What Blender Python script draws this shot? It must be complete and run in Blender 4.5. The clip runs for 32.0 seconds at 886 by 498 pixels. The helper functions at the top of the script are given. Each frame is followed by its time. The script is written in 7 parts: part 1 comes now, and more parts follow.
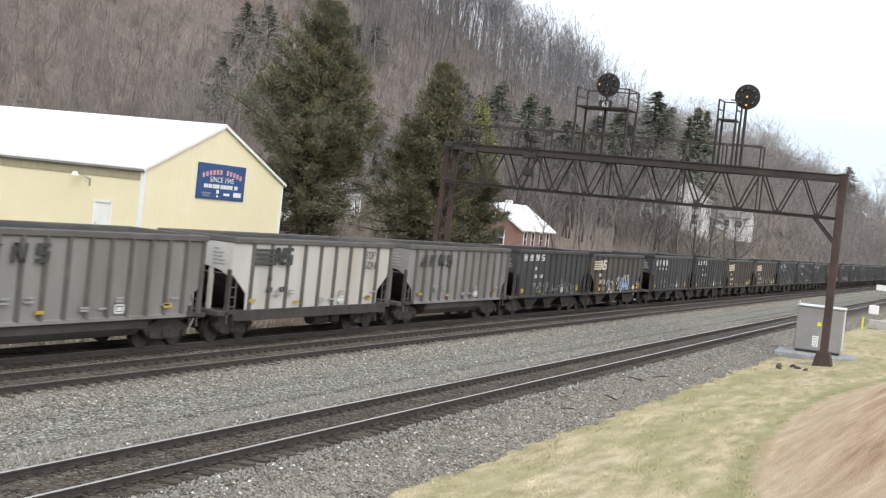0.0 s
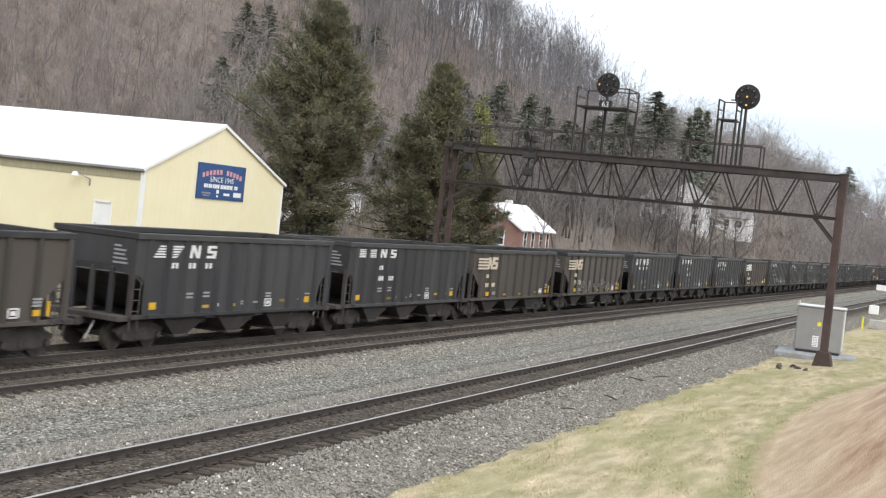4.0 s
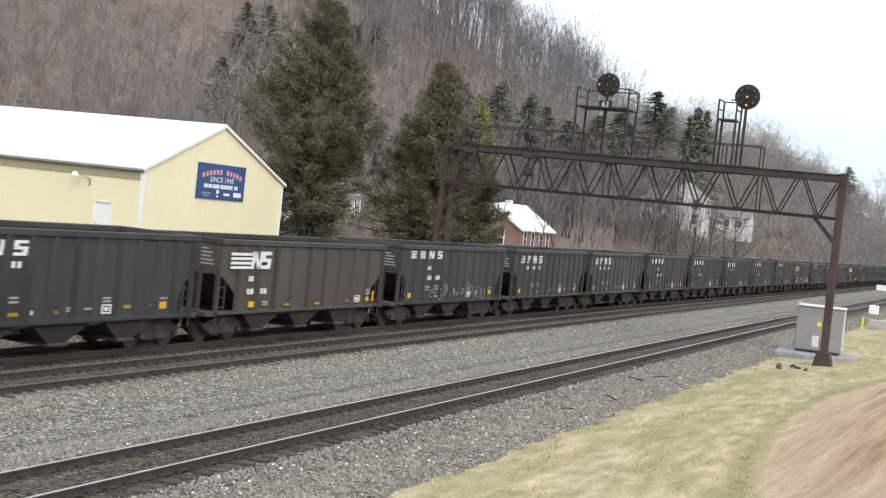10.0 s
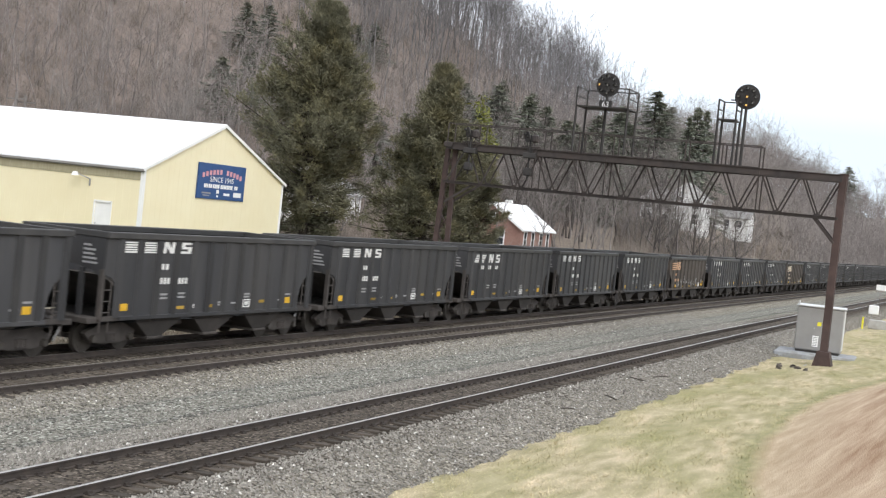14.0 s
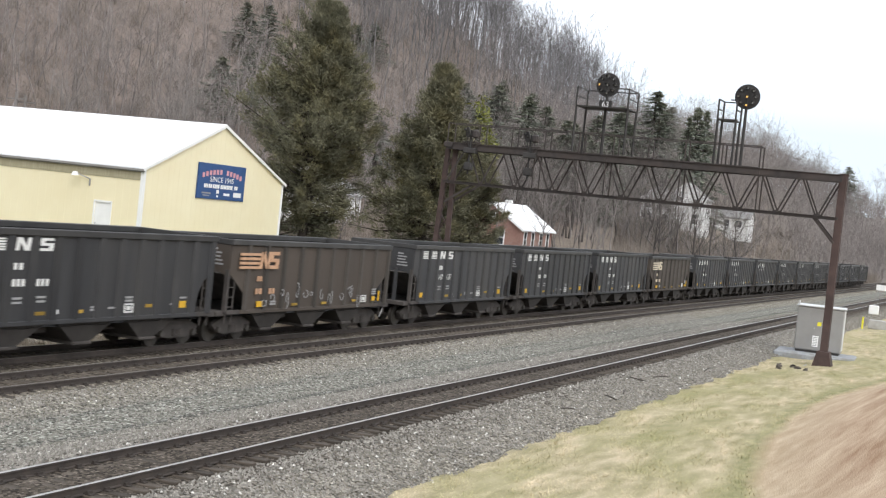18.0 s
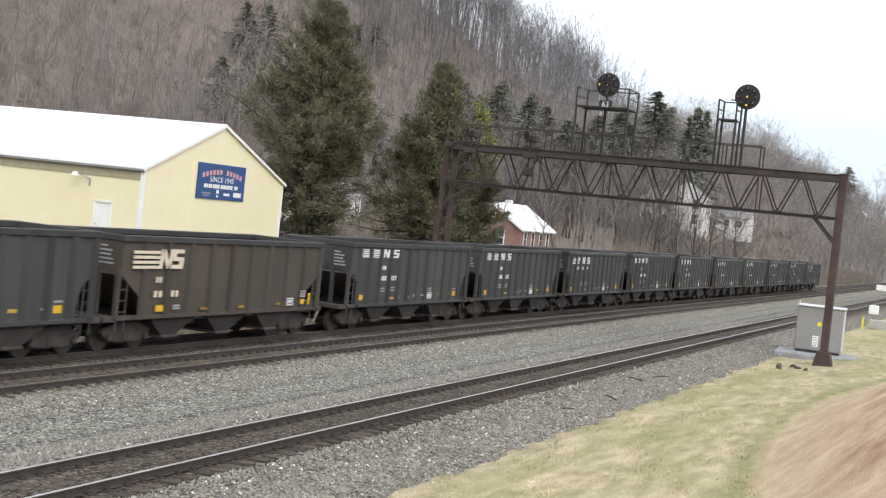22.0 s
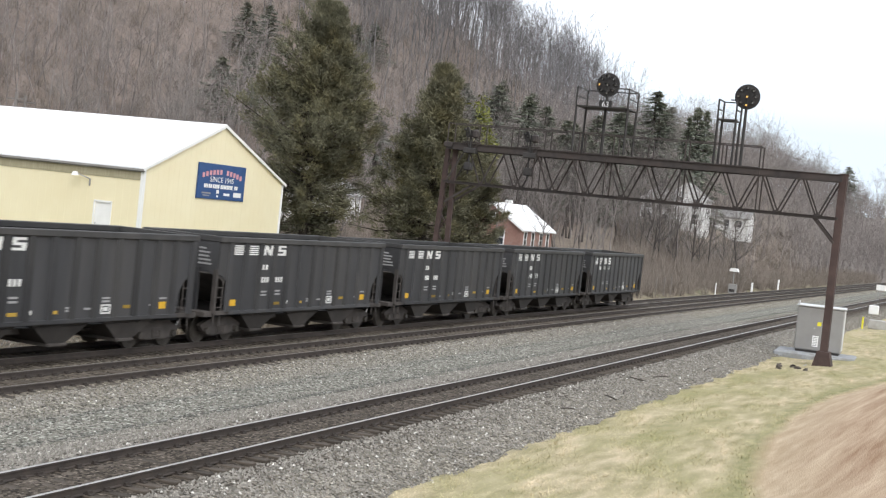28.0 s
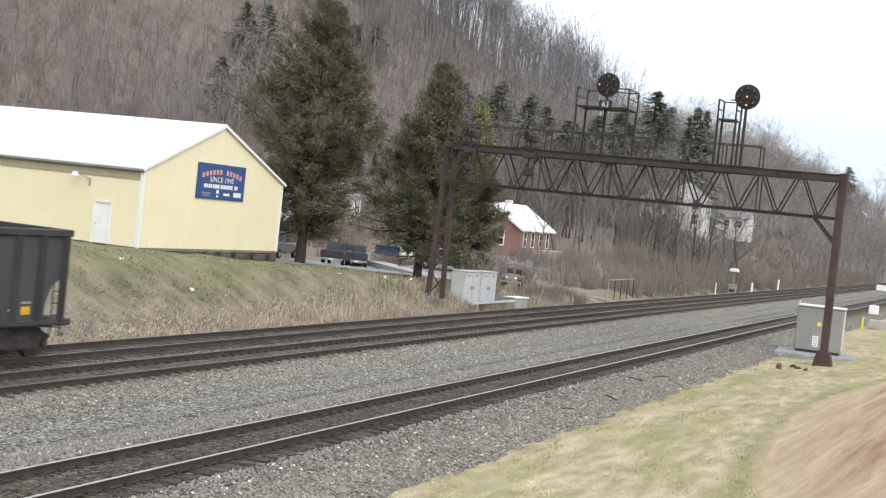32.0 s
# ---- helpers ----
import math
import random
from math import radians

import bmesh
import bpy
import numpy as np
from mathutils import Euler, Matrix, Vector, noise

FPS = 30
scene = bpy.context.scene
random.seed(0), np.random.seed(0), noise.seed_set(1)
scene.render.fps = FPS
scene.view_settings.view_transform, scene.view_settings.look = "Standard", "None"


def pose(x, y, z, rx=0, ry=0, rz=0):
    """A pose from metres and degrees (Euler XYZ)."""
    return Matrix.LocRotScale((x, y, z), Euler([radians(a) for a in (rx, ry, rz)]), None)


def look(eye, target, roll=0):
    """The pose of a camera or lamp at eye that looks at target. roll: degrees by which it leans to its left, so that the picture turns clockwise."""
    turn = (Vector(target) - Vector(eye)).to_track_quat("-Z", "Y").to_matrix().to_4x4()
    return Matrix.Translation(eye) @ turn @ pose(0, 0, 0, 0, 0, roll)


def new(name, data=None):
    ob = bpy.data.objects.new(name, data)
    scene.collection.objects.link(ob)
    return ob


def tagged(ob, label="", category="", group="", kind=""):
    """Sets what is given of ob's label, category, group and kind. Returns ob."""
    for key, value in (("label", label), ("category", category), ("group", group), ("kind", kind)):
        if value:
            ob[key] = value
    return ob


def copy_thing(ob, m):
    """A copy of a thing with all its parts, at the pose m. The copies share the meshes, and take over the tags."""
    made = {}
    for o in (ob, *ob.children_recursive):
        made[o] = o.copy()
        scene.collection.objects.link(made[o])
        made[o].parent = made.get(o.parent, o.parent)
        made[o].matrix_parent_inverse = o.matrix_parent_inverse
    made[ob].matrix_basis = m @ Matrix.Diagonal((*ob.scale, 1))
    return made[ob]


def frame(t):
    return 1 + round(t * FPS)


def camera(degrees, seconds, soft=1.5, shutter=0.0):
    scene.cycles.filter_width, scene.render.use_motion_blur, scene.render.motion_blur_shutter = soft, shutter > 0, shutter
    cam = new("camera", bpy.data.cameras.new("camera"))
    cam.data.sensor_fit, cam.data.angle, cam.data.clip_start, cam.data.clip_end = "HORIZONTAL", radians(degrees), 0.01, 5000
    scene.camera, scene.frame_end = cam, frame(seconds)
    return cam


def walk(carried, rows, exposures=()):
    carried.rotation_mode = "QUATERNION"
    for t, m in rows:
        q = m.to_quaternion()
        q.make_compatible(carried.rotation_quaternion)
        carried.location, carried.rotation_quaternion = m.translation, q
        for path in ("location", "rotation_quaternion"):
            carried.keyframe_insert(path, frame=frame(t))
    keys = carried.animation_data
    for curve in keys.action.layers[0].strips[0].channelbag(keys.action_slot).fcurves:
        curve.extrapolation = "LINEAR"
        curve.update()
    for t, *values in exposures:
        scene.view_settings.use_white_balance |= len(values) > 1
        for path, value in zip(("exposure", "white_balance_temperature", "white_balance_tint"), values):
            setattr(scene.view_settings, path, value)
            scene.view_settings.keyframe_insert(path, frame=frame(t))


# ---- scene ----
# The camera stands on a tripod on the grassy bank.
cam = camera(37.64, 32.0, soft=1.2, shutter=0.25)
EYE = Vector((0.0, 0.0, 5.414))
CAM_POSE = look(EYE, EYE + Vector((0.91464, 0.40314, -0.03005)), 6.04)
walk(cam, [(0.0, CAM_POSE), (32.0, CAM_POSE)])

# Overcast daylight.
SUN_EL, SUN_AZ = radians(41), radians(222)
world = bpy.data.worlds.new("overcast_sky")
scene.world = world
world.use_nodes = True
wn, wl = world.node_tree.nodes, world.node_tree.links
sky = wn.new("ShaderNodeTexSky")
sky.sky_type, sky.sun_disc, sky.sun_elevation, sky.sun_rotation = "NISHITA", False, SUN_EL, SUN_AZ
sky.air_density, sky.dust_density = 1.0, 2.0
wtc = wn.new("ShaderNodeTexCoord")
wmap = wn.new("ShaderNodeMapping")
wmap.inputs["Scale"].default_value = (1.5, 1.5, 6.0)
wnoise = wn.new("ShaderNodeTexNoise")
wnoise.inputs["Scale"].default_value, wnoise.inputs["Detail"].default_value = 1.6, 5.0
wramp = wn.new("ShaderNodeValToRGB")
wramp.color_ramp.elements[0].position, wramp.color_ramp.elements[0].color = 0.30, (0.80, 0.80, 0.80, 1)
wramp.color_ramp.elements[1].position, wramp.color_ramp.elements[1].color = 0.62, (0.97, 0.97, 0.97, 1)
wgain = wn.new("ShaderNodeMix")
wgain.data_type, wgain.blend_type = "RGBA", "MULTIPLY"
wgain.inputs["Factor"].default_value = 1.0
wgain.inputs["B"].default_value = (0.12, 0.12, 0.12, 1)
wmix = wn.new("ShaderNodeMix")
wmix.data_type = "RGBA"
wmix.inputs["B"].default_value = (1.28, 1.34, 1.44, 1)
wl.new(wtc.outputs["Generated"], wmap.inputs["Vector"])
wl.new(wmap.outputs["Vector"], wnoise.inputs["Vector"])
wl.new(wnoise.outputs["Fac"], wramp.inputs["Fac"])
wl.new(sky.outputs["Color"], wgain.inputs["A"])
wl.new(wramp.outputs["Color"], wmix.inputs["Factor"])
wl.new(wgain.outputs["Result"], wmix.inputs["A"])
# a little blue shows low in the sky
wsep, wlow, wblue = wn.new("ShaderNodeSeparateXYZ"), wn.new("ShaderNodeMapRange"), wn.new("ShaderNodeMix")
wlow.inputs["From Min"].default_value, wlow.inputs["From Max"].default_value, wlow.inputs["To Max"].default_value = 0.145, 0.085, 0.8
wblue.data_type = "RGBA"
wblue.inputs["B"].default_value = (0.79, 0.92, 1.03, 1)
wl.new(wtc.outputs["Generated"], wsep.inputs[0])
wl.new(wsep.outputs["Z"], wlow.inputs["Value"])
wl.new(wlow.outputs["Result"], wblue.inputs["Factor"])
wl.new(wmix.outputs["Result"], wblue.inputs["A"])
wl.new(wblue.outputs["Result"], wn["Background"].inputs["Color"])
wn["Background"].inputs["Strength"].default_value = 1.0
sun = new("sun", bpy.data.lights.new("sun", "SUN"))
sun.data.energy, sun.data.angle, sun.data.color = 2.15, radians(55), (1.0, 0.975, 0.94)
sun.matrix_world = look((0, 0, 60), Vector((0, 0, 60)) - Vector((math.sin(SUN_AZ) * math.cos(SUN_EL), math.cos(SUN_AZ) * math.cos(SUN_EL), math.sin(SUN_EL))))
scene.view_settings.exposure = 0.05


# ---- materials ----
def mat(name, a, b, scale=4.0, rough=0.8, metal=0.0, bump=0.15, fine=30.0, c=None, c_scale=0.6, c_amt=0.5, rand=0.0, stretch=(1, 1, 1), spec=0.3):
    """Two colours mixed by noise at two scales, a third as large stains, fine bump, and an optional change from object to object."""
    m = bpy.data.materials.new(name)
    m.use_nodes = True
    n, l = m.node_tree.nodes, m.node_tree.links
    p = n["Principled BSDF"]
    p.inputs["Roughness"].default_value, p.inputs["Metallic"].default_value = rough, metal
    p.inputs["Specular IOR Level"].default_value = spec
    tc, mp = n.new("ShaderNodeTexCoord"), n.new("ShaderNodeMapping")
    mp.inputs["Scale"].default_value = stretch
    l.new(tc.outputs["Object"], mp.inputs["Vector"])
    n1 = n.new("ShaderNodeTexNoise")
    n1.inputs["Scale"].default_value, n1.inputs["Detail"].default_value = scale, 6.0
    n2 = n.new("ShaderNodeTexNoise")
    n2.inputs["Scale"].default_value, n2.inputs["Detail"].default_value = fine, 4.0
    for q in (n1, n2):
        l.new(mp.outputs["Vector"], q.inputs["Vector"])
    add = n.new("ShaderNodeMath")
    add.operation, add.use_clamp = "MULTIPLY_ADD", True
    add.inputs[1].default_value = 0.45
    sc = n.new("ShaderNodeMapRange")
    sc.inputs["From Min"].default_value, sc.inputs["From Max"].default_value = 0.3, 0.7
    sc.inputs["To Max"].default_value = 0.75
    l.new(n1.outputs["Fac"], sc.inputs["Value"])
    sub = n.new("ShaderNodeMath")
    sub.operation = "SUBTRACT"
    sub.inputs[1].default_value = 0.3
    l.new(n2.outputs["Fac"], sub.inputs[0])
    l.new(sub.outputs[0], add.inputs[0])
    l.new(sc.outputs["Result"], add.inputs[2])
    mx = n.new("ShaderNodeMix")
    mx.data_type = "RGBA"
    mx.inputs["A"].default_value, mx.inputs["B"].default_value = (*a, 1), (*b, 1)
    l.new(add.outputs[0], mx.inputs["Factor"])
    out = mx.outputs["Result"]
    if c:
        n3 = n.new("ShaderNodeTexNoise")
        n3.inputs["Scale"].default_value, n3.inputs["Detail"].default_value = c_scale, 5.0
        l.new(mp.outputs["Vector"], n3.inputs["Vector"])
        r3 = n.new("ShaderNodeMapRange")
        r3.inputs["From Min"].default_value, r3.inputs["From Max"].default_value, r3.inputs["To Max"].default_value = 0.45, 0.7, c_amt
        l.new(n3.outputs["Fac"], r3.inputs["Value"])
        m3 = n.new("ShaderNodeMix")
        m3.data_type = "RGBA"
        m3.inputs["B"].default_value = (*c, 1)
        l.new(r3.outputs["Result"], m3.inputs["Factor"])
        l.new(out, m3.inputs["A"])
        out = m3.outputs["Result"]
    if rand:
        oi, hs, rr = n.new("ShaderNodeObjectInfo"), n.new("ShaderNodeHueSaturation"), n.new("ShaderNodeMapRange")
        rr.inputs["To Min"].default_value, rr.inputs["To Max"].default_value = 1 - rand, 1 + rand
        l.new(oi.outputs["Random"], rr.inputs["Value"])
        l.new(rr.outputs["Result"], hs.inputs["Value"])
        l.new(out, hs.inputs["Color"])
        out = hs.outputs["Color"]
    l.new(out, p.inputs["Base Color"])
    if bump:
        bp = n.new("ShaderNodeBump")
        bp.inputs["Strength"].default_value, bp.inputs["Distance"].default_value = bump, 0.03
        l.new(n2.outputs["Fac"], bp.inputs["Height"])
        l.new(bp.outputs["Normal"], p.inputs["Normal"])
    return m


def island(m, amount=0.35, lift=1.0):
    """Vary a material from loose piece to loose piece, round lift times its own value."""
    n, l = m.node_tree.nodes, m.node_tree.links
    p = n["Principled BSDF"]
    src = p.inputs["Base Color"].links[0].from_socket
    g, hs, rr = n.new("ShaderNodeNewGeometry"), n.new("ShaderNodeHueSaturation"), n.new("ShaderNodeMapRange")
    rr.inputs["To Min"].default_value, rr.inputs["To Max"].default_value = lift - amount, lift + amount
    l.new(g.outputs["Random Per Island"], rr.inputs["Value"])
    l.new(rr.outputs["Result"], hs.inputs["Value"])
    l.new(src, hs.inputs["Color"])
    l.new(hs.outputs["Color"], p.inputs["Base Color"])
    return m


def glow(name, col, strength):
    m = bpy.data.materials.new(name)
    m.use_nodes = True
    p = m.node_tree.nodes["Principled BSDF"]
    p.inputs["Base Color"].default_value = (*col, 1)
    p.inputs["Emission Color"].default_value, p.inputs["Emission Strength"].default_value = (*col, 1), strength
    return m


M_CAR_BLACK = mat("black_car_paint", (0.034, 0.0345, 0.037), (0.056, 0.0565, 0.060), 1.8, 0.55, bump=0.05, c=(0.072, 0.069, 0.067), c_scale=0.6, c_amt=0.6, rand=0.25, stretch=(1, 1, 0.14))
# the black side paint, darkened to carry the shadow lines along the ribs
M_CAR_RIB = mat("black_shaded_rib_paint", (0.026, 0.0262, 0.028), (0.043, 0.0433, 0.046), 1.2, 0.5, bump=0.05, c=(0.06, 0.056, 0.05), c_amt=0.4, rand=0.25, stretch=(1, 1, 0.35))
M_CAR_BROWN = mat("sooty_brown_car_paint", (0.076, 0.065, 0.055), (0.110, 0.093, 0.079), 0.8, 0.65, bump=0.05, c=(0.06, 0.053, 0.047), c_scale=0.4, c_amt=0.6, rand=0.2, stretch=(1, 1, 0.35))
# brown ribs take a darker tone than their sheets for the same rib shading
M_CAR_BROWN_RIB = mat("sooty_brown_shaded_rib_paint", (0.045, 0.04, 0.035), (0.07, 0.061, 0.053), 0.8, 0.65, bump=0.05, rand=0.2, stretch=(1, 1, 0.35))
M_CAR_RUST = mat("rusty_brown_car_paint", (0.062, 0.051, 0.043), (0.090, 0.073, 0.060), 0.9, 0.7, bump=0.06, c=(0.055, 0.047, 0.041), c_scale=0.5, c_amt=0.6, stretch=(1, 1, 0.35))
M_TUB = mat("sooty_tub_floor", (0.07, 0.066, 0.062), (0.13, 0.122, 0.113), 0.8, 0.75, bump=0.08, c=(0.05, 0.046, 0.043), c_scale=0.5, c_amt=0.7)
M_CAR_GREY = mat("weathered_grey_car_paint", (0.20, 0.195, 0.183), (0.29, 0.282, 0.265), 0.8, 0.6, bump=0.05, c=(0.15, 0.137, 0.122), c_scale=0.45, c_amt=0.85, stretch=(1, 1, 0.3))
M_CAR_WHITE = mat("dirty_white_car_paint", (0.44, 0.435, 0.41), (0.54, 0.535, 0.505), 0.8, 0.6, bump=0.05, c=(0.36, 0.27, 0.185), c_scale=0.55, c_amt=0.45, stretch=(1, 1, 0.3))
M_DARK_RIB = mat("grimy_grey_rib", (0.085, 0.08, 0.073), (0.14, 0.13, 0.12), 1.5, 0.65, bump=0.05)
M_CHORD = mat("dusty_top_chord", (0.034, 0.034, 0.035), (0.062, 0.060, 0.058), 1.5, 0.5, bump=0.05, rand=0.2)
M_COAL = island(mat("coal", (0.009, 0.0085, 0.0085), (0.02, 0.019, 0.019), 5, 0.7, bump=0.8, fine=14))
M_UNDER = mat("grimy_underframe", (0.042, 0.038, 0.036), (0.085, 0.075, 0.069), 2.0, 0.8, bump=0.2, rand=0.15)
M_BAY = mat("dark_hopper_bay_steel", (0.03, 0.0275, 0.026), (0.058, 0.052, 0.048), 1.6, 0.75, bump=0.1, rand=0.15)
M_STEEL_WHEEL = mat("wheel_steel", (0.06, 0.055, 0.05), (0.11, 0.1, 0.09), 4, 0.5, metal=0.5, bump=0.1)
M_MARK_WHITE = mat("white_stencil_paint", (0.62, 0.62, 0.6), (0.8, 0.8, 0.78), 6, 0.6, bump=0.0)
M_MARK_CREAM = mat("cream_stencil_paint", (0.55, 0.47, 0.36), (0.68, 0.60, 0.47), 6, 0.6, bump=0.0)
M_MARK_ORANGE = mat("faded_orange_stencil_paint", (0.42, 0.24, 0.14), (0.56, 0.36, 0.235), 6, 0.6, bump=0.0)
M_MARK_BLACK = mat("black_stencil_paint", (0.04, 0.04, 0.04), (0.07, 0.07, 0.07), 6, 0.6, bump=0.0)
M_MARK_YELLOW = mat("yellow_reflector", (0.58, 0.34, 0.02), (0.68, 0.41, 0.04), 6, 0.5, bump=0.0)
M_MARK_OCHRE = mat("dulled_yellow_paint", (0.26, 0.17, 0.03), (0.46, 0.30, 0.05), 3, 0.6, bump=0.0, rand=0.4)
M_MARK_GREY = mat("grey_stencil_paint", (0.25, 0.25, 0.25), (0.36, 0.36, 0.36), 6, 0.6, bump=0.0)
M_TAG_BLUE = mat("blue_spray_paint", (0.05, 0.13, 0.30), (0.10, 0.22, 0.42), 2, 0.6, bump=0.0)
M_RAIL_SIDE = mat("rusty_rail", (0.045, 0.039, 0.036), (0.078, 0.063, 0.054), 3, 0.75, metal=0.1, bump=0.15)
M_PLATE = mat("dark_rusty_tie_plate", (0.03, 0.025, 0.022), (0.06, 0.049, 0.042), 8, 0.85, bump=0.2)
M_VOID = mat("sooty_slope_sheet_steel", (0.055, 0.05, 0.047), (0.095, 0.086, 0.08), 2, 0.9, bump=0.1)
M_RAIL_DULL = mat("dull_rail_head", (0.12, 0.108, 0.098), (0.2, 0.182, 0.165), 3, 0.55, metal=0.4, bump=0.02)
M_RAIL_TOP = mat("polished_rail_head", (0.5, 0.48, 0.46), (0.68, 0.66, 0.63), 3, 0.28, metal=0.85, bump=0.02)
M_TIE = mat("creosoted_tie", (0.035, 0.028, 0.022), (0.085, 0.07, 0.056), 6, 0.85, bump=0.5, c=(0.12, 0.10, 0.08), c_scale=3, rand=0.35, stretch=(1, 0.15, 1))
M_RUST_STEEL = mat("weathered_gantry_steel", (0.034, 0.030, 0.029), (0.068, 0.057, 0.053), 2.5, 0.7, bump=0.2, c=(0.072, 0.055, 0.049), c_scale=0.8, c_amt=0.6)
M_RED_STEEL = mat("red_oxide_post_steel", (0.055, 0.038, 0.035), (0.092, 0.060, 0.054), 2.0, 0.7, bump=0.2, c=(0.045, 0.03, 0.027), c_scale=0.9, c_amt=0.7)
M_BLACK = mat("black_signal_enamel", (0.03, 0.028, 0.028), (0.055, 0.052, 0.05), 3, 0.6, bump=0.1)
M_CONCRETE = mat("concrete", (0.34, 0.33, 0.31), (0.46, 0.45, 0.43), 3, 0.85, bump=0.3, c=(0.25, 0.23, 0.2), c_scale=1.2)
M_SLAB_BLUE = mat("bluish_concrete_slab", (0.235, 0.248, 0.265), (0.385, 0.40, 0.415), 5, 0.85, bump=0.5, c=(0.22, 0.21, 0.19), c_scale=1.6, c_amt=0.8)
M_CAB_GREY = mat("grey_cabinet_aluminium", (0.27, 0.265, 0.26), (0.33, 0.325, 0.315), 1.2, 0.5, metal=0.2, bump=0.03, c=(0.22, 0.2, 0.18), c_scale=0.7)
M_CAB_SILVER = mat("silver_cabinet_aluminium", (0.55, 0.56, 0.57), (0.66, 0.67, 0.68), 1.2, 0.45, metal=0.2, bump=0.03, c=(0.45, 0.44, 0.42), c_scale=0.7)
M_YELLOW_WALL = mat("cream_yellow_metal_siding", (0.80, 0.72, 0.50), (0.84, 0.77, 0.55), 0.8, 0.5, bump=0.03, c=(0.78, 0.69, 0.46), c_scale=0.3, c_amt=0.5)
M_WHITE = mat("white_paint", (0.76, 0.76, 0.75), (0.84, 0.84, 0.83), 1.5, 0.55, bump=0.03)
M_ROOF_WHITE = mat("white_metal_roof", (0.80, 0.81, 0.82), (0.87, 0.87, 0.88), 0.6, 0.4, bump=0.02)
M_SIGN_BLUE = mat("blue_sign_board", (0.03, 0.075, 0.20), (0.045, 0.10, 0.25), 2, 0.45, bump=0.0)
M_SIGN_RED = mat("red_white_lettering", (0.55, 0.24, 0.28), (0.70, 0.42, 0.45), 6, 0.5, bump=0.0)
M_FOOTING = mat("stained_concrete", (0.17, 0.14, 0.12), (0.27, 0.235, 0.20), 3, 0.9, bump=0.3)
# siding colour darkened by the overhang's shadow and some dirt
M_EAVE = mat("eave_shadow_olive_siding", (0.33, 0.30, 0.20), (0.42, 0.38, 0.27), 3, 0.6, bump=0.05, stretch=(1, 3, 0.5))
M_BRICK = mat("red_brick", (0.25, 0.145, 0.115), (0.33, 0.20, 0.165), 5, 0.85, bump=0.3, c=(0.2, 0.1, 0.08), c_scale=0.8)
M_GLASS = mat("dark_window_glass", (0.03, 0.035, 0.04), (0.05, 0.055, 0.06), 1, 0.08, bump=0.0, spec=0.6)
M_BARK = mat("grey_bark", (0.15, 0.135, 0.125), (0.26, 0.24, 0.225), 6, 0.9, bump=0.5, stretch=(1, 1, 0.3))
M_BARK_DARK = mat("dark_grey_bark", (0.06, 0.053, 0.048), (0.12, 0.108, 0.1), 6, 0.9, bump=0.5, stretch=(1, 1, 0.3))
M_TIMBER = mat("old_dark_timber", (0.06, 0.05, 0.042), (0.15, 0.13, 0.11), 4, 0.9, bump=0.4, stretch=(0.3, 1, 1))
M_TRUNK_DARK = mat("dark_conifer_bark", (0.035, 0.028, 0.024), (0.07, 0.058, 0.05), 6, 0.9, bump=0.5, stretch=(1, 1, 0.3))
M_WOOD_BARE = island(mat("bare_hillside_wood", (0.150, 0.132, 0.124), (0.33, 0.298, 0.283), 0.05, 0.9, bump=0.0), 0.45)
M_BRUSH = island(mat("dry_brush_stems", (0.16, 0.138, 0.118), (0.28, 0.24, 0.205), 0.1, 0.9, bump=0.0), 0.4)
M_WOOD_PALE = island(mat("pale_ridge_wood", (0.104, 0.099, 0.101), (0.225, 0.216, 0.218), 0.05, 0.9, bump=0.0), 0.5)
M_CEDAR = island(mat("dark_olive_cedar_foliage", (0.098, 0.100, 0.067), (0.172, 0.162, 0.105), 0.45, 0.8, bump=0.0, c=(0.19, 0.165, 0.075), c_scale=0.55, c_amt=0.6), 0.25)
M_SPRUCE = island(mat("dark_spruce_foliage", (0.145, 0.166, 0.132), (0.228, 0.248, 0.20), 0.35, 0.8, bump=0.0, c=(0.16, 0.155, 0.10), c_scale=0.3, c_amt=0.6), 0.3)
M_VINE = island(mat("yellow_green_leaves", (0.13, 0.145, 0.035), (0.24, 0.245, 0.06), 2, 0.7, bump=0.0), 0.4)
M_REED = island(mat("dry_tan_reeds", (0.34, 0.285, 0.22), (0.52, 0.45, 0.365), 0.6, 0.85, bump=0.0), 0.4)
M_STONE = island(mat("ballast_stones", (0.104, 0.096, 0.083), (0.345, 0.323, 0.285), 6.0, 0.85, bump=0.2), 0.4)
M_STONE_WHITE = island(mat("pale_ballast_stones", (0.46, 0.445, 0.41), (0.64, 0.62, 0.58), 6.0, 0.85, bump=0.2), 0.25)
M_OLD_RED = mat("faded_red_brown_paint", (0.12, 0.078, 0.066), (0.20, 0.14, 0.12), 4, 0.7, bump=0.1, c=(0.28, 0.2, 0.17), c_scale=2.0, c_amt=0.6)
M_ASPHALT = mat("parking_asphalt", (0.23, 0.228, 0.23), (0.31, 0.308, 0.305), 0.8, 0.9, bump=0.3)
M_TRUCK_DARK = mat("dark_truck_paint", (0.03, 0.033, 0.04), (0.05, 0.055, 0.065), 1, 0.3, bump=0.0, spec=0.5)
M_TRUCK_GREY = mat("grey_truck_paint", (0.10, 0.098, 0.098), (0.15, 0.145, 0.145), 1, 0.3, bump=0.0, spec=0.5)
M_BLUE_TARP = mat("blue_painted_metal", (0.025, 0.055, 0.12), (0.04, 0.085, 0.17), 1, 0.5, bump=0.0)
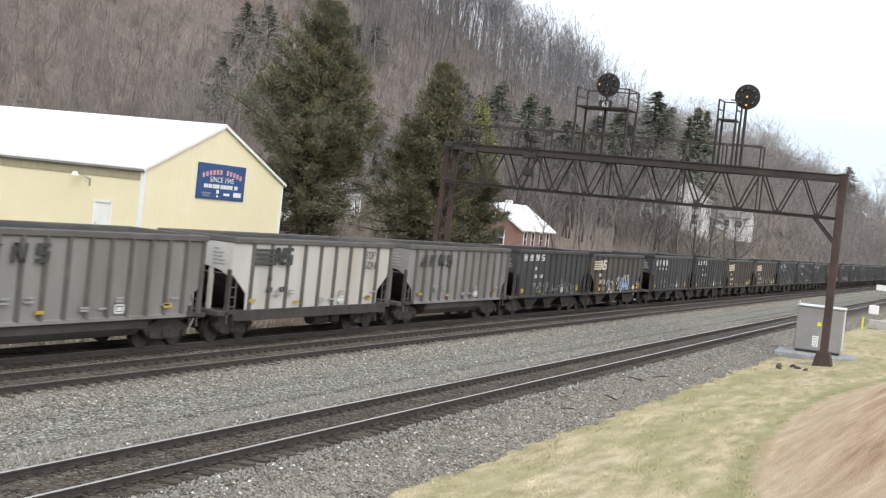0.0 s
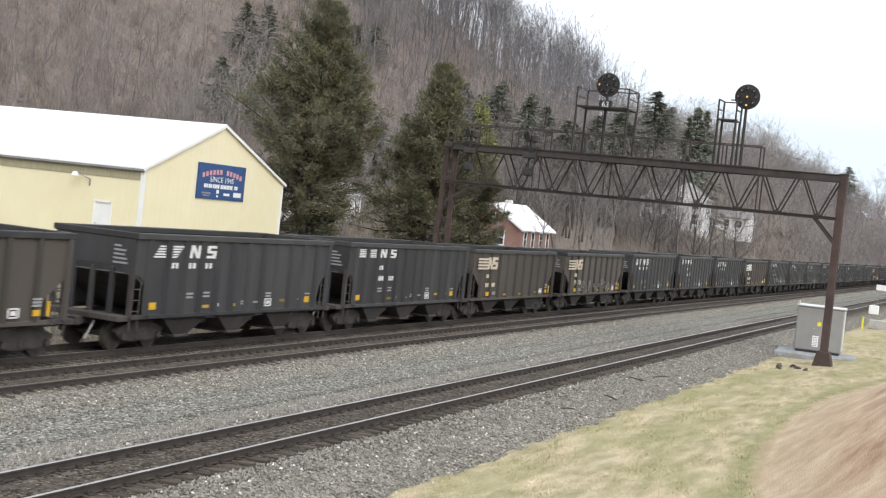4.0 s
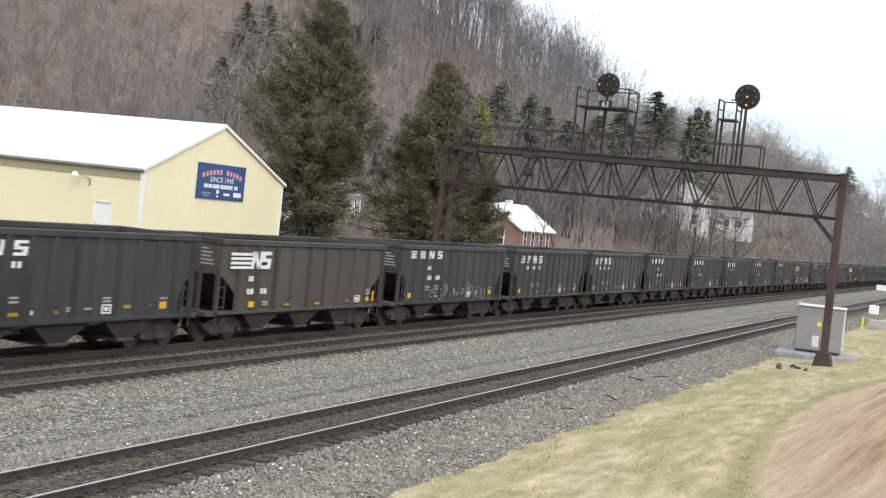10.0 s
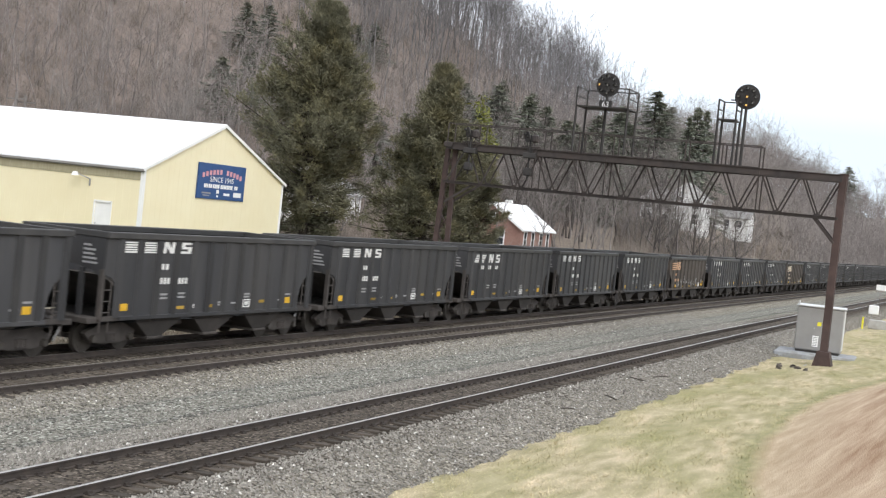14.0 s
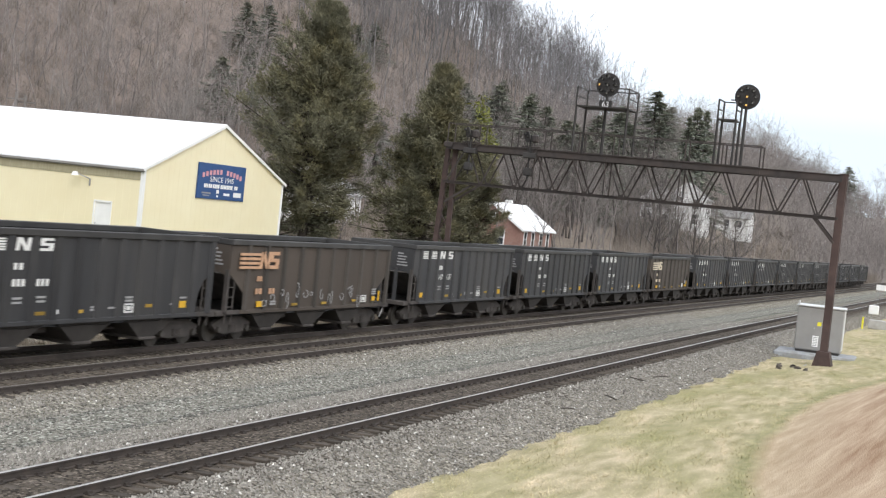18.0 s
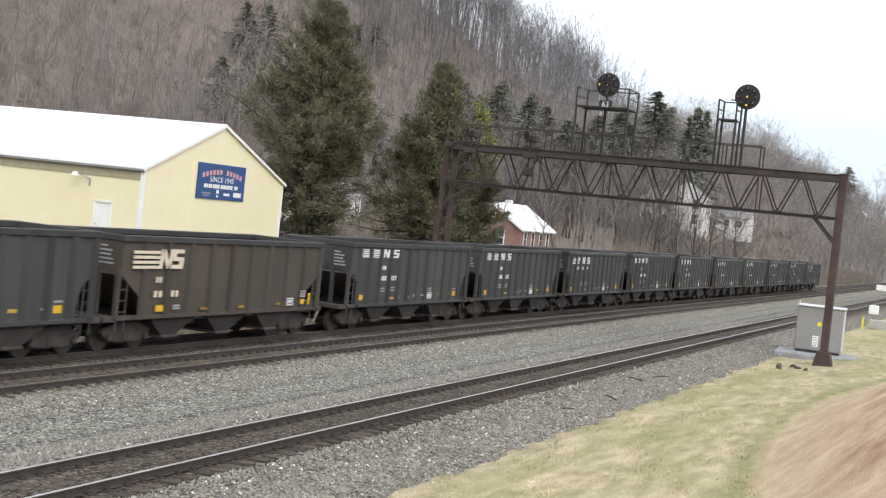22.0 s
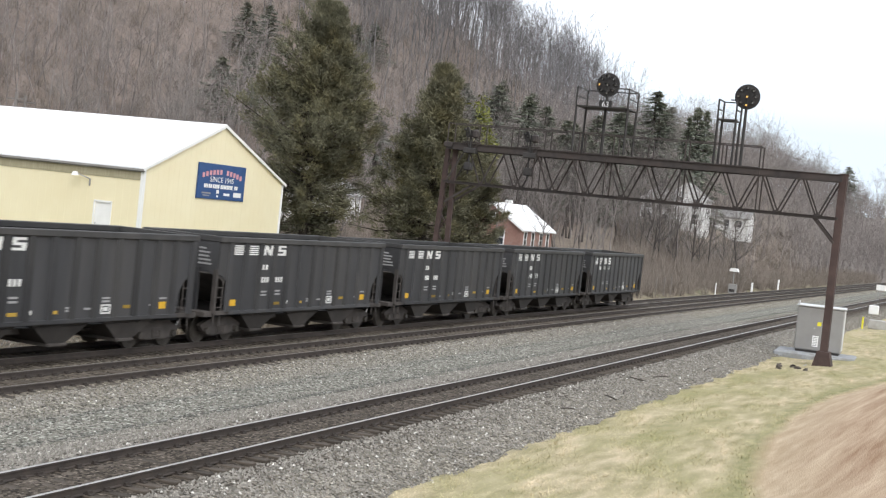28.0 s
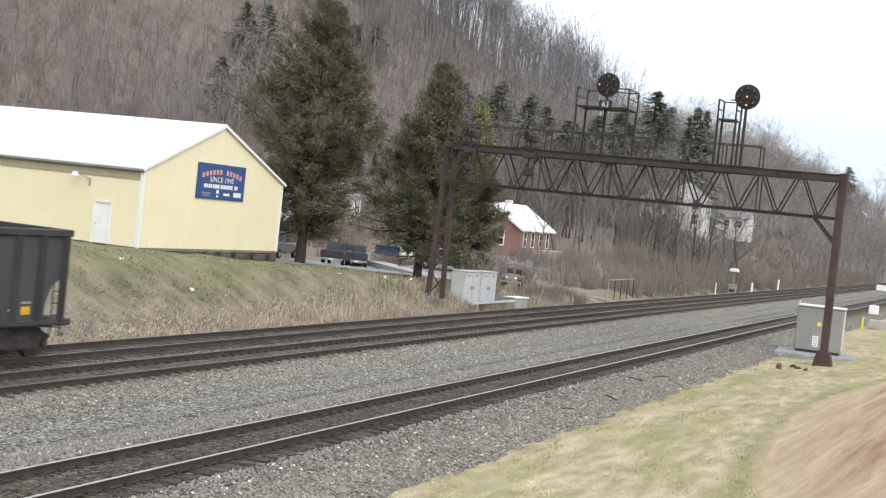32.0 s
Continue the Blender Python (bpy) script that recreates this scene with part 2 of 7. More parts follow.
M_TAIL = mat("dark_red_lens", (0.16, 0.015, 0.012), (0.24, 0.03, 0.025), 3, 0.3, bump=0.0)
M_RUBBER = mat("tyre_rubber", (0.015, 0.015, 0.015), (0.03, 0.03, 0.03), 5, 0.9, bump=0.1)
M_CHROME = mat("bumper_steel", (0.35, 0.35, 0.36), (0.5, 0.5, 0.5), 2, 0.3, metal=0.7, bump=0.0)
M_YELLOW = mat("yellow_paint", (0.7, 0.62, 0.03), (0.8, 0.72, 0.08), 3, 0.6, bump=0.0)
M_LAMP_AMBER = glow("lit_amber_lens", (1.0, 0.55, 0.16), 1.2)
# whitish base colour paints sky glints onto the unlit lenses
M_LENS = mat("unlit_lens_glint_glass", (0.25, 0.25, 0.25), (0.85, 0.85, 0.85), 9, 0.15, bump=0.0, spec=0.7)


def ground_material():
    """Grass, dry bank and leaf litter, one passing into the other by place, with two scales of noise."""
    m = mat("grass_and_leaf_litter", (0.245, 0.226, 0.118), (0.55, 0.46, 0.322), 2.6, 0.95, bump=0.9, fine=26, c=(0.24, 0.235, 0.105), c_scale=0.55, c_amt=0.75, stretch=(0.28, 1, 1))
    n, l = m.node_tree.nodes, m.node_tree.links
    p = n["Principled BSDF"]
    out = p.inputs["Base Color"].links[0].from_socket
    geo, sep = n.new("ShaderNodeNewGeometry"), n.new("ShaderNodeSeparateXYZ")
    l.new(geo.outputs["Position"], sep.inputs[0])
    wob = n.new("ShaderNodeTexNoise")
    wob.inputs["Scale"].default_value, wob.inputs["Detail"].default_value = 0.35, 6
    l.new(geo.outputs["Position"], wob.inputs["Vector"])
    yw = n.new("ShaderNodeMath")
    yw.operation, yw.inputs[1].default_value = "MULTIPLY_ADD", 2.0
    l.new(wob.outputs["Fac"], yw.inputs[0])
    l.new(sep.outputs["Y"], yw.inputs[2])

    def layer(out, lo, hi, a, b, sc, stretch, gate=None, along=None, turn=0.0):
        q1, mp, q2 = n.new("ShaderNodeTexNoise"), n.new("ShaderNodeMapping"), n.new("ShaderNodeMix")
        mp.inputs["Scale"].default_value = stretch
        lie = n.new("ShaderNodeMapping")
        lie.inputs["Rotation"].default_value = (0, 0, radians(turn))
        l.new(geo.outputs["Position"], lie.inputs["Vector"])
        l.new(lie.outputs["Vector"], mp.inputs["Vector"])
        l.new(mp.outputs["Vector"], q1.inputs["Vector"])
        q1.inputs["Scale"].default_value, q1.inputs["Detail"].default_value, q1.inputs["Roughness"].default_value = sc, 8, 0.7
        q2.data_type = "RGBA"
        rm = n.new("ShaderNodeMapRange")
        rm.inputs["From Min"].default_value, rm.inputs["From Max"].default_value = 0.35, 0.65
        l.new(q1.outputs["Fac"], rm.inputs["Value"])
        l.new(rm.outputs["Result"], q2.inputs["Factor"])
        q2.inputs["A"].default_value, q2.inputs["B"].default_value = (*a, 1), (*b, 1)
        f = n.new("ShaderNodeMapRange")
        f.inputs["From Min"].default_value, f.inputs["From Max"].default_value = lo, hi
        l.new(along or yw.outputs[0], f.inputs["Value"])
        fac = f.outputs["Result"]
        if gate:
            g2, mm = n.new("ShaderNodeMapRange"), n.new("ShaderNodeMath")
            g2.inputs["From Min"].default_value, g2.inputs["From Max"].default_value = gate
            l.new(sep.outputs["X"], g2.inputs["Value"])
            mm.operation = "MULTIPLY"
            l.new(fac, mm.inputs[0])
            l.new(g2.outputs["Result"], mm.inputs[1])
            fac = mm.outputs[0]
        x = n.new("ShaderNodeMix")
        x.data_type = "RGBA"
        l.new(fac, x.inputs["Factor"])
        l.new(out, x.inputs["A"])
        l.new(q2.outputs["Result"], x.inputs["B"])
        return x.outputs["Result"]

    # the raw bank above the mown grass, its edge a bow, with a darker green crease along it
    q, sq, bow, edge = (n.new("ShaderNodeMath") for _ in range(4))
    q.operation, q.inputs[1].default_value = "SUBTRACT", 45.5
    l.new(sep.outputs["X"], q.inputs[0])
    sq.operation, sq.inputs[1].default_value = "POWER", 2.0
    l.new(q.outputs[0], sq.inputs[0])
    bow.operation, bow.inputs[1].default_value = "MULTIPLY_ADD", 0.0055
    l.new(sq.outputs[0], bow.inputs[0])
    l.new(sep.outputs["Y"], bow.inputs[2])
    edge.operation, edge.inputs[1].default_value = "MULTIPLY_ADD", 0.9
    l.new(wob.outputs["Fac"], edge.inputs[0])
    l.new(bow.outputs[0], edge.inputs[2])
    out = layer(out, 7.6, 7.0, (0.17, 0.172, 0.078), (0.36, 0.325, 0.18), 2.2, (0.5, 1, 1), along=edge.outputs[0])
    out = layer(out, 7.0, 6.5, (0.35, 0.262, 0.165), (0.51, 0.405, 0.285), 1.5, (0.3, 1.3, 1.3), along=edge.outputs[0], turn=6.5)
    out = layer(out, 6.3, 4.4, (0.26, 0.16, 0.095), (0.52, 0.40, 0.28), 0.9, (0.12, 1.9, 1.9), along=edge.outputs[0], turn=6.5)
    out = layer(out, 29.0, 30.5, (0.085, 0.088, 0.045), (0.29, 0.238, 0.172), 0.75, (0.9, 0.6, 1))
    out = layer(out, 33.4, 36.0, (0.105, 0.122, 0.05), (0.25, 0.225, 0.135), 0.7, (0.9, 0.6, 1))
    out = layer(out, 30.0, 31.0, (0.15, 0.145, 0.125), (0.26, 0.25, 0.225), 3.0, (1, 1, 1), (41, 34))
    out = layer(out, 33.0, 36.0, (0.20, 0.165, 0.135), (0.31, 0.26, 0.21), 0.8, (1, 1, 1), (92, 108))
    out = layer(out, -500.0, -490.0, (0.14, 0.122, 0.11), (0.21, 0.188, 0.17), 0.5, (1, 1, 1), (230, 330))
    out = layer(out, 58.0, 64.0, (0.128, 0.101, 0.086), (0.235, 0.186, 0.158), 0.22, (1, 1, 1))
    l.new(out, p.inputs["Base Color"])
    return m


def ballast_material():
    m = bpy.data.materials.new("crushed_stone_ballast")
    m.use_nodes = True
    n, l = m.node_tree.nodes, m.node_tree.links
    p = n["Principled BSDF"]
    p.inputs["Roughness"].default_value = 0.95
    p.inputs["Specular IOR Level"].default_value = 0.15
    geo = n.new("ShaderNodeNewGeometry")
    vo = n.new("ShaderNodeTexVoronoi")
    vo.inputs["Scale"].default_value = 15.0
    l.new(geo.outputs["Position"], vo.inputs["Vector"])
    sv = n.new("ShaderNodeSeparateColor")
    l.new(vo.outputs["Color"], sv.inputs[0])
    r1 = n.new("ShaderNodeValToRGB")
    e = r1.color_ramp.elements
    e[0].position, e[0].color = 0.0, (0.06, 0.056, 0.05, 1)
    e[1].position, e[1].color = 1.0, (0.74, 0.72, 0.68, 1)
    e.new(0.5).color = (0.235, 0.222, 0.197, 1)
    e.new(0.86).color = (0.37, 0.355, 0.325, 1)
    e.new(0.95).color = (0.50, 0.485, 0.45, 1)
    l.new(sv.outputs["Red"], r1.inputs["Fac"])
    big = n.new("ShaderNodeTexNoise")
    big.inputs["Scale"].default_value, big.inputs["Detail"].default_value = 0.5, 6
    mp = n.new("ShaderNodeMapping")
    mp.inputs["Scale"].default_value = (0.25, 1.6, 1)
    l.new(geo.outputs["Position"], mp.inputs["Vector"])
    l.new(mp.outputs["Vector"], big.inputs["Vector"])
    sep = n.new("ShaderNodeSeparateXYZ")
    l.new(geo.outputs["Position"], sep.inputs[0])
    yw = n.new("ShaderNodeMath")
    yw.operation, yw.inputs[1].default_value = "MULTIPLY_ADD", 0.5
    l.new(big.outputs["Fac"], yw.inputs[0])
    l.new(sep.outputs["Y"], yw.inputs[2])
    sh = n.new("ShaderNodeMapRange")
    sh.inputs["From Min"].default_value, sh.inputs["From Max"].default_value = 10.75, 29.75
    l.new(yw.outputs[0], sh.inputs["Value"])
    r2 = n.new("ShaderNodeValToRGB")
    el = r2.color_ramp.elements
    stops = [(0.0, 0.68, 0.645, 0.585), (0.10, 0.73, 0.70, 0.64), (0.165, 0.30, 0.265, 0.235), (0.30, 0.32, 0.28, 0.25), (0.355, 0.72, 0.70, 0.64), (0.403, 0.79, 0.79, 0.73), (0.418, 0.46, 0.48, 0.47), (0.434, 0.78, 0.80, 0.76), (0.49, 0.80, 0.82, 0.78), (0.51, 0.60, 0.63, 0.61), (0.53, 0.79, 0.78, 0.71),
             (0.575, 0.78, 0.74, 0.66), (0.62, 0.42, 0.37, 0.33), (0.68, 0.40, 0.36, 0.32), (0.72, 0.6, 0.56, 0.5), (0.77, 0.36, 0.32, 0.29), (0.87, 0.38, 0.34, 0.3), (0.95, 0.6, 0.5, 0.4)]
    for i, (pos, *col) in enumerate(stops):
        s = el[i] if i < 2 else el.new(pos)
        s.position, s.color = pos, (*col, 1)
    l.new(sh.outputs["Result"], r2.inputs["Fac"])
    mul = n.new("ShaderNodeMix")
    mul.data_type, mul.blend_type = "RGBA", "MULTIPLY"
    mul.inputs["Factor"].default_value = 1.0
    l.new(r1.outputs["Color"], mul.inputs["A"])
    l.new(r2.outputs["Color"], mul.inputs["B"])
    l.new(mul.outputs["Result"], p.inputs["Base Color"])
    bp = n.new("ShaderNodeBump")
    bp.inputs["Strength"].default_value, bp.inputs["Distance"].default_value = 0.9, 0.04
    bp.invert = True
    l.new(vo.outputs["Distance"], bp.inputs["Height"])
    l.new(bp.outputs["Normal"], p.inputs["Normal"])
    return m


M_GROUND, M_BALLAST = ground_material(), ballast_material()
M_BLADES = island(ground_material(), 0.25, 1.4)
M_BLADES.name = "grass_blades"
for k_ in list(M_BLADES.node_tree.nodes["Principled BSDF"].inputs["Normal"].links):
    M_BLADES.node_tree.links.remove(k_)


# ---- mesh helpers ----
class Geo:
    """Vertices and faces gathered for one mesh."""

    def __init__(self):
        self.v, self.f = [], []

    def add(self, v, f):
        k = len(self.v)
        self.v.extend(tuple(p) for p in v)
        self.f.extend(tuple(i + k for i in q) for q in f)
        return self

    def box(self, x0, x1, y0, y1, z0, z1, c=0.0):
        """A box, its upright and top edges cut off by c."""
        if c <= 0:
            v = [(x, y, z) for z in (z0, z1) for x, y in ((x0, y0), (x1, y0), (x1, y1), (x0, y1))]
            return self.add(v, [(0, 3, 2, 1), (4, 5, 6, 7), (0, 1, 5, 4), (1, 2, 6, 5), (2, 3, 7, 6), (3, 0, 4, 7)])
        rings = []
        for z, k in ((z0, c), (z0 + c, 0), (z1 - c, 0), (z1, c)):
            q = c + k
            rings += [(x0 + q, y0 + k, z), (x1 - q, y0 + k, z), (x1 - k, y0 + q, z), (x1 - k, y1 - q, z), (x1 - q, y1 - k, z), (x0 + q, y1 - k, z), (x0 + k, y1 - q, z), (x0 + k, y0 + q, z)]
        f = [tuple(reversed(range(8))), tuple(range(24, 32))]
        for r in range(3):
            f += [(r * 8 + i, r * 8 + (i + 1) % 8, r * 8 + 8 + (i + 1) % 8, r * 8 + 8 + i) for i in range(8)]
        return self.add(rings, f)

    def rod(self, a, b, r0, r1=None, n=6, caps=True):
        a, b = Vector(a), Vector(b)
        r1 = r0 if r1 is None else r1
        d = (b - a).normalized()
        s = d.orthogonal().normalized()
        t = d.cross(s)
        v = [p + r * (math.cos(2 * math.pi * i / n) * s + math.sin(2 * math.pi * i / n) * t) for p, r in ((a, r0), (b, r1)) for i in range(n)]
        f = [(i, (i + 1) % n, n + (i + 1) % n, n + i) for i in range(n)]
        if caps:
            f += [tuple(reversed(range(n))), tuple(range(n, 2 * n))]
        return self.add(v, f)

    def bar(self, a, b, w, h, up=(0, 0, 1)):
        """A square-edged bar from a to b, w wide and h high."""
        a, b = Vector(a), Vector(b)
        d = (b - a).normalized()
        s = d.cross(Vector(up))
        s = (d.orthogonal() if s.length < 1e-4 else s).normalized()
        t = s.cross(d)
        v = [p + i * s * w / 2 + j * t * h / 2 for p in (a, b) for i, j in ((-1, -1), (1, -1), (1, 1), (-1, 1))]
        return self.add(v, [(0, 1, 2, 3), (7, 6, 5, 4), (0, 4, 5, 1), (1, 5, 6, 2), (2, 6, 7, 3), (3, 7, 4, 0)])

    def slab(self, poly, axis, lo, hi):
        """A flat polygon given in the two other axes, thick from lo to hi along axis."""
        def put(p, q):
            return {"x": (q, p[0], p[1]), "y": (p[0], q, p[1]), "z": (p[0], p[1], q)}[axis]
        n = len(poly)
        v = [put(p, lo) for p in poly] + [put(p, hi) for p in poly]
        return self.add(v, [tuple(range(n)), tuple(reversed(range(n, 2 * n)))] + [(i, n + i, n + (i + 1) % n, (i + 1) % n) for i in range(n)])

    def disc(self, centre, axis, r, thick, n=20, cone=1.0):
        c, a = Vector(centre), Vector(axis).normalized()
        return self.rod(c - a * thick / 2, c + a * thick / 2, r, r * cone, n)

    def mesh(self, name, material, smooth=False):
        me = bpy.data.meshes.new(name)
        me.from_pydata(self.v, [], self.f)
        me.materials.append(material)
        if not smooth:
            bm = bmesh.new()
            bm.from_mesh(me)
            bmesh.ops.recalc_face_normals(bm, faces=bm.faces)
            bm.to_mesh(me)
            bm.free()
        else:
            me.polygons.foreach_set("use_smooth", [True] * len(me.polygons))
        return me


def part(name, geo, material, parent, label=""):
    me = geo if isinstance(geo, bpy.types.Mesh) else geo.mesh(name, material)
    ob = new(name, me)
    ob.parent = parent
    return tagged(ob, label)


def thing(name, m, label, category, group="", kind=""):
    ob = new(name)
    ob.empty_display_size = 0.3
    ob.matrix_world = m
    return tagged(ob, label, category, group, kind)


def fast_mesh(name, verts, tris, material):
    """A mesh from numpy arrays of corners and triangles."""
    me = bpy.data.meshes.new(name)
    me.vertices.add(len(verts))
    me.vertices.foreach_set("co", np.asarray(verts, np.float32).ravel())
    me.loops.add(len(tris) * 3)
    me.loops.foreach_set("vertex_index", np.asarray(tris, np.int32).ravel())
    me.polygons.add(len(tris))
    me.polygons.foreach_set("loop_start", np.arange(0, len(tris) * 3, 3, dtype=np.int32))
    me.polygons.foreach_set("loop_total", np.full(len(tris), 3, np.int32))
    me.update(calc_edges=True)
    me.materials.append(material)
    return me


def smooth(a, b, x):
    t = np.clip((x - a) / (b - a), 0, 1)
    return t * t * (3 - 2 * t)


def ripple(x, y, s, seed=0.0):
    return (np.sin(x * s + seed) * np.cos(y * s * 1.3 + seed * 2) + 0.5 * np.sin(x * s * 2.3 - y * s * 1.7 + seed * 3) + 0.3 * np.cos(x * s * 4.1 + y * s * 3.7)) / 1.8


def grade(x):
    """How far the line has dropped by x: it runs downhill past the bridge."""
    return 0.002 * np.clip(np.asarray(x, float) - 80, 0, 620)


def lot_height(x):
    return np.clip(1.80 - 0.045 * (x - 54), -0.35, 2.4)


def ground_height(x, y):
    x, y = np.asarray(x, float), np.asarray(y, float)
    z = np.full(np.broadcast(x, y).shape, -1.2)
    near = -0.62 + 0.35 * smooth(11.2, 5.5, y) + 0.05 * ripple(x, y, 0.7)
    bank = np.maximum(0, np.clip(6.2 - 0.0055 * (x - 45.5) ** 2, 4.9, 6.2) + 0.2 * ripple(x, y, 0.25, 2) - y)
    near = near + 0.36 * np.minimum(bank, 7) + 0.25 * smooth(7, 30, bank) * 6 + 1.9 * smooth(16, 4, x) * smooth(6, 1, y)
    z = np.where(y < 11.6, near, z)
    lot = lot_height(x) + 0.05 * ripple(x, y, 0.4)
    top = 36.5 - 4.2 * smooth(50, 70, x)
    lot = lot + 1.6 * smooth(100, 126, x) * smooth(38, 46, y) + 4.0 * smooth(150, 195, x) * smooth(40, 54, y)
    bankf = -0.72 + (lot + 0.72) * smooth(29.3, top, y) + 0.08 * ripple(x, y, 1.1, 1) * smooth(29.5, 31, y)
    z = np.where(y > 28.9, bankf, z)
    u = np.clip((y - 60 - 6 * ripple(x, y * 0, 0.012, 1)) / 95, 0, 1.6)
    ridge = 57 - 10 * smooth(280, 370, x) - 4 * smooth(400, 480, x) - 30 * smooth(400, 700, x) + 3 * ripple(x, y * 0, 0.011, 0.6) + 4 * ripple(x, y, 0.03, 2)
    hill = ridge * np.where(u < 1, u ** 1.25, 1 - 0.6 * (u - 1))
    z = z + np.where(y > 55, hill, 0) + 16 * smooth(190, 300, x) * smooth(36, 62, y) * smooth(110, 62, y)
    z = z + 70 * smooth(560, 1500, x) * smooth(400, -100, y) * np.where(y < 60, 1, smooth(140, 60, y)) * smooth(-1400, -200, y + 0 * x)
    z = z + 14 * smooth(-30, -160, y)
    return z - grade(x) * smooth(70, 50, y)


# ---- ground and trackbed ----
def sheet(name, xs, ys, height, material, x_of=None):
    X, Y = np.meshgrid(xs, ys, indexing="ij")
    Z = height(X, Y)
    v = np.stack([X, Y, Z], -1).reshape(-1, 3)
    a = (np.arange(len(xs) - 1)[:, None] * len(ys) + np.arange(len(ys) - 1)).ravel()
    t = np.concatenate([np.stack([a, a + len(ys), a + len(ys) + 1], -1), np.stack([a, a + len(ys) + 1, a + 1], -1)])
    me = fast_mesh(name, v, t, material)
    me.polygons.foreach_set("use_smooth", [True] * len(me.polygons))
    return new(name, me)


gx = np.concatenate([np.arange(-1500, -80, 80.0), np.arange(-80, 150, 1.5), np.arange(150, 700, 8.0), np.arange(700, 4001, 100.0)])
gy = np.concatenate([np.arange(-3000, -60, 100.0), np.arange(-60, 0, 2.0), np.arange(0, 42, 0.5), np.arange(42, 60, 1.5), np.arange(60, 230, 5.0), np.arange(230, 2000, 80.0)])
tagged(sheet("ground", gx, gy, ground_height, M_GROUND), "grass bank, dry slope and leaf-littered wooded hillside", "ground", kind="structure")

BED = [(10.9, -0.95), (11.3, -0.62), (12.2, -0.42), (13.1, -0.24), (13.4, -0.22), (13.7, -0.235), (14.3, -0.195), (14.6, -0.172), (15.1, -0.158), (15.6, -0.172), (15.9, -0.185), (16.8, -0.19), (17.3, -0.30), (18.0, -0.40), (19.4, -0.43), (20.4, -0.40), (21.1, -0.25), (21.5, -0.175), (22.0, -0.165),
       (22.9, -0.18), (24.4, -0.20), (26.1, -0.168), (27.3, -0.19), (27.9, -0.28), (28.7, -0.6), (29.4, -0.95)]
by = np.unique(np.concatenate([np.array([p[0] for p in BED]), np.arange(11.0, 29.4, 0.25)]))


def bed_height(x, y):
    return np.interp(y + 0.35 * ripple(x, y, 1.3, 4) * smooth(12.6, 11.6, y), [p[0] for p in BED], [p[1] for p in BED]) + 0.018 * ripple(x, y, 2.1) + 0.012 * ripple(x, y, 5.3, 1) - grade(x)


tagged(sheet("trackbed", np.concatenate([np.arange(-60, 160, 0.6), np.arange(160, 700, 6.0)]), by, bed_height, M_BALLAST), "grey crushed-stone ballast with a worn service path", "trackbed", kind="structure")

# ---- railway tracks ----
TRACKS = {"near": 15.11, "middle": 22.87, "far": 26.11}
GAUGE = 1.505


def downhill(geo):
    geo.v = [(x, y, z - float(grade(x))) for x, y, z in geo.v]
    return geo


def two_lengths(outline):
    """A rail's outline drawn level to the bridge and downhill past it."""
    g = Geo()
    for x0, x1 in ((-60, 80), (80, 690)):
        g.slab(outline, "x", x0, x1)
    return downhill(g)


rail_mesh = two_lengths([(-0.068, -0.17), (0.068, -0.17), (0.068, -0.158), (0.012, -0.145), (0.012, -0.045), (0.036, -0.035), (0.036, -0.004), (-0.036, -0.004), (-0.036, -0.035), (-0.012, -0.045), (-0.012, -0.145), (-0.068, -0.158)]).mesh("rail", M_RAIL_SIDE)
head_mesh = two_lengths([(-0.033, -0.004), (0.033, -0.004), (0.026, 0.004), (-0.026, 0.004)]).mesh("rail_head", M_RAIL_TOP)
dull_head = head_mesh.copy()
dull_head.materials.clear()
dull_head.materials.append(M_RAIL_DULL)
tie_mesh = Geo().box(-0.115, 0.115, -1.3, 1.3, -0.33, -0.17, 0.012).mesh("tie", M_TIE)
plate = Geo().slab([(-0.19, -0.17), (0.19, -0.17), (0.19, -0.145), (0.13, -0.145), (0.125, -0.10), (0.085, -0.10), (0.075, -0.145), (-0.075, -0.145), (-0.085, -0.10), (-0.125, -0.10), (-0.13, -0.145), (-0.19, -0.145)], "x", -0.065, 0.065)
plate_mesh = plate.mesh("tie_plate", M_PLATE)
track_things = {}
for key, y in TRACKS.items():
    tr = thing("railway_track", pose(0, y, 0), "rusty steel rails on dark wooden ties in ballast", "railway track", "parallel tracks")
    track_things[key] = tr
    for s in (-1, 1):
        r = part("rail", rail_mesh, None, tr)
        r.location.y = s * GAUGE / 2
        part("rail_head", head_mesh if key == "near" else dull_head, None, r, "worn rail head")

# ---- signal bridge ----
GX, GYR, GYL, GZT, GZB = 68.5, 8.5, 30.4, 9.12, 7.05


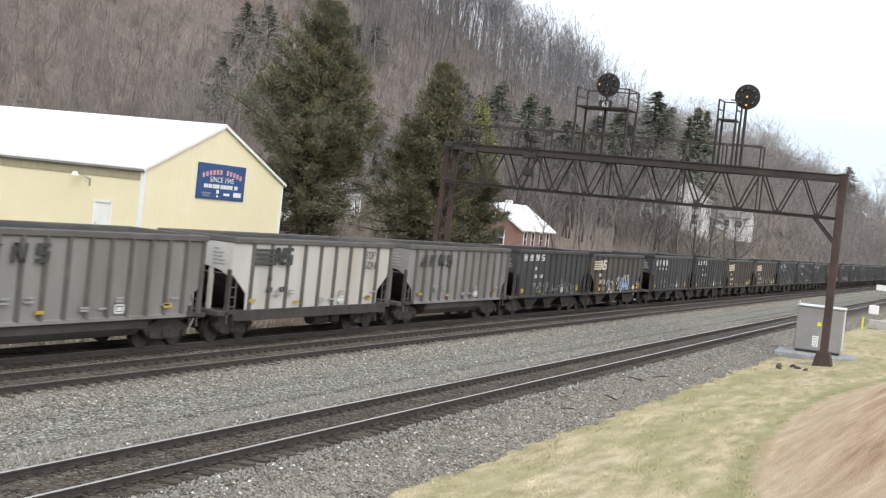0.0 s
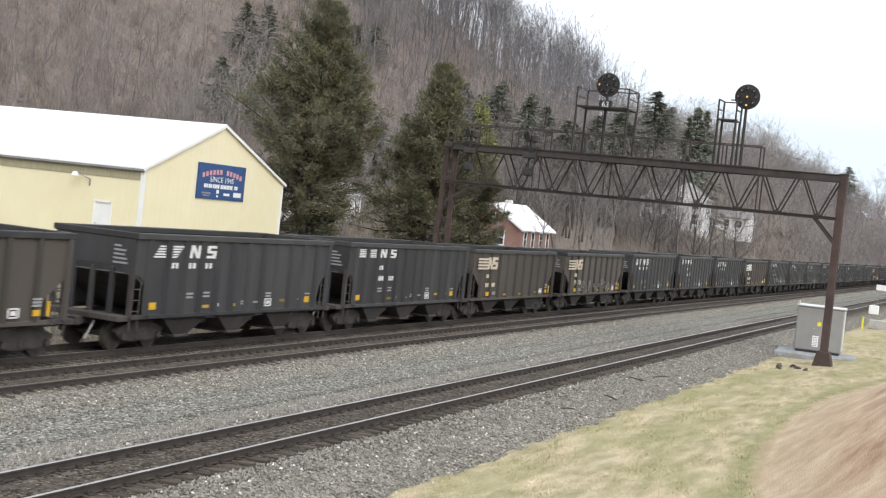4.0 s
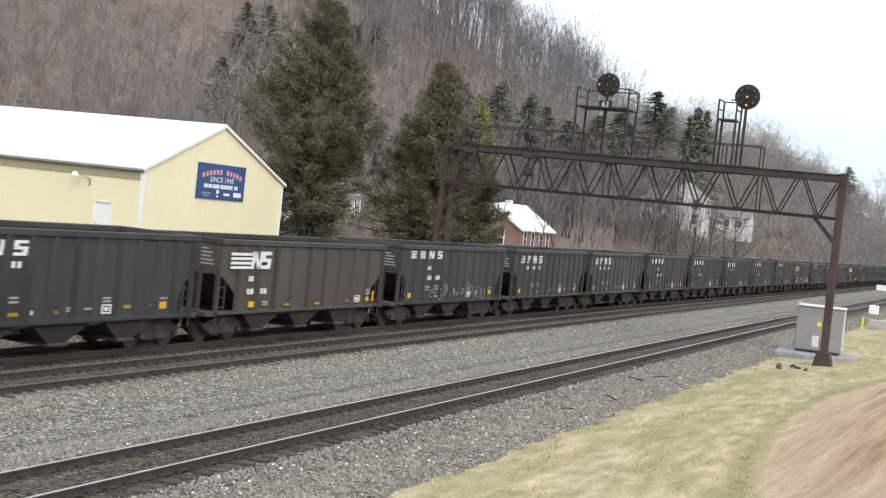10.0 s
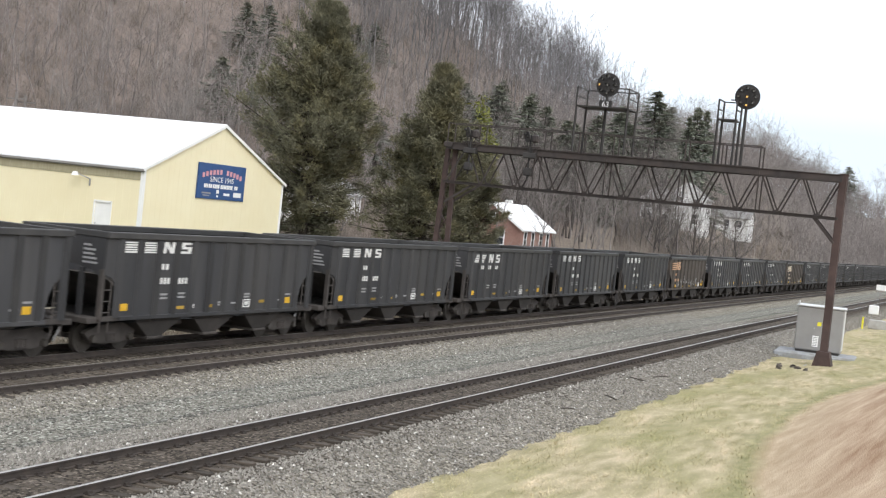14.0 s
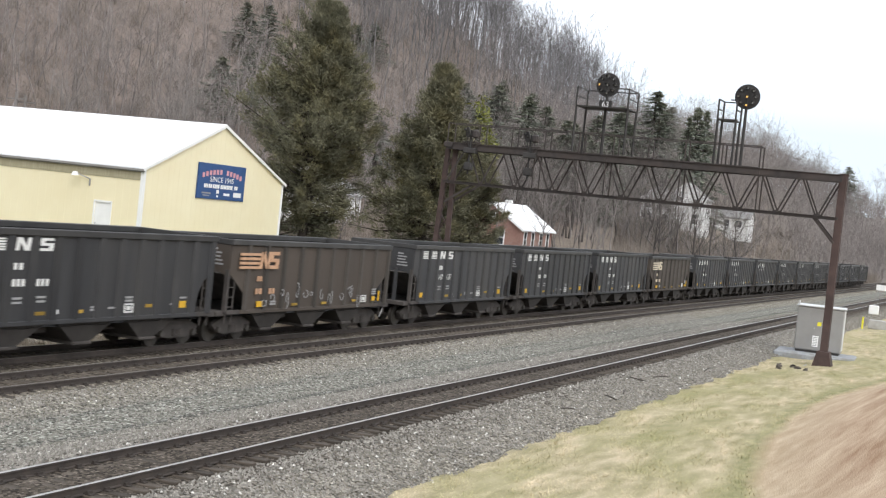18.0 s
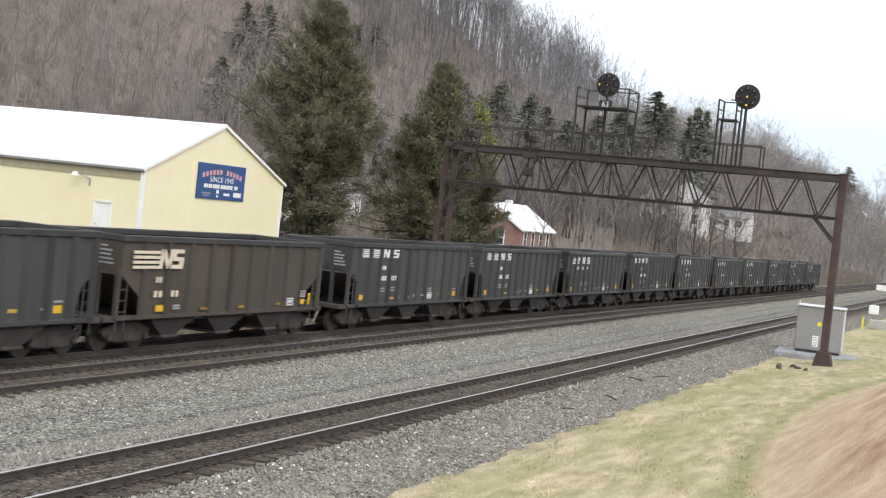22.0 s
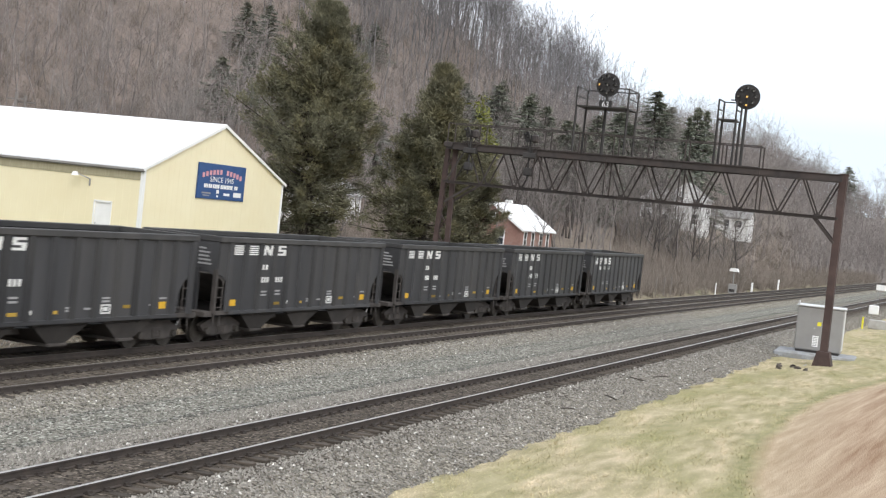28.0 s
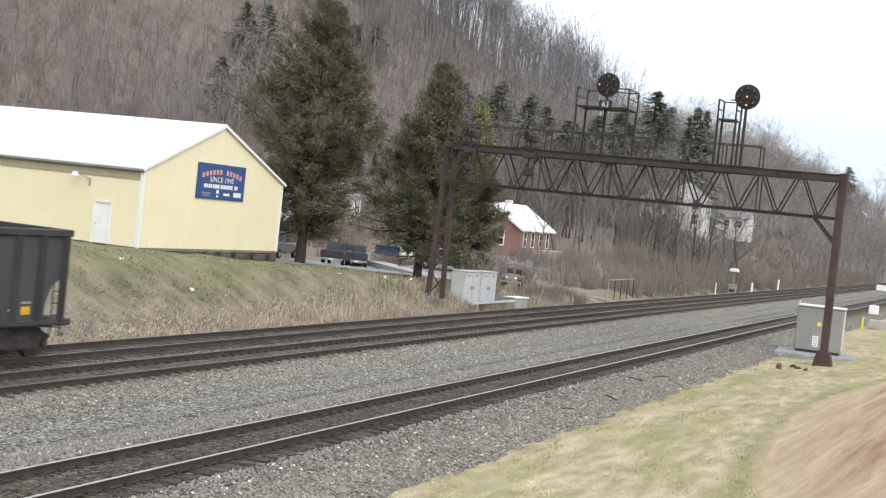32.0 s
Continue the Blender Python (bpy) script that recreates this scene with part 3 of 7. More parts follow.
def signal_bridge():
    t = thing("signal_bridge", pose(GX, 0, 0), "old rusted steel lattice signal bridge spanning the tracks", "signal bridge")
    D = 0.55
    for s in (-1, 1):
        for z, h, nm in ((GZT - 0.03, 0.36, "top_chord"), (GZB, 0.14, "bottom_chord")):
            half = [(0.09, -h / 2), (0.09, -h / 2 + 0.02), (0.012, -h / 2 + 0.02), (0.012, h / 2 - 0.02), (0.09, h / 2 - 0.02), (0.09, h / 2)]
            g = Geo().slab([(s * D + a, z + b) for a, b in half] + [(s * D - a, z + b) for a, b in reversed(half)], "y", GYR, GYL)
            part(nm, g, M_RUST_STEEL, t)
        step = 2.06
        for i in range(10):
            y0 = 8.53 + i * step
            for a, b in (((s * D, y0 + 0.16, GZT - 0.17), (s * D, y0 + step / 2 - 0.06, GZB + 0.06)), ((s * D, y0 + step / 2 + 0.06, GZB + 0.06), (s * D, y0 + step - 0.16, GZT - 0.17))):
                part("diagonal", Geo().bar(a, b, 0.025, 0.085), M_RUST_STEEL, t)
            part("gusset_plate", Geo().slab([(y0 + step / 2 - 0.2, GZB - 0.06), (y0 + step / 2 + 0.2, GZB - 0.06), (y0 + step / 2 + 0.12, GZB + 0.16), (y0 + step / 2 - 0.12, GZB + 0.16)], "x", s * D - 0.03, s * D + 0.03), M_RUST_STEEL, t)
        for i in (2, 4, 6, 8):
            y0 = 8.53 + i * step
            part("hanger", Geo().bar((s * D, y0, GZB), (s * D, y0, GZT), 0.055, 0.055), M_RUST_STEEL, t)
        part("end_diagonal", Geo().bar((s * D, 29.2, GZT - 0.15), (s * D, 30.2, GZB + 0.06), 0.025, 0.085), M_RUST_STEEL, t)
    for i in range(14):
        y0 = GYR + 0.5 + i * (GYL - GYR - 1) / 13
        part("cross_strut", Geo().bar((-D, y0, GZB), (D, y0, GZB), 0.07, 0.05), M_RUST_STEEL, t)
    # right post: heavy laced column
    post = Geo()
    for sx in (-0.20, 0.20):
        post.box(sx - 0.05, sx + 0.05, GYR - 0.18, GYR + 0.18, -0.1, GZT + 0.18)
    post.box(-0.15, 0.15, GYR - 0.16, GYR - 0.13, -0.1, GZT + 0.16).box(-0.28, 0.28, GYR - 0.25, GYR + 0.25, GZT + 0.18, GZT + 0.22)
    p = part("post", post, M_RED_STEEL, t, "red-oxide painted steel column")
    g = Geo()
    for k in range(22):
        z = 0.3 + k * 0.38
        g.bar((-0.14 * (-1) ** k, GYR + 0.14, z), (0.14 * (-1) ** k, GYR + 0.14, z + 0.38), 0.02, 0.05, (0, 1, 0))
    part("lacing", g, M_RED_STEEL, p)
    base = Geo().slab([(GYR - 0.5, -0.62), (GYR + 0.5, -0.62), (GYR + 0.46, -0.4), (GYR + 0.3, 0.28), (GYR - 0.3, 0.28), (GYR - 0.46, -0.4)], "x", -0.4, 0.4)
    part("post_base", base, M_RED_STEEL, t)
    part("footing", Geo().box(-0.9, 0.9, GYR - 0.9, GYR + 0.9, -0.9, -0.52, 0.04), M_CONCRETE, t)
    # left post: two raking legs with lacing
    for sy, foot in ((0.1, 0.45), (-0.35, -0.45)):
        part("leg", Geo().bar((0, GYL + sy, GZT + 0.15), (0, GYL + foot, 0.3), 0.26, 0.2, (1, 0, 0)), M_RED_STEEL, t)
        part("footing", Geo().slab([(GYL + foot - 0.42, -1.0), (GYL + foot + 0.42, -1.0), (GYL + foot + 0.25, 0.32), (GYL + foot - 0.25, 0.32)], "x", -0.4, 0.4), M_FOOTING, t, "stained concrete footing")
    for k in range(7):
        z = 0.7 + k * 1.15
        u0, u1 = 1 - z / 9.5, 1 - (z + 1.1) / 9.5
        a_, b_ = ((0.1 + 0.35 * u0), (-0.35 - 0.1 * u1)) if k % 2 else ((-0.35 - 0.1 * u0), (0.1 + 0.35 * u1))
        part("brace", Geo().bar((0.08, GYL + a_, z), (0.08, GYL + b_, z + 1.1), 0.05, 0.07, (1, 0, 0)), M_RED_STEEL, t)
        part("brace", Geo().bar((-0.08, GYL - 0.12 - (a_ + 0.12), z), (-0.08, GYL - 0.12 - (b_ + 0.12), z + 1.1), 0.05, 0.07, (1, 0, 0)), M_RED_STEEL, t)
    part("cap_beam", Geo().box(-0.65, 0.65, GYL - 0.4, GYL + 0.15, GZT - 0.1, GZT + 0.2, 0.02), M_RUST_STEEL, t)
    # knee braces
    for sx in (-0.5, 0.5):
        part("knee_brace", Geo().bar((sx, GYR + 0.1, 5.8), (sx, GYR + 1.25, GZB), 0.05, 0.12), M_RUST_STEEL, t)
        part("knee_brace", Geo().bar((sx, GYL - 0.2, 5.9), (sx, GYL - 1.9, GZB), 0.05, 0.12), M_RUST_STEEL, t)
    # walkway and its railing
    part("walkway", Geo().box(-0.5, 0.5, 12.7, GYL, GZT + 0.16, GZT + 0.2), M_RUST_STEEL, t)
    for s in (-0.5, 0.5):
        part("handrail", Geo().bar((s, 12.7, GZT + 1.28), (s, GYL, GZT + 1.28), 0.05, 0.05), M_RUST_STEEL, t)
        for k in range(10):
            y = 12.7 + k * (GYL - 12.7) / 9
            part("stanchion", Geo().bar((s, y, GZT + 0.15), (s, y, GZT + 1.3), 0.055, 0.055), M_RUST_STEEL, t)
    for y in (12.7, GYL):
        part("handrail", Geo().bar((-0.5, y, GZT + 1.28), (0.5, y, GZT + 1.28), 0.035, 0.035), M_RUST_STEEL, t)
    return t


signal_bridge()


def position_signal(y, z, lit, platform, number):
    t = thing("railway_signal", pose(GX, y, GZT + 0.2), "black round position-light signal on a mast above the bridge", "railway signal", "bridge signals")
    zz = z - GZT - 0.2
    part("mast", Geo().rod((0, 0, 0), (0, 0, zz), 0.085, 0.075, 10), M_BLACK, t)
    disc = part("backboard", Geo().disc((0, 0, zz), (-1, 0, 0), 0.66, 0.05, 32), M_BLACK, t, "round black backboard")
    part("rim", Geo().disc((-0.03, 0, zz), (-1, 0, 0), 0.66, 0.012, 32), M_BLACK, disc)
    for k in range(9):
        a = k * math.pi / 4
        r = 0.0 if k == 8 else 0.45
        c = (-0.09, r * math.sin(a), zz + r * math.cos(a))
        on = k in lit
        part("signal_lamp", Geo().disc(c, (-1, 0, 0), 0.085, 0.12, 14), M_BLACK, disc)
        part("lens", Geo().disc((c[0] - 0.065, c[1], c[2]), (-1, 0, 0), 0.055, 0.012, 12), M_LAMP_AMBER if on else M_LENS, disc, "lit amber lens" if on else "unlit glass lens with a painted white glint")
        hood = Geo()
        for j in range(7):
            q = math.pi * (j / 6) - math.pi / 2
            p = Vector((c[0] - 0.06, c[1] + 0.1 * math.sin(q), c[2] + 0.1 * math.cos(q)))
            hood.bar(p, p + Vector((-0.2, 0, -0.02)), 0.055, 0.012, (0, math.sin(q), math.cos(q)))
        part("hood", hood, M_BLACK, disc)
    px0, px1, py0, py1, pz = platform
    pz -= GZT + 0.2
    part("platform", Geo().box(px0, px1, py0, py1, pz - 0.06, pz), M_BLACK, t)
    for yy in (py0, py1):
        part("support", Geo().bar((px0 + 0.1, yy, 0), (px0 + 0.1, yy, pz), 0.09, 0.09), M_BLACK, t)
        part("support", Geo().bar((px1 - 0.1, yy, 0), (px1 - 0.1, yy, pz), 0.09, 0.09), M_BLACK, t)
        for zq in (0.5, 1.0):
            part("guard_rail", Geo().bar((px0, yy, pz + zq), (px1, yy, pz + zq), 0.06, 0.06), M_BLACK, t)
        for xx in (px0, px1):
            part("guard_post", Geo().bar((xx, yy, pz), (xx, yy, pz + 1.0), 0.07, 0.07), M_BLACK, t)
    part("guard_rail", Geo().bar((px1, py0, pz + 1.0), (px1, py1, pz + 1.0), 0.06, 0.06), M_BLACK, t)
    part("guard_rail", Geo().bar((px0, py0, pz + 1.0), (px0, py0 + (py1 - py0) * 0.35, pz + 1.0), 0.06, 0.06), M_BLACK, t)
    if number:
        plate = part("number_plate", Geo().box(-0.16, -0.13, -0.36, 0.36, zz - 1.32, zz - 0.86), M_BLACK, t)
        cu = bpy.data.curves.new("digits", "FONT")
        cu.body, cu.size, cu.align_x, cu.align_y, cu.extrude = "63", 0.42, "CENTER", "CENTER", 0.004
        tmp = new("digits_curve", cu)
        dg = bpy.context.evaluated_depsgraph_get()
        me = bpy.data.meshes.new_from_object(tmp.evaluated_get(dg))
        bpy.data.objects.remove(tmp)
        me.materials.clear()
        me.materials.append(M_WHITE)
        ob = part("digits", me, None, plate, "white painted digits 63")
        ob.matrix_basis = pose(-0.166, 0, zz - 1.09) @ pose(0, 0, 0, 90, 0, -90)
    return t


position_signal(13.79, 12.95, (8, 4), (-0.4, 0.9, 14.2 - 13.79, 15.15 - 13.79, 11.7), False)
position_signal(21.4, 13.14, (2,), (-1.1, 0.8, -1.55, 1.35, 11.85), True)


def bracket_signal(y, z):
    """A small colour-light head hung at the bridge's walkway."""
    t = thing("bracket_signal", pose(GX - 0.75, y, z), "small dark round signal head hung on the bridge", "railway signal", "bracket signals")
    part("mast", Geo().rod((0.1, 0, -1.9), (0.1, 0, 0.6), 0.06, 0.06, 8), M_BLACK, t)
    part("relay_case", Geo().box(-0.2, 0.2, -0.48, -0.12, 0.15, 0.6, 0.08), M_RUST_STEEL, t, "rusty brown relay case")
    part("backboard", Geo().disc((-0.1, 0.12, 0.45), (-1, 0.9, -0.2), 0.3, 0.06, 18), M_BLACK, t)
    part("case", Geo().box(-0.15, 0.3, -0.42, 0.3, -0.72, -0.42, 0.03), M_BLACK, t)
    part("bracket", Geo().bar((0.1, -0.6, -0.1), (0.1, 0.5, -0.1), 0.06, 0.08).bar((0.1, -0.5, -0.1), (0.1, 0.0, -0.9), 0.05, 0.05), M_RUST_STEEL, t)
    part("lower_case", Geo().box(-0.12, 0.28, -0.24, 0.2, -1.7, -1.25, 0.05), M_BLACK, t)
    for k in range(3):
        part("signal_lamp", Geo().disc((-0.16, 0.12 + 0.16 * (k - 1), 0.45 + 0.14 * (k - 1)), (-1, 0.6, 0), 0.06, 0.12, 12), M_BLACK, t)
    for k in range(4):
        part("conduit", Geo().rod((0.05, -0.3 + 0.16 * k, 0.15), (0.08, -0.1 + 0.06 * k, -0.5), 0.022, 0.022, 6), M_BLACK, t)


bracket_signal(28.9, GZT + 0.35)
bracket_signal(25.3, GZT + 0.35)


# ---- cabinets and small trackside things ----
def grey_cabinet():
    zb = -0.28
    t = thing("relay_cabinet", pose(74.6, 9.6, zb, 0, 0, 4), "large grey aluminium signal cabinet on a concrete slab", "cabinet")
    L2, W2, H = 0.85, 1.24, 2.5
    part("body", Geo().box(-L2, L2, -W2, W2, 0.12, H, 0.05), M_CAB_GREY, t)
    part("roof", Geo().box(-L2 - 0.06, L2 + 0.06, -W2 - 0.06, W2 + 0.06, H, H + 0.1, 0.04), M_CAB_SILVER, t)
    part("plinth", Geo().box(-L2 + 0.08, L2 - 0.08, -W2 + 0.08, W2 - 0.08, 0, 0.12), M_BLACK, t)
    part("side_door", Geo().box(-L2 + 0.08, L2 - 0.08, -W2 - 0.03, -W2, 0.25, H - 0.1), M_CAB_SILVER, t, "pale aluminium door")
    part("warning_label", Geo().box(-L2 - 0.006, -L2, -0.1, 0.12, 1.5, 1.72), M_YELLOW, t, "yellow warning label")
    nt = part("notice", Geo().box(-L2 - 0.006, -L2, -0.02, 0.3, 0.35, 0.95), M_WHITE, t, "white notice with text bars")
    for k in range(6):
        part("text_bar", Geo().box(-L2 - 0.009, -L2 - 0.006, 0.03, 0.26, 0.4 + k * 0.09, 0.43 + k * 0.09), M_MARK_GREY, nt)
    part("latch", Geo().rod((-L2 - 0.04, 0.25, 1.35), (-L2, 0.25, 1.35), 0.05, 0.05, 8), M_CHROME, t)
    part("vent_pipe", Geo().rod((-L2 + 0.1, W2 - 0.05, H), (-L2 + 0.1, W2 - 0.05, H + 0.3), 0.05, 0.05, 8), M_CAB_SILVER, t)
    s = new("concrete_slab", Geo().box(-1.7, 1.5, -2.1, 2.2, -0.5, 0.0, 0.09).mesh("concrete_slab", M_SLAB_BLUE))
    s.matrix_world = pose(74.4, 9.6, zb, 0, 0, 4)
    tagged(s, "bluish weathered concrete slab in the grass", "slab")


grey_cabinet()


def silver_cabinets():
    for k in range(2):
        x, y = 72.7 + k * 1.98, 30.3 - k * 0.28
        t = thing("relay_cabinet", pose(x, y, -0.3, 0, 0, -8), "silver aluminium double-door signal cabinet on short legs", "cabinet", "silver cabinets")
        part("body", Geo().box(-0.96, 0.96, -0.45, 0.45, 0.25, 2.15, 0.02), M_CAB_SILVER, t)
        part("roof", Geo().box(-1.0, 1.0, -0.52, 0.5, 2.15, 2.21, 0.02), M_CAB_SILVER, t)
        for s in (-1, 1):
            d = part("door", Geo().box(s * 0.47 - 0.44, s * 0.47 + 0.44, -0.475, -0.45, 0.32, 2.1, 0.008), M_CAB_SILVER, t)
            part("handle", Geo().box(s * 0.12 - 0.02, s * 0.12 + 0.02, -0.52, -0.475, 1.1, 1.3), M_CAB_GREY, d)
            part("vent", Geo().box(s * 0.47 - 0.15, s * 0.47 + 0.15, -0.48, -0.475, 1.88, 1.98), M_CAB_GREY, d)
            for yy in (-0.35, 0.35):
                part("leg", Geo().box(s * 0.8 - 0.04, s * 0.8 + 0.04, yy - 0.04, yy + 0.04, -0.6, 0.25), M_CAB_GREY, t)
    b = new("cable_trough", Geo().bar((71.6, 29.4, 0.02), (77.6, 28.9, 0.12), 0.25, 0.1).bar((72.5, 29.3, -0.6), (72.5, 29.3, 0), 0.08, 0.08).bar((76.8, 29.0, -0.6), (76.8, 29.0, 0.08), 0.08, 0.08).mesh("cable_trough", M_CAB_SILVER))
    tagged(b, "pale metal cable trough on short stakes", "cable trough")
    t = thing("battery_box", pose(79.2, 29.35, -0.5, 0, 0, -8), "low whitish concrete battery box beside the track", "box")
    part("body", Geo().box(-0.85, 0.85, -0.4, 0.4, 0, 0.72, 0.03), M_CONCRETE, t)
    part("lid", Geo().box(-0.92, 0.92, -0.47, 0.47, 0.72, 0.8, 0.02), M_WHITE, t)


silver_cabinets()


def small_trackside():
    for x, y, h, lean in ((155.5, 28.3, 1.0, 1), (174.0, 28.3, 1.25, 5)):
        p = new("marker_post", Geo().box(-0.14, 0.14, -0.1, 0.1, -0.9, h, 0.02).mesh("marker_post", M_WHITE))
        p.matrix_world = pose(x, y, -0.32, 0, lean)
        tagged(p, "white painted marker post beside the track", "post", "marker posts")
    t = thing("trackside_signal", pose(144.5, 28.4, -0.5), "grey relay box on a post with a white hood", "relay box")
    part("post", Geo().rod((0, 0, 0), (0, 0, 2.5), 0.06, 0.06, 8), M_CAB_GREY, t)
    part("box", Geo().box(-0.3, 0.3, -0.42, 0.42, 0.1, 1.1, 0.03), M_CAB_GREY, t)
    part("door", Geo().box(-0.33, -0.3, -0.3, 0.3, 0.25, 0.55), M_BLACK, t)
    part("hood", Geo().slab([(-0.5, 2.5), (0.5, 2.5), (0.35, 2.85), (-0.35, 2.85)], "x", -0.4, 0.4), M_WHITE, t)
    p = new("stake", Geo().bar((0, 0, -0.8), (0.25, 0.05, 1.2), 0.1, 0.1).mesh("stake", M_WHITE))
    p.matrix_world = pose(136.2, 28.5, -0.4)
    tagged(p, "thin pale leaning stake beside the track", "stake")
    # pipe fence behind the far track
    t = thing("pipe_fence", pose(103.3, 30.4, -0.35, 0, 0, 2) @ Matrix.Diagonal((0.88, 1, 1, 1)), "low rusty pipe fence frame in dry grass", "fence")
    part("top_rail", Geo().rod((0, 0, 1.45), (10, 0, 1.45), 0.035, 0.035, 6), M_CONCRETE, t)
    for k in range(5):
        part("fence_post", Geo().rod((k * 2.5, 0, -0.5), (k * 2.5, 0, 1.45), 0.035, 0.035, 6), M_CONCRETE if k == 0 else M_RED_STEEL, t)
    for x in (120.4, 123.5, 126.2):
        p = new("fence_stake", Geo().rod((0, 0, -0.7), (0, 0, 1.5), 0.06, 0.05, 6).mesh("fence_stake", M_BARK))
        p.matrix_world = pose(x, 30.8, -0.3)
        tagged(p, "grey wooden stake standing in the brush", "stake", "fence stakes")
    # beyond the grey cabinet
    t = thing("utility_pedestal", pose(116.5, 10.9, -0.6), "white utility box on a thin post", "utility box")
    part("post", Geo().rod((0, 0, 0), (0, 0, 1.1), 0.04, 0.04, 8), M_CAB_GREY, t)
    part("box", Geo().box(-0.3, 0.3, -0.55, 0.25, 1.0, 1.75, 0.05), M_WHITE, t)
    p = new("concrete_block", Geo().box(-0.6, 0.6, -1.2, 1.0, 0, 0.75, 0.04).mesh("concrete_block", M_CONCRETE))
    p.matrix_world = pose(113.0, 9.7, -0.65)
    tagged(p, "pale concrete block in the grass", "block")
    p = new("marker_post", Geo().rod((0, 0, 0), (0, 0, 0.9), 0.07, 0.07, 10).rod((0, 0, 0.9), (0, 0, 0.96), 0.1, 0.1, 10).rod((0, 0, 0.5), (0, 0, 0.62), 0.1, 0.1, 10).mesh("marker_post", M_YELLOW))
    p.matrix_world = pose(110.5, 10.95, -0.62)
    tagged(p, "short yellow marker post in the grass", "post")
    t = thing("white_sign", pose(150.0, 13.6, -0.75), "small white sign board on a post", "sign")
    part("post", Geo().rod((0, 0, 0), (0, 0, 2.6), 0.04, 0.04, 8), M_CAB_GREY, t)
    part("board", Geo().box(-0.04, 0.04, -1.2, 0.25, 2.4, 3.0), M_WHITE, t)


small_trackside()


# ---- the yellow dealership building ----
BX, BY, BZ, BTURN = 54.33, 40.95, 1.83, 0.65
BW, BL, BE, BR = 13.95, 30.0, 4.07, 6.90


def text_mesh(s, size, material):
    cu = bpy.data.curves.new("words", "FONT")
    cu.body, cu.size, cu.align_x, cu.align_y, cu.extrude = s, size, "CENTER", "CENTER", 0.004
    tmp = new("words_curve", cu)
    me = bpy.data.meshes.new_from_object(tmp.evaluated_get(bpy.context.evaluated_depsgraph_get()))
    bpy.data.objects.remove(tmp)
    me.materials.clear()
    me.materials.append(material)
    return me


def yellow_building():
    t = thing("garage_building", pose(BX, BY, BZ, 0, 0, BTURN), "cream-yellow metal-sided building with a white gabled roof", "building")
    w = Geo().box(0.12, BW - 0.12, BL - 0.12, BL, 0, BE).box(BW - 0.12, BW, 0.12, BL, 0, BE)
    part("wall", w, M_YELLOW_WALL, t)
    # track-side gable, and the long wall with its doorway
    part("gable_wall", Geo().slab([(0, 0), (BW, 0), (BW, BE), (BW / 2, BR), (0, BE)], "y", 0, 0.12), M_YELLOW_WALL, t)
    part("gable_wall", Geo().slab([(0, BE), (BW, BE), (BW / 2, BR)], "y", BL - 0.12, BL), M_YELLOW_WALL, t)
    d0, d1 = 1.85, 2.85
    lw = Geo().box(0, 0.12, 0.12, d0, 0, BE).box(0, 0.12, d1, BL, 0, BE).box(0, 0.12, d0, d1, 2.12, BE)
    part("long_wall", lw, M_YELLOW_WALL, t)
    # standing ribs of the siding
    for k in range(70):
        y = 0.3 + k * 0.45
        if d0 - 0.1 < y < d1 + 0.1 or y > BL:
            continue
        part("siding_rib", Geo().box(-0.005, 0.0, y - 0.02, y + 0.02, 0.03, BE - 0.64), M_YELLOW_WALL, t)
    for k in range(30):
        x = 0.35 + k * 0.46
        z = BE + (BR - BE) * (1 - abs(x - BW / 2) / (BW / 2)) - 0.08
        part("siding_rib", Geo().box(x - 0.02, x + 0.02, -0.005, 0.0, 0.03, z), M_YELLOW_WALL, t)
    part("base_trim", Geo().box(-0.03, 0.0, 0, d0, -0.12, 0.02).box(-0.03, 0.0, d1, BL, -0.12, 0.02).box(-0.03, BW + 0.03, -0.03, 0.0, -0.12, 0.02), M_FOOTING, t, "stained sill along the wall foot")
    part("foundation", Geo().box(0.03, BW - 0.03, 0.03, BL - 0.03, -1.6, 0.0), M_TIMBER, t)
    for x, y in ((0, 0), (BW, 0)):
        part("corner_trim", Geo().box(x - (0.03 if x == 0 else 0.17), x + (0.17 if x == 0 else 0.03), y - 0.035, y + 0.14, -0.02, BE - 0.02), M_WHITE, t, "white corner trim")
    # roof slopes with their ribs
    for s in (-1, 1):
        xe, ze = (BW / 2) + s * (BW / 2 + 0.16), BE - 0.06
        a = Geo()
        prof = [(BW / 2, BR + 0.02), (xe, ze), (xe, ze + 0.1), (BW / 2, BR + 0.14)]
        a.slab(prof, "y", -0.12, BL + 0.12)
        rf = part("roof", a, M_ROOF_WHITE, t)
        for k in range(36):
            y = -0.1 + k * 0.92
            part("roof_seam", Geo().slab([(BW / 2, BR + 0.14), (xe, ze + 0.1), (xe, ze + 0.11), (BW / 2, BR + 0.148)], "y", y, y + 0.04), M_ROOF_WHITE, rf)
        part("fascia", Geo().slab([(BW / 2, BR - 0.06), (xe, ze - 0.07), (xe, ze + 0.09), (BW / 2, BR + 0.12)], "y", -0.15, -0.12), M_WHITE, t, "white verge trim")
        part("gutter", Geo().box(xe - 0.08 if s < 0 else xe - 0.02, xe + 0.02 if s < 0 else xe + 0.08, -0.12, BL, ze - 0.08, ze + 0.03), M_CAB_GREY, t, "grey eave gutter")
    # the overhang's shadow, put in as a grey strip and an olive band
    part("eave_shadow_trim", Geo().box(-0.1, -0.035, -0.1, BL, BE - 0.2, BE - 0.1), M_CAB_GREY, t, "grey strip painting the shadow line under the eave")
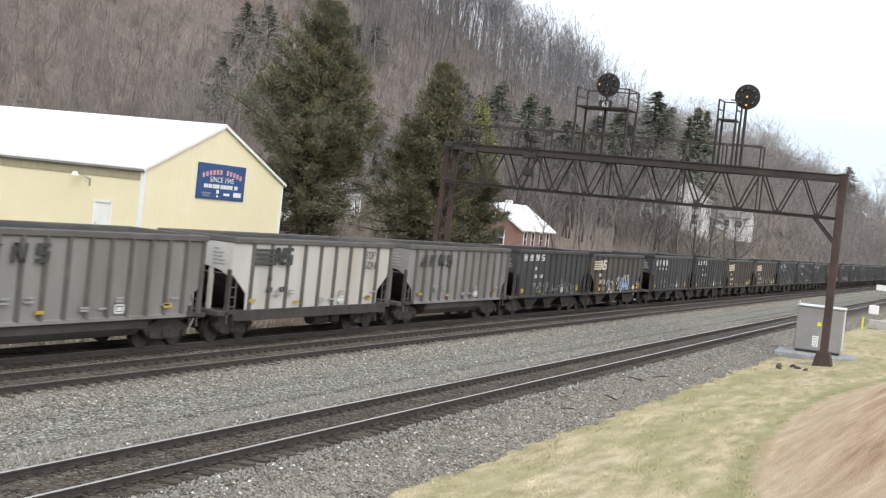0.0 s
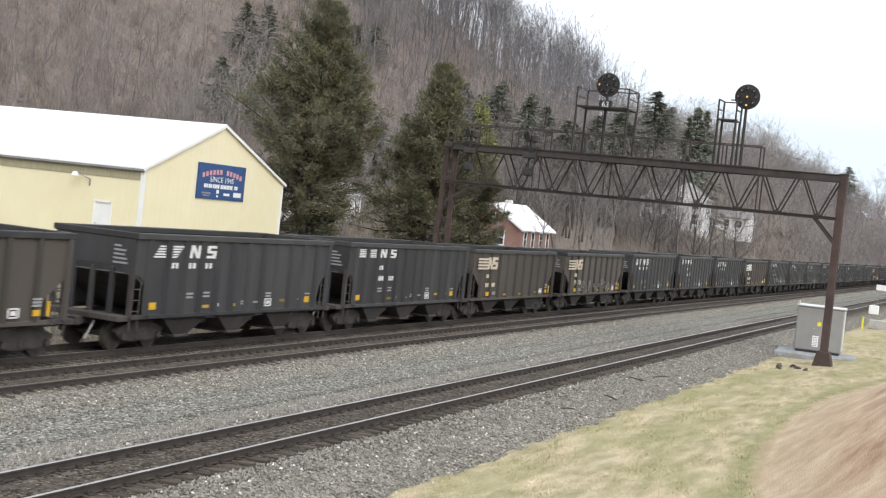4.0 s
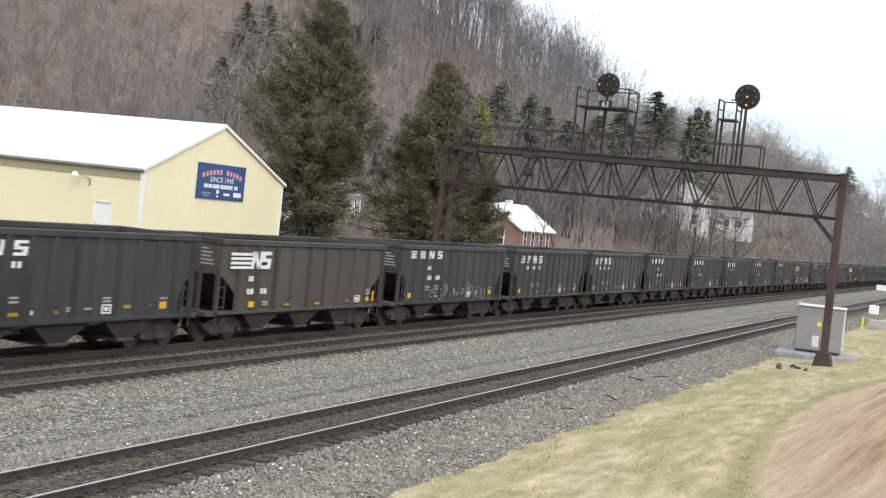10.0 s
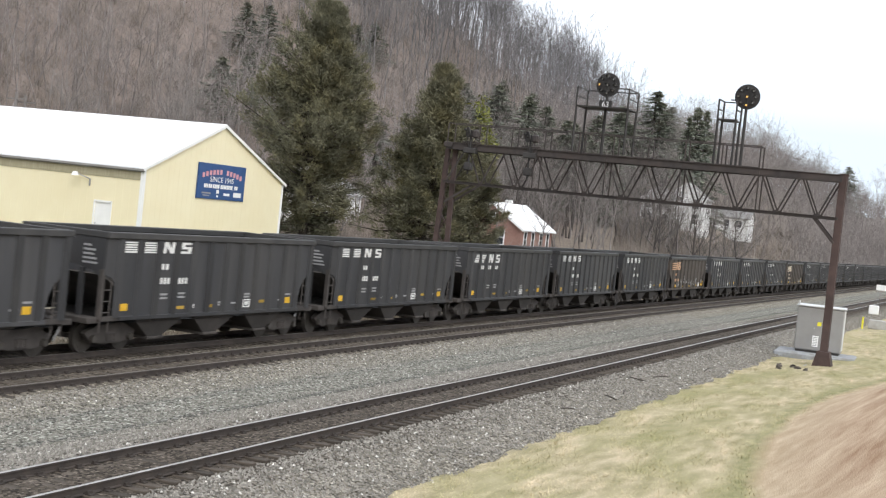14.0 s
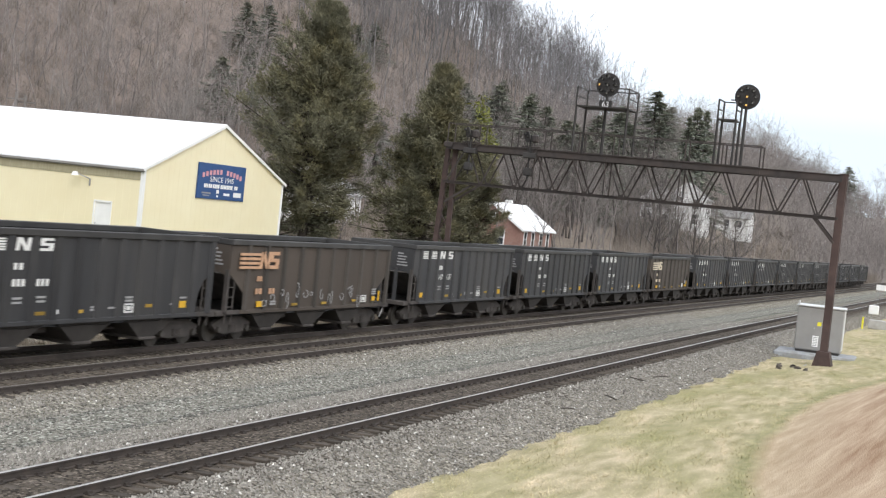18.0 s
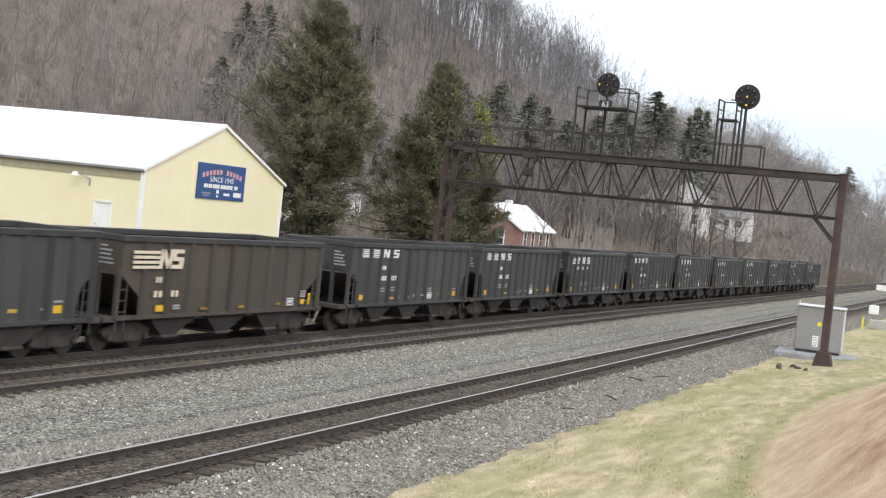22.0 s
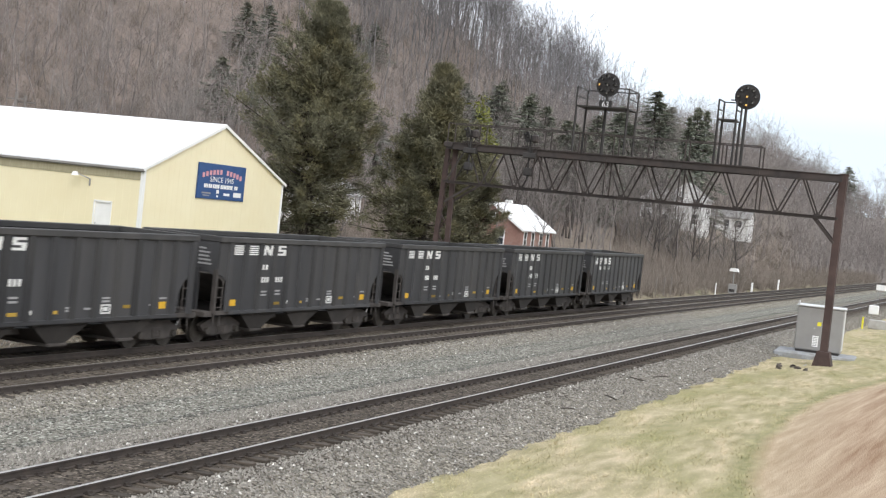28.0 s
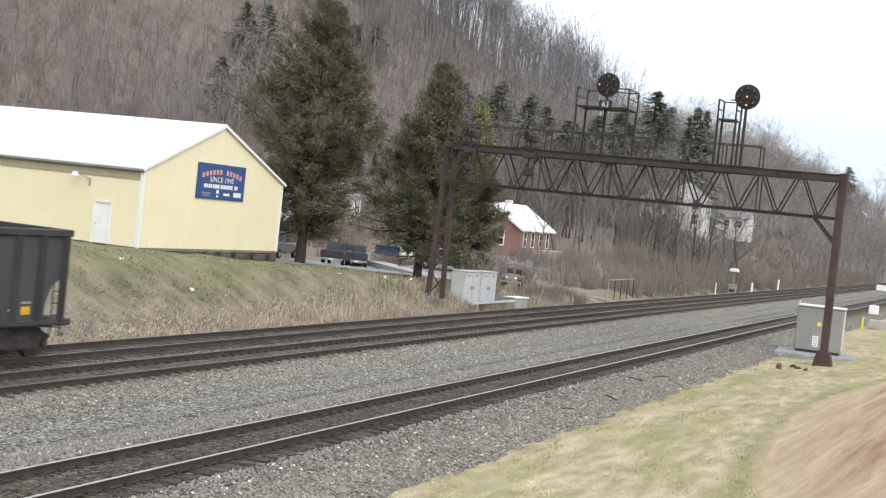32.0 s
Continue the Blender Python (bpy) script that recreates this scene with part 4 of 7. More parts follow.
    part("eave_band", Geo().box(-0.03, -0.005, 0.16, BL, BE - 0.62, BE - 0.1), M_EAVE, t, "grey-olive siding band with eave shadow and dirt painted in")
    # door
    fr = Geo().box(-0.04, 0.06, d0 - 0.08, d0, 0, 2.2).box(-0.04, 0.06, d1, d1 + 0.08, 0, 2.2).box(-0.04, 0.06, d0 - 0.08, d1 + 0.08, 2.12, 2.22)
    door = part("door", Geo().box(0.02, 0.06, d0, d1, 0.0, 2.12), M_WHITE, t, "plain white steel door")
    part("door_frame", fr, M_WHITE, door)
    part("door_knob", Geo().rod((-0.06, d1 - 0.12, 1.0), (0.02, d1 - 0.12, 1.0), 0.035, 0.035, 8), M_CHROME, door)
    # wall lamp on an arm
    lamp = part("wall_lamp", Geo().rod((-0.02, 3.3, 2.9), (-0.02, 3.3, 3.25), 0.05, 0.05, 8).rod((-0.02, 3.3, 3.25), (-0.4, 3.85, 3.48), 0.03, 0.03, 6), M_CAB_GREY, t)
    part("lamp_head", Geo().disc((-0.45, 3.95, 3.46), (0, 0, 1), 0.2, 0.2, 12, 0.6), M_WHITE, lamp)
    # sign on the gable
    sg = part("sign_board", Geo().box(4.03, 8.02, -0.08, -0.03, 2.86, 4.74), M_SIGN_BLUE, t, "blue sign board with red and white lettering")
    sg.matrix_basis = Matrix.Diagonal((1.182, 1, 1, 1))
    part("sign_border", Geo().box(4.0, 8.05, -0.07, -0.03, 4.74, 4.78).box(4.0, 8.05, -0.07, -0.03, 2.82, 2.86).box(4.0, 4.03, -0.07, -0.03, 2.82, 4.78).box(8.02, 8.05, -0.07, -0.03, 2.82, 4.78), M_SIGN_BLUE, sg)
    for k in range(12):
        if k == 6:
            continue
        u = (k - 5.5) / 6
        x, z = 6.02 + u * 1.72, 4.36 - 0.28 * u * u
        part("name_bar", Geo().box(x - 0.09, x + 0.09, -0.1, -0.08, z - 0.14, z + 0.13), M_SIGN_RED, sg, "red and white name bar")
    ob = part("words", text_mesh("SINCE 1945", 0.41, M_WHITE), None, sg, "white words SINCE 1945")
    ob.matrix_basis = pose(6.02, -0.09, 3.90, 90, 0, 0)
    x = 4.55
    for wd in (0.38, 0.36, 0.65, 1.2, 0.35):
        n = max(2, round(wd / 0.15))
        for q in range(n):
            part("address_bar", Geo().box(x + q * wd * 0.88 / n, x + (q + 0.72) * wd * 0.88 / n, -0.1, -0.08, 3.43, 3.65), M_WHITE, sg)
        x += wd
    for x0, x1, z0, z1 in ((4.4, 5.15, 3.1, 3.18), (4.5, 5.05, 2.98, 3.04), (5.62, 5.82, 3.15, 3.36), (5.64, 5.8, 2.95, 3.05), (6.25, 6.75, 3.06, 3.2), (7.1, 7.75, 3.02, 3.28)):
        part("emblem", Geo().box(x0, x1, -0.1, -0.08, z0, z1), M_WHITE if x0 > 5.5 else M_MARK_GREY, sg)
    for k in range(13):
        ln = random.uniform(0.25, 0.75)
        s = new("timber_block", Geo().box(-ln, ln, -0.12, 0.12, -0.3, 0.1, 0.02).mesh("timber_block", M_TIMBER))
        if k < 8:
            s.matrix_world = t.matrix_world @ pose(0.6 + k * 1.75 + random.uniform(-0.5, 0.5), -0.3, -0.24 + random.uniform(-0.06, 0.06), 0, random.uniform(-4, 4), random.uniform(-6, 6))
        else:
            s.matrix_world = t.matrix_world @ pose(-0.4 - random.uniform(0, 0.25), 0.9 + (k - 8) * 1.15 + random.uniform(-0.2, 0.2), -0.12 + random.uniform(-0.08, 0.08), random.uniform(-5, 5), 0, 90 + random.uniform(-10, 10))
        tagged(s, "weathered timber block along the wall foot", "timber", "timber blocks")


yellow_building()


# ---- houses ----
def house(m, L, W, E, R, wall, label, group="", chimney=True, roofing=None):
    """A gabled house: gables at both ends of its length along x."""
    t = thing("house", m, label, "house", group)
    body = Geo()
    for x in (-L / 2, L / 2 - 0.2):
        body.slab([(-W / 2, -1.5), (W / 2, -1.5), (W / 2, E), (0, R), (-W / 2, E)], "x", x, x + 0.2)
    body.box(-L / 2 + 0.2, L / 2 - 0.2, -W / 2, -W / 2 + 0.2, -1.5, E).box(-L / 2 + 0.2, L / 2 - 0.2, W / 2 - 0.2, W / 2, -1.5, E)
    part("wall", body, wall, t)
    for s in (-1, 1):
        ye, ze = s * (W / 2 + 0.4), E - 0.25
        rf = part("roof", Geo().slab([(0, R + 0.02), (ye, ze), (ye, ze + 0.16), (0, R + 0.2)], "x", -L / 2 - 0.35, L / 2 + 0.35), roofing or M_ROOF_WHITE, t)
        part("fascia", Geo().slab([(0, R - 0.1), (ye, ze - 0.12), (ye, ze + 0.15), (0, R + 0.18)], "x", -L / 2 - 0.4, -L / 2 - 0.35), M_WHITE, rf)
    if chimney:
        part("chimney", Geo().box(L / 2 - 5.0, L / 2 - 4.4, -0.1, 0.6, R - 0.5, R + 0.55), M_WHITE, t)

    def window(cx, cy, cz, w, h, face):
        g, f = Geo(), Geo()
        if face == "x":
            x = -L / 2
            f.box(x - 0.05, x - 0.004, cy - w / 2 - 0.12, cy + w / 2 + 0.12, cz - h / 2 - 0.12, cz - h / 2).box(x - 0.05, x - 0.004, cy - w / 2 - 0.12, cy + w / 2 + 0.12, cz + h / 2, cz + h / 2 + 0.12)
            f.box(x - 0.05, x - 0.004, cy - w / 2 - 0.12, cy - w / 2, cz - h / 2, cz + h / 2).box(x - 0.05, x - 0.004, cy + w / 2, cy + w / 2 + 0.12, cz - h / 2, cz + h / 2)
            f.box(x - 0.045, x - 0.02, cy - w / 2, cy + w / 2, cz - 0.03, cz + 0.03)
            g.box(x - 0.02, x - 0.004, cy - w / 2, cy + w / 2, cz - h / 2, cz + h / 2)
        else:
            y = -W / 2
            f.box(cx - w / 2 - 0.12, cx + w / 2 + 0.12, y - 0.05, y - 0.004, cz - h / 2 - 0.12, cz - h / 2).box(cx - w / 2 - 0.12, cx + w / 2 + 0.12, y - 0.05, y - 0.004, cz + h / 2, cz + h / 2 + 0.12)
            f.box(cx - w / 2 - 0.12, cx - w / 2, y - 0.05, y - 0.004, cz - h / 2, cz + h / 2).box(cx + w / 2, cx + w / 2 + 0.12, y - 0.05, y - 0.004, cz - h / 2, cz + h / 2)
            f.box(cx - w / 2, cx + w / 2, y - 0.045, y - 0.02, cz - 0.03, cz + 0.03)
            g.box(cx - w / 2, cx + w / 2, y - 0.02, y - 0.004, cz - h / 2, cz + h / 2)
        wn_ = part("window", f, M_WHITE, t, "white-framed sash window")
        part("pane", g, M_GLASS, wn_)
    return t, window


t_, win = house(pose(134.8, 51.9, 0.95), 10.0, 7.0, 3.35, 5.75, M_BRICK, "red brick house with a white roof behind brush")
win(0, -1.1, 2.2, 0.95, 1.5, "x")
win(0, 0.0, 4.3, 0.7, 0.8, "x")
for k in (-3.6, -1.2, 1.4, 3.6):
    win(k, 0, 2.2, 0.8, 1.5, "y")
deck = part("deck", Geo().box(-4.9, 4.6, -5.1, -3.55, 0.15, 0.35), M_CAB_GREY, t_, "pale wooden side deck")
part("deck_rail", Geo().box(-4.9, 4.6, -5.1, -5.04, 1.15, 1.24), M_WHITE, deck)
for k in range(20):
    part("baluster", Geo().box(-4.9 + k * 0.49, -4.84 + k * 0.49, -5.1, -5.04, 0.35, 1.15), M_WHITE, deck)
for k in range(5):
    part("deck_post", Geo().box(-4.85 + k * 2.3, -4.7 + k * 2.3, -5.05, -4.9, -1.6, 0.15), M_CAB_GREY, deck)
for hx, hy, hl, hw, he, hr, turn in ((209.0, 54.2, 8.0, 5.0, 4.6, 6.6, 4), (219.8, 52.0, 9.0, 6.4, 5.0, 7.4, 6), (236.6, 48.8, 8.6, 6.0, 2.7, 4.2, -88)):
    t_, win = house(pose(hx, hy, float(ground_height(hx, hy)) + 0.1, 0, 0, turn), hl, hw, he, hr, M_WHITE, "white clapboard house among bare trees", "hillside houses", False, M_CAB_GREY)
    for wz in (1.5, 4.0) if he > 3 else ():
        for wy in (-1.6, 1.4):
            win(0, wy, wz, 1.0, 1.6, "x")
        for k in (-2.6, 0, 2.6):
            win(k, 0, wz, 0.9, 1.5, "y")
    for k in (-2.6, 0.4, 2.6) if he < 3 else ():
        win(k, 0, 1.5, 1.0, 1.1, "y")


# ---- vehicles in the parking lot ----
def pickup(m, paint, label):
    """A pickup truck, nose towards +x."""
    t = thing("pickup_truck", m, label, "truck", "parked trucks")
    body = Geo().box(-2.7, -0.55, -0.95, -0.88, 0.62, 1.25, 0.02).box(-2.7, -0.55, 0.88, 0.95, 0.62, 1.25, 0.02).box(-2.7, -0.5, -0.9, 0.9, 0.5, 0.66)
    body.box(-0.6, 1.1, -0.95, 0.95, 0.45, 1.22, 0.06).box(1.0, 2.65, -0.93, 0.93, 0.48, 1.2, 0.1)
    part("body", body, paint, t)
    part("tailgate", Geo().box(-2.76, -2.69, -0.86, 0.86, 0.62, 1.25, 0.02), paint, t)
    cab = Geo().slab([(-0.55, 1.2), (1.1, 1.2), (0.55, 1.85), (-0.42, 1.88)], "y", -0.82, 0.82)
    part("cab", cab, paint, t)
    part("rear_window", Geo().bar((-0.53, 0, 1.3), (-0.46, 0, 1.78), 1.35, 0.02, (1, 0, 0)), M_GLASS, t)
    part("windscreen", Geo().bar((1.03, 0, 1.3), (0.62, 0, 1.78), 1.4, 0.03, (1, 0, 0)), M_GLASS, t)
    for s in (-1, 1):
        part("side_window", Geo().slab([(-0.4, 1.27), (0.9, 1.27), (0.48, 1.78), (-0.34, 1.8)], "y", s * 0.825 - 0.006, s * 0.825 + 0.006), M_GLASS, t)
        part("tail_light", Geo().box(-2.78, -2.75, s * 0.9 - 0.06, s * 0.9 + 0.06, 0.85, 1.12), M_TAIL, t, "red tail light")
        part("headlight", Geo().box(2.62, 2.67, s * 0.75 - 0.15, s * 0.75 + 0.15, 0.8, 0.98), M_WHITE, t)
        for x in (-1.7, 1.75):
            w = part("wheel", Geo().disc((x, s * 0.84, 0.37), (0, 1, 0), 0.37, 0.24, 18), M_RUBBER, t)
            part("rim", Geo().disc((x, s * 0.955, 0.37), (0, 1, 0), 0.21, 0.03, 14), M_CHROME, w)
    part("rear_bumper", Geo().box(-2.9, -2.76, -0.9, 0.9, 0.45, 0.62, 0.03), M_CHROME, t)
    part("front_bumper", Geo().box(2.64, 2.78, -0.92, 0.92, 0.4, 0.62, 0.03), M_CHROME, t)
    part("plate", Geo().box(-2.915, -2.9, -0.16, 0.16, 0.47, 0.6), M_WHITE, t)


def on_lot(x, y, turn):
    return pose(x, y, float(ground_height(x, y)) + 0.05, 0, 0, turn)


pickup(on_lot(87.5, 52.7, 10), M_TRUCK_GREY, "grey pickup truck parked beside the yellow building")
pickup(on_lot(96.5, 52.2, 20), M_TRUCK_DARK, "dark pickup truck parked behind the cedars")
pickup(on_lot(102.0, 53.2, 28), M_TRUCK_DARK, "dark blue pickup truck seen from behind in the lot")
pickup(on_lot(108.0, 47.0, 95), M_TRUCK_GREY, "grey pickup truck parked across the lot")


def container():
    t = thing("container", on_lot(113.0, 55.1, 65) @ Matrix.Diagonal((0.7, 0.7, 0.7, 1)), "low blue metal container with a white end", "container")
    part("body", Geo().box(-2.6, 2.6, -1.0, 1.0, 0.15, 1.35, 0.04), M_BLUE_TARP, t)
    part("lid", Geo().box(-2.65, 2.65, -1.05, 1.05, 1.35, 1.45, 0.03), M_BLUE_TARP, t)
    part("end_panel", Geo().box(-3.4, -2.62, -0.9, 0.9, 0.15, 1.6, 0.04), M_WHITE, t, "white end panel")
    part("skid", Geo().box(-2.5, 2.5, -0.8, -0.6, 0, 0.15), M_BLACK, t)
    part("skid", Geo().box(-2.5, 2.5, 0.6, 0.8, 0, 0.15), M_BLACK, t)


container()


def old_jeep():
    """A rusty open vehicle with a pipe rack, nose towards the track."""
    t = thing("old_jeep", pose(98.6, 37.0, float(ground_height(98.6, 37.0)), 0, 0, 195), "rusty red-brown open utility vehicle with a pipe rack", "vehicle")
    part("body", Geo().box(-1.6, 0.5, -0.78, 0.78, 0.5, 0.95, 0.05), M_OLD_RED, t)
    part("hood", Geo().slab([(0.5, 0.55), (1.65, 0.55), (1.65, 0.98), (0.5, 1.08)], "y", -0.55, 0.55), M_OLD_RED, t)
    part("grille", Geo().box(1.65, 1.69, -0.45, 0.45, 0.6, 0.95, 0.01), M_CAB_GREY, t, "pale grille")
    part("windscreen_frame", Geo().bar((0.5, -0.7, 1.0), (0.35, -0.7, 1.5), 0.05, 0.05).bar((0.5, 0.7, 1.0), (0.35, 0.7, 1.5), 0.05, 0.05).bar((0.35, -0.72, 1.5), (0.35, 0.72, 1.5), 0.05, 0.05), M_OLD_RED, t)
    part("front_bumper", Geo().box(1.72, 1.84, -0.8, 0.8, 0.42, 0.56, 0.02), M_CONCRETE, t)
    for s in (-1, 1):
        part("fender", Geo().slab([(0.62, 0.78), (0.8, 0.92), (1.5, 0.92), (1.68, 0.72), (1.6, 0.72), (1.45, 0.84), (0.85, 0.84), (0.7, 0.74)], "y", s * 0.68 - 0.14, s * 0.68 + 0.14), M_OLD_RED, t)
        part("headlight", Geo().disc((1.7, s * 0.36, 0.82), (1, 0, 0), 0.1, 0.06, 14), M_WHITE, t)
        part("seat", Geo().box(-0.45, 0.05, s * 0.36 - 0.25, s * 0.36 + 0.25, 0.95, 1.05, 0.02).box(-0.55, -0.43, s * 0.36 - 0.25, s * 0.36 + 0.25, 0.98, 1.4, 0.02), M_BLACK, t)
        for x in (-1.5, -0.6):
            part("rack_post", Geo().rod((x, s * 0.74, 0.9), (x, s * 0.74, 1.75), 0.025, 0.025, 6), M_OLD_RED, t)
        part("rack_rail", Geo().rod((-1.5, s * 0.74, 1.75), (0.36, s * 0.74, 1.7), 0.025, 0.025, 6), M_OLD_RED, t)
        for x in (-1.05, 1.15):
            w = part("wheel", Geo().disc((x, s * 0.66, 0.36), (0, 1, 0), 0.36, 0.2, 18), M_RUBBER, t)
            part("rim", Geo().disc((x, s * 0.77, 0.36), (0, 1, 0), 0.19, 0.02, 14), M_CONCRETE, w)
    for x in (-1.5, -0.6):
        part("rack_rail", Geo().rod((x, -0.74, 1.75), (x, 0.74, 1.75), 0.025, 0.025, 6), M_OLD_RED, t)


old_jeep()


def utility_pole(x, y, top):
    zg = float(ground_height(x, y))
    t = thing("utility_pole", pose(x, y, zg - 0.3), "weathered grey utility pole with a crossarm", "utility pole", "utility poles")
    part("pole", Geo().rod((0, 0, 0), (0, 0, top - zg + 0.3), 0.15, 0.11, 8), M_BARK, t)
    part("crossarm", Geo().bar((0.0, -0.9, top - zg - 0.2), (0.0, 0.9, top - zg - 0.2), 0.1, 0.1), M_BARK, t)


utility_pole(74.1, 67.8, 10.7)
utility_pole(74.4, 67.2, 10.5)
t_, win = house(pose(112.0, 69.0, 1.6, 0, 0, 5), 9.0, 7.0, 4.0, 6.0, M_WHITE, "white clapboard house behind the cedars", "hillside houses", False, M_CAB_GREY)
for wy in (-2, 1.6):
    win(0, wy, 1.6, 0.9, 1.5, "x")

t_, win = house(pose(121.5, 69.3, 1.4, 0, 0, 5), 10.0, 7.0, 4.6, 6.8, M_WHITE, "white clapboard house beyond the parking lot", "hillside houses", False, M_CAB_GREY)
for wy in (-2, 1.6):
    win(0, wy, 1.6, 0.9, 1.5, "x")
for k in (-3, 0, 3):
    win(k, 0, 1.8, 0.9, 1.5, "y")

# parking lot surface
lot = sheet("parking_lot", np.arange(67, 131, 1.0), np.arange(41.0, 58.1, 1.0), lambda X, Y: ground_height(X, Y) + 0.03, M_ASPHALT)
tagged(lot, "grey asphalt parking lot behind the trees", "parking lot", kind="structure")
drive = new("drive", Geo().slab([(90.5, 40.0), (92.0, 39.4), (108.5, 54.6), (107.0, 55.8)], "z", -0.6, 0.16).mesh("drive", M_CONCRETE))
tagged(drive, "pale concrete drive along the lot", "drive", kind="structure")


# ---- trees ----
rng = np.random.default_rng(7)


def spikes(a, b, r, flat_on=False):
    """Thin triangles from points a to tips b, with half-width r at a; flat_on keeps their width level."""
    d = b - a
    w = rng.normal(size=a.shape)
    if flat_on:
        w = np.column_stack([-d[:, 1], d[:, 0], 0 * d[:, 0]]) + 1e-6
    w -= d * (np.sum(w * d, 1) / np.maximum(np.sum(d * d, 1), 1e-9))[:, None]
    w /= np.linalg.norm(w, axis=1)[:, None] + 1e-9
    r = np.broadcast_to(np.asarray(r, float).reshape(-1, 1), (len(a), 1))
    v = np.stack([a - w * r, a + w * r, b], 1).reshape(-1, 3)
    return v, np.arange(len(v)).reshape(-1, 3)


def tubes(a, b, r0, r1, n=3):
    d = b - a
    s = np.cross(d, np.array([0.31, 0.87, 0.13]))
    s /= np.linalg.norm(s, axis=1)[:, None] + 1e-9
    t = np.cross(d, s)
    t /= np.linalg.norm(t, axis=1)[:, None] + 1e-9
    rings = []
    for p, r in ((a, r0), (b, r1)):
        r = np.broadcast_to(np.asarray(r, float).reshape(-1, 1), (len(a), 1))
        for i in range(n):
            q = 2 * math.pi * i / n
            rings.append(p + r * (math.cos(q) * s + math.sin(q) * t))
    v = np.stack(rings, 1).reshape(-1, 3)
    base = np.arange(len(a))[:, None, None] * 2 * n
    f = []
    for i in range(n):
        j = (i + 1) % n
        f += [(i, j, n + j), (i, n + j, n + i)]
    return v, (base + np.array(f)[None]).reshape(-1, 3)


def join(parts):
    vs, fs, k = [], [], 0
    for v, f in parts:
        vs.append(v)
        fs.append(f + k)
        k += len(v)
    return np.concatenate(vs), np.concatenate(fs)


def bare_tree(h, limbs, twigs, spread=0.25, rad=0.014, base=0.3, fine=1.0, rise=(35, 65)):
    """Corners and triangles of a leafless tree of height h, its foot at the origin."""
    k = 5
    zs = np.linspace(0, 0.93 * h, k + 1)
    off = np.cumsum(rng.normal(0, 0.018 * h, (k + 1, 2)), 0)
    off[0] = 0
    pts = np.column_stack([off, zs])
    rr = h * rad * (1 - 0.9 * zs / h)
    out = [tubes(pts[:-1], pts[1:], rr[:-1], rr[1:], 4)]
    u = rng.uniform(base, 0.97, limbs)
    p0 = np.column_stack([np.interp(u * h, zs, pts[:, 0]), np.interp(u * h, zs, pts[:, 1]), np.minimum(u * h, zs[-1])])
    ang = rng.uniform(0, 2 * math.pi, limbs)
    ln = h * spread * rng.uniform(0.6, 1.3, limbs) * (1.25 - u * 0.75)
    el = np.radians(rng.uniform(*rise, limbs))
    d = np.column_stack([np.cos(ang) * np.cos(el), np.sin(ang) * np.cos(el), np.sin(el)])
    p1 = p0 + d * ln[:, None] * 0.55
    p2 = p1 + (d + np.array([0, 0, 0.45])) * ln[:, None] * 0.45
    lr = h * rad * 0.42 * (1.15 - u)
    out += [tubes(p0, p1, lr, lr * 0.6, 3), tubes(p1, p2, lr * 0.6, lr * 0.2, 3)]
    w = rng.uniform(0.25, 1.0, (limbs, twigs))
    q = p0[:, None] + (p2 - p0)[:, None] * w[..., None]
    td = d[:, None] + rng.normal(0, 0.55, (limbs, twigs, 3)) + np.array([0, 0, 0.35])
    tl = ln[:, None] * rng.uniform(0.25, 0.6, (limbs, twigs))
    e = q + td * tl[..., None]
    out.append(spikes(q.reshape(-1, 3), e.reshape(-1, 3), h * rad * 0.13 * fine))
    m = e.reshape(-1, 3) * 0.5 + q.reshape(-1, 3) * 0.5
    e2 = m + rng.normal(0, 1, m.shape) * tl.reshape(-1, 1) * 0.35 + np.array([0, 0, 0.15]) * tl.reshape(-1, 1)
    out.append(spikes(m, e2, h * rad * 0.10 * fine))
    return join(out)


def scatter(name, templates, xy, scale, material, label, category, sink=0.1, zfun=ground_height):
    parts = []
    z = zfun(xy[:, 0], xy[:, 1]) - sink
    pick, rot = rng.integers(0, len(templates), len(xy)), rng.uniform(0, 2 * math.pi, len(xy))
    lean = rng.normal(0, 0.03, (len(xy), 2))
    for i, (tv, tf) in enumerate(templates):
        k = np.where(pick == i)[0]
        if not len(k):
            continue
        c, s = np.cos(rot[k])[:, None], np.sin(rot[k])[:, None]
        sc = scale[k][:, None]
        v = np.stack([(tv[None, :, 0] * c - tv[None, :, 1] * s) * sc, (tv[None, :, 0] * s + tv[None, :, 1] * c) * sc, tv[None, :, 2] * sc], -1)
        v[..., 0] += v[..., 2] * lean[k, 0][:, None] + xy[k, 0][:, None]
        v[..., 1] += v[..., 2] * lean[k, 1][:, None] + xy[k, 1][:, None]
        v[..., 2] += z[k][:, None]
        f = tf[None] + (np.arange(len(k)) * len(tv))[:, None, None]
        parts.append((v.reshape(-1, 3), f.reshape(-1, 3)))
    ob = new(name, fast_mesh(name, *join(parts), material))
    return tagged(ob, label, category, kind="stuff")


# the wooded hillside, seen within the valley only
def hillside_points(n, x0, x1, y0, y1):
    return np.column_stack([rng.uniform(x0, x1, n), rng.uniform(y0, y1, n)])


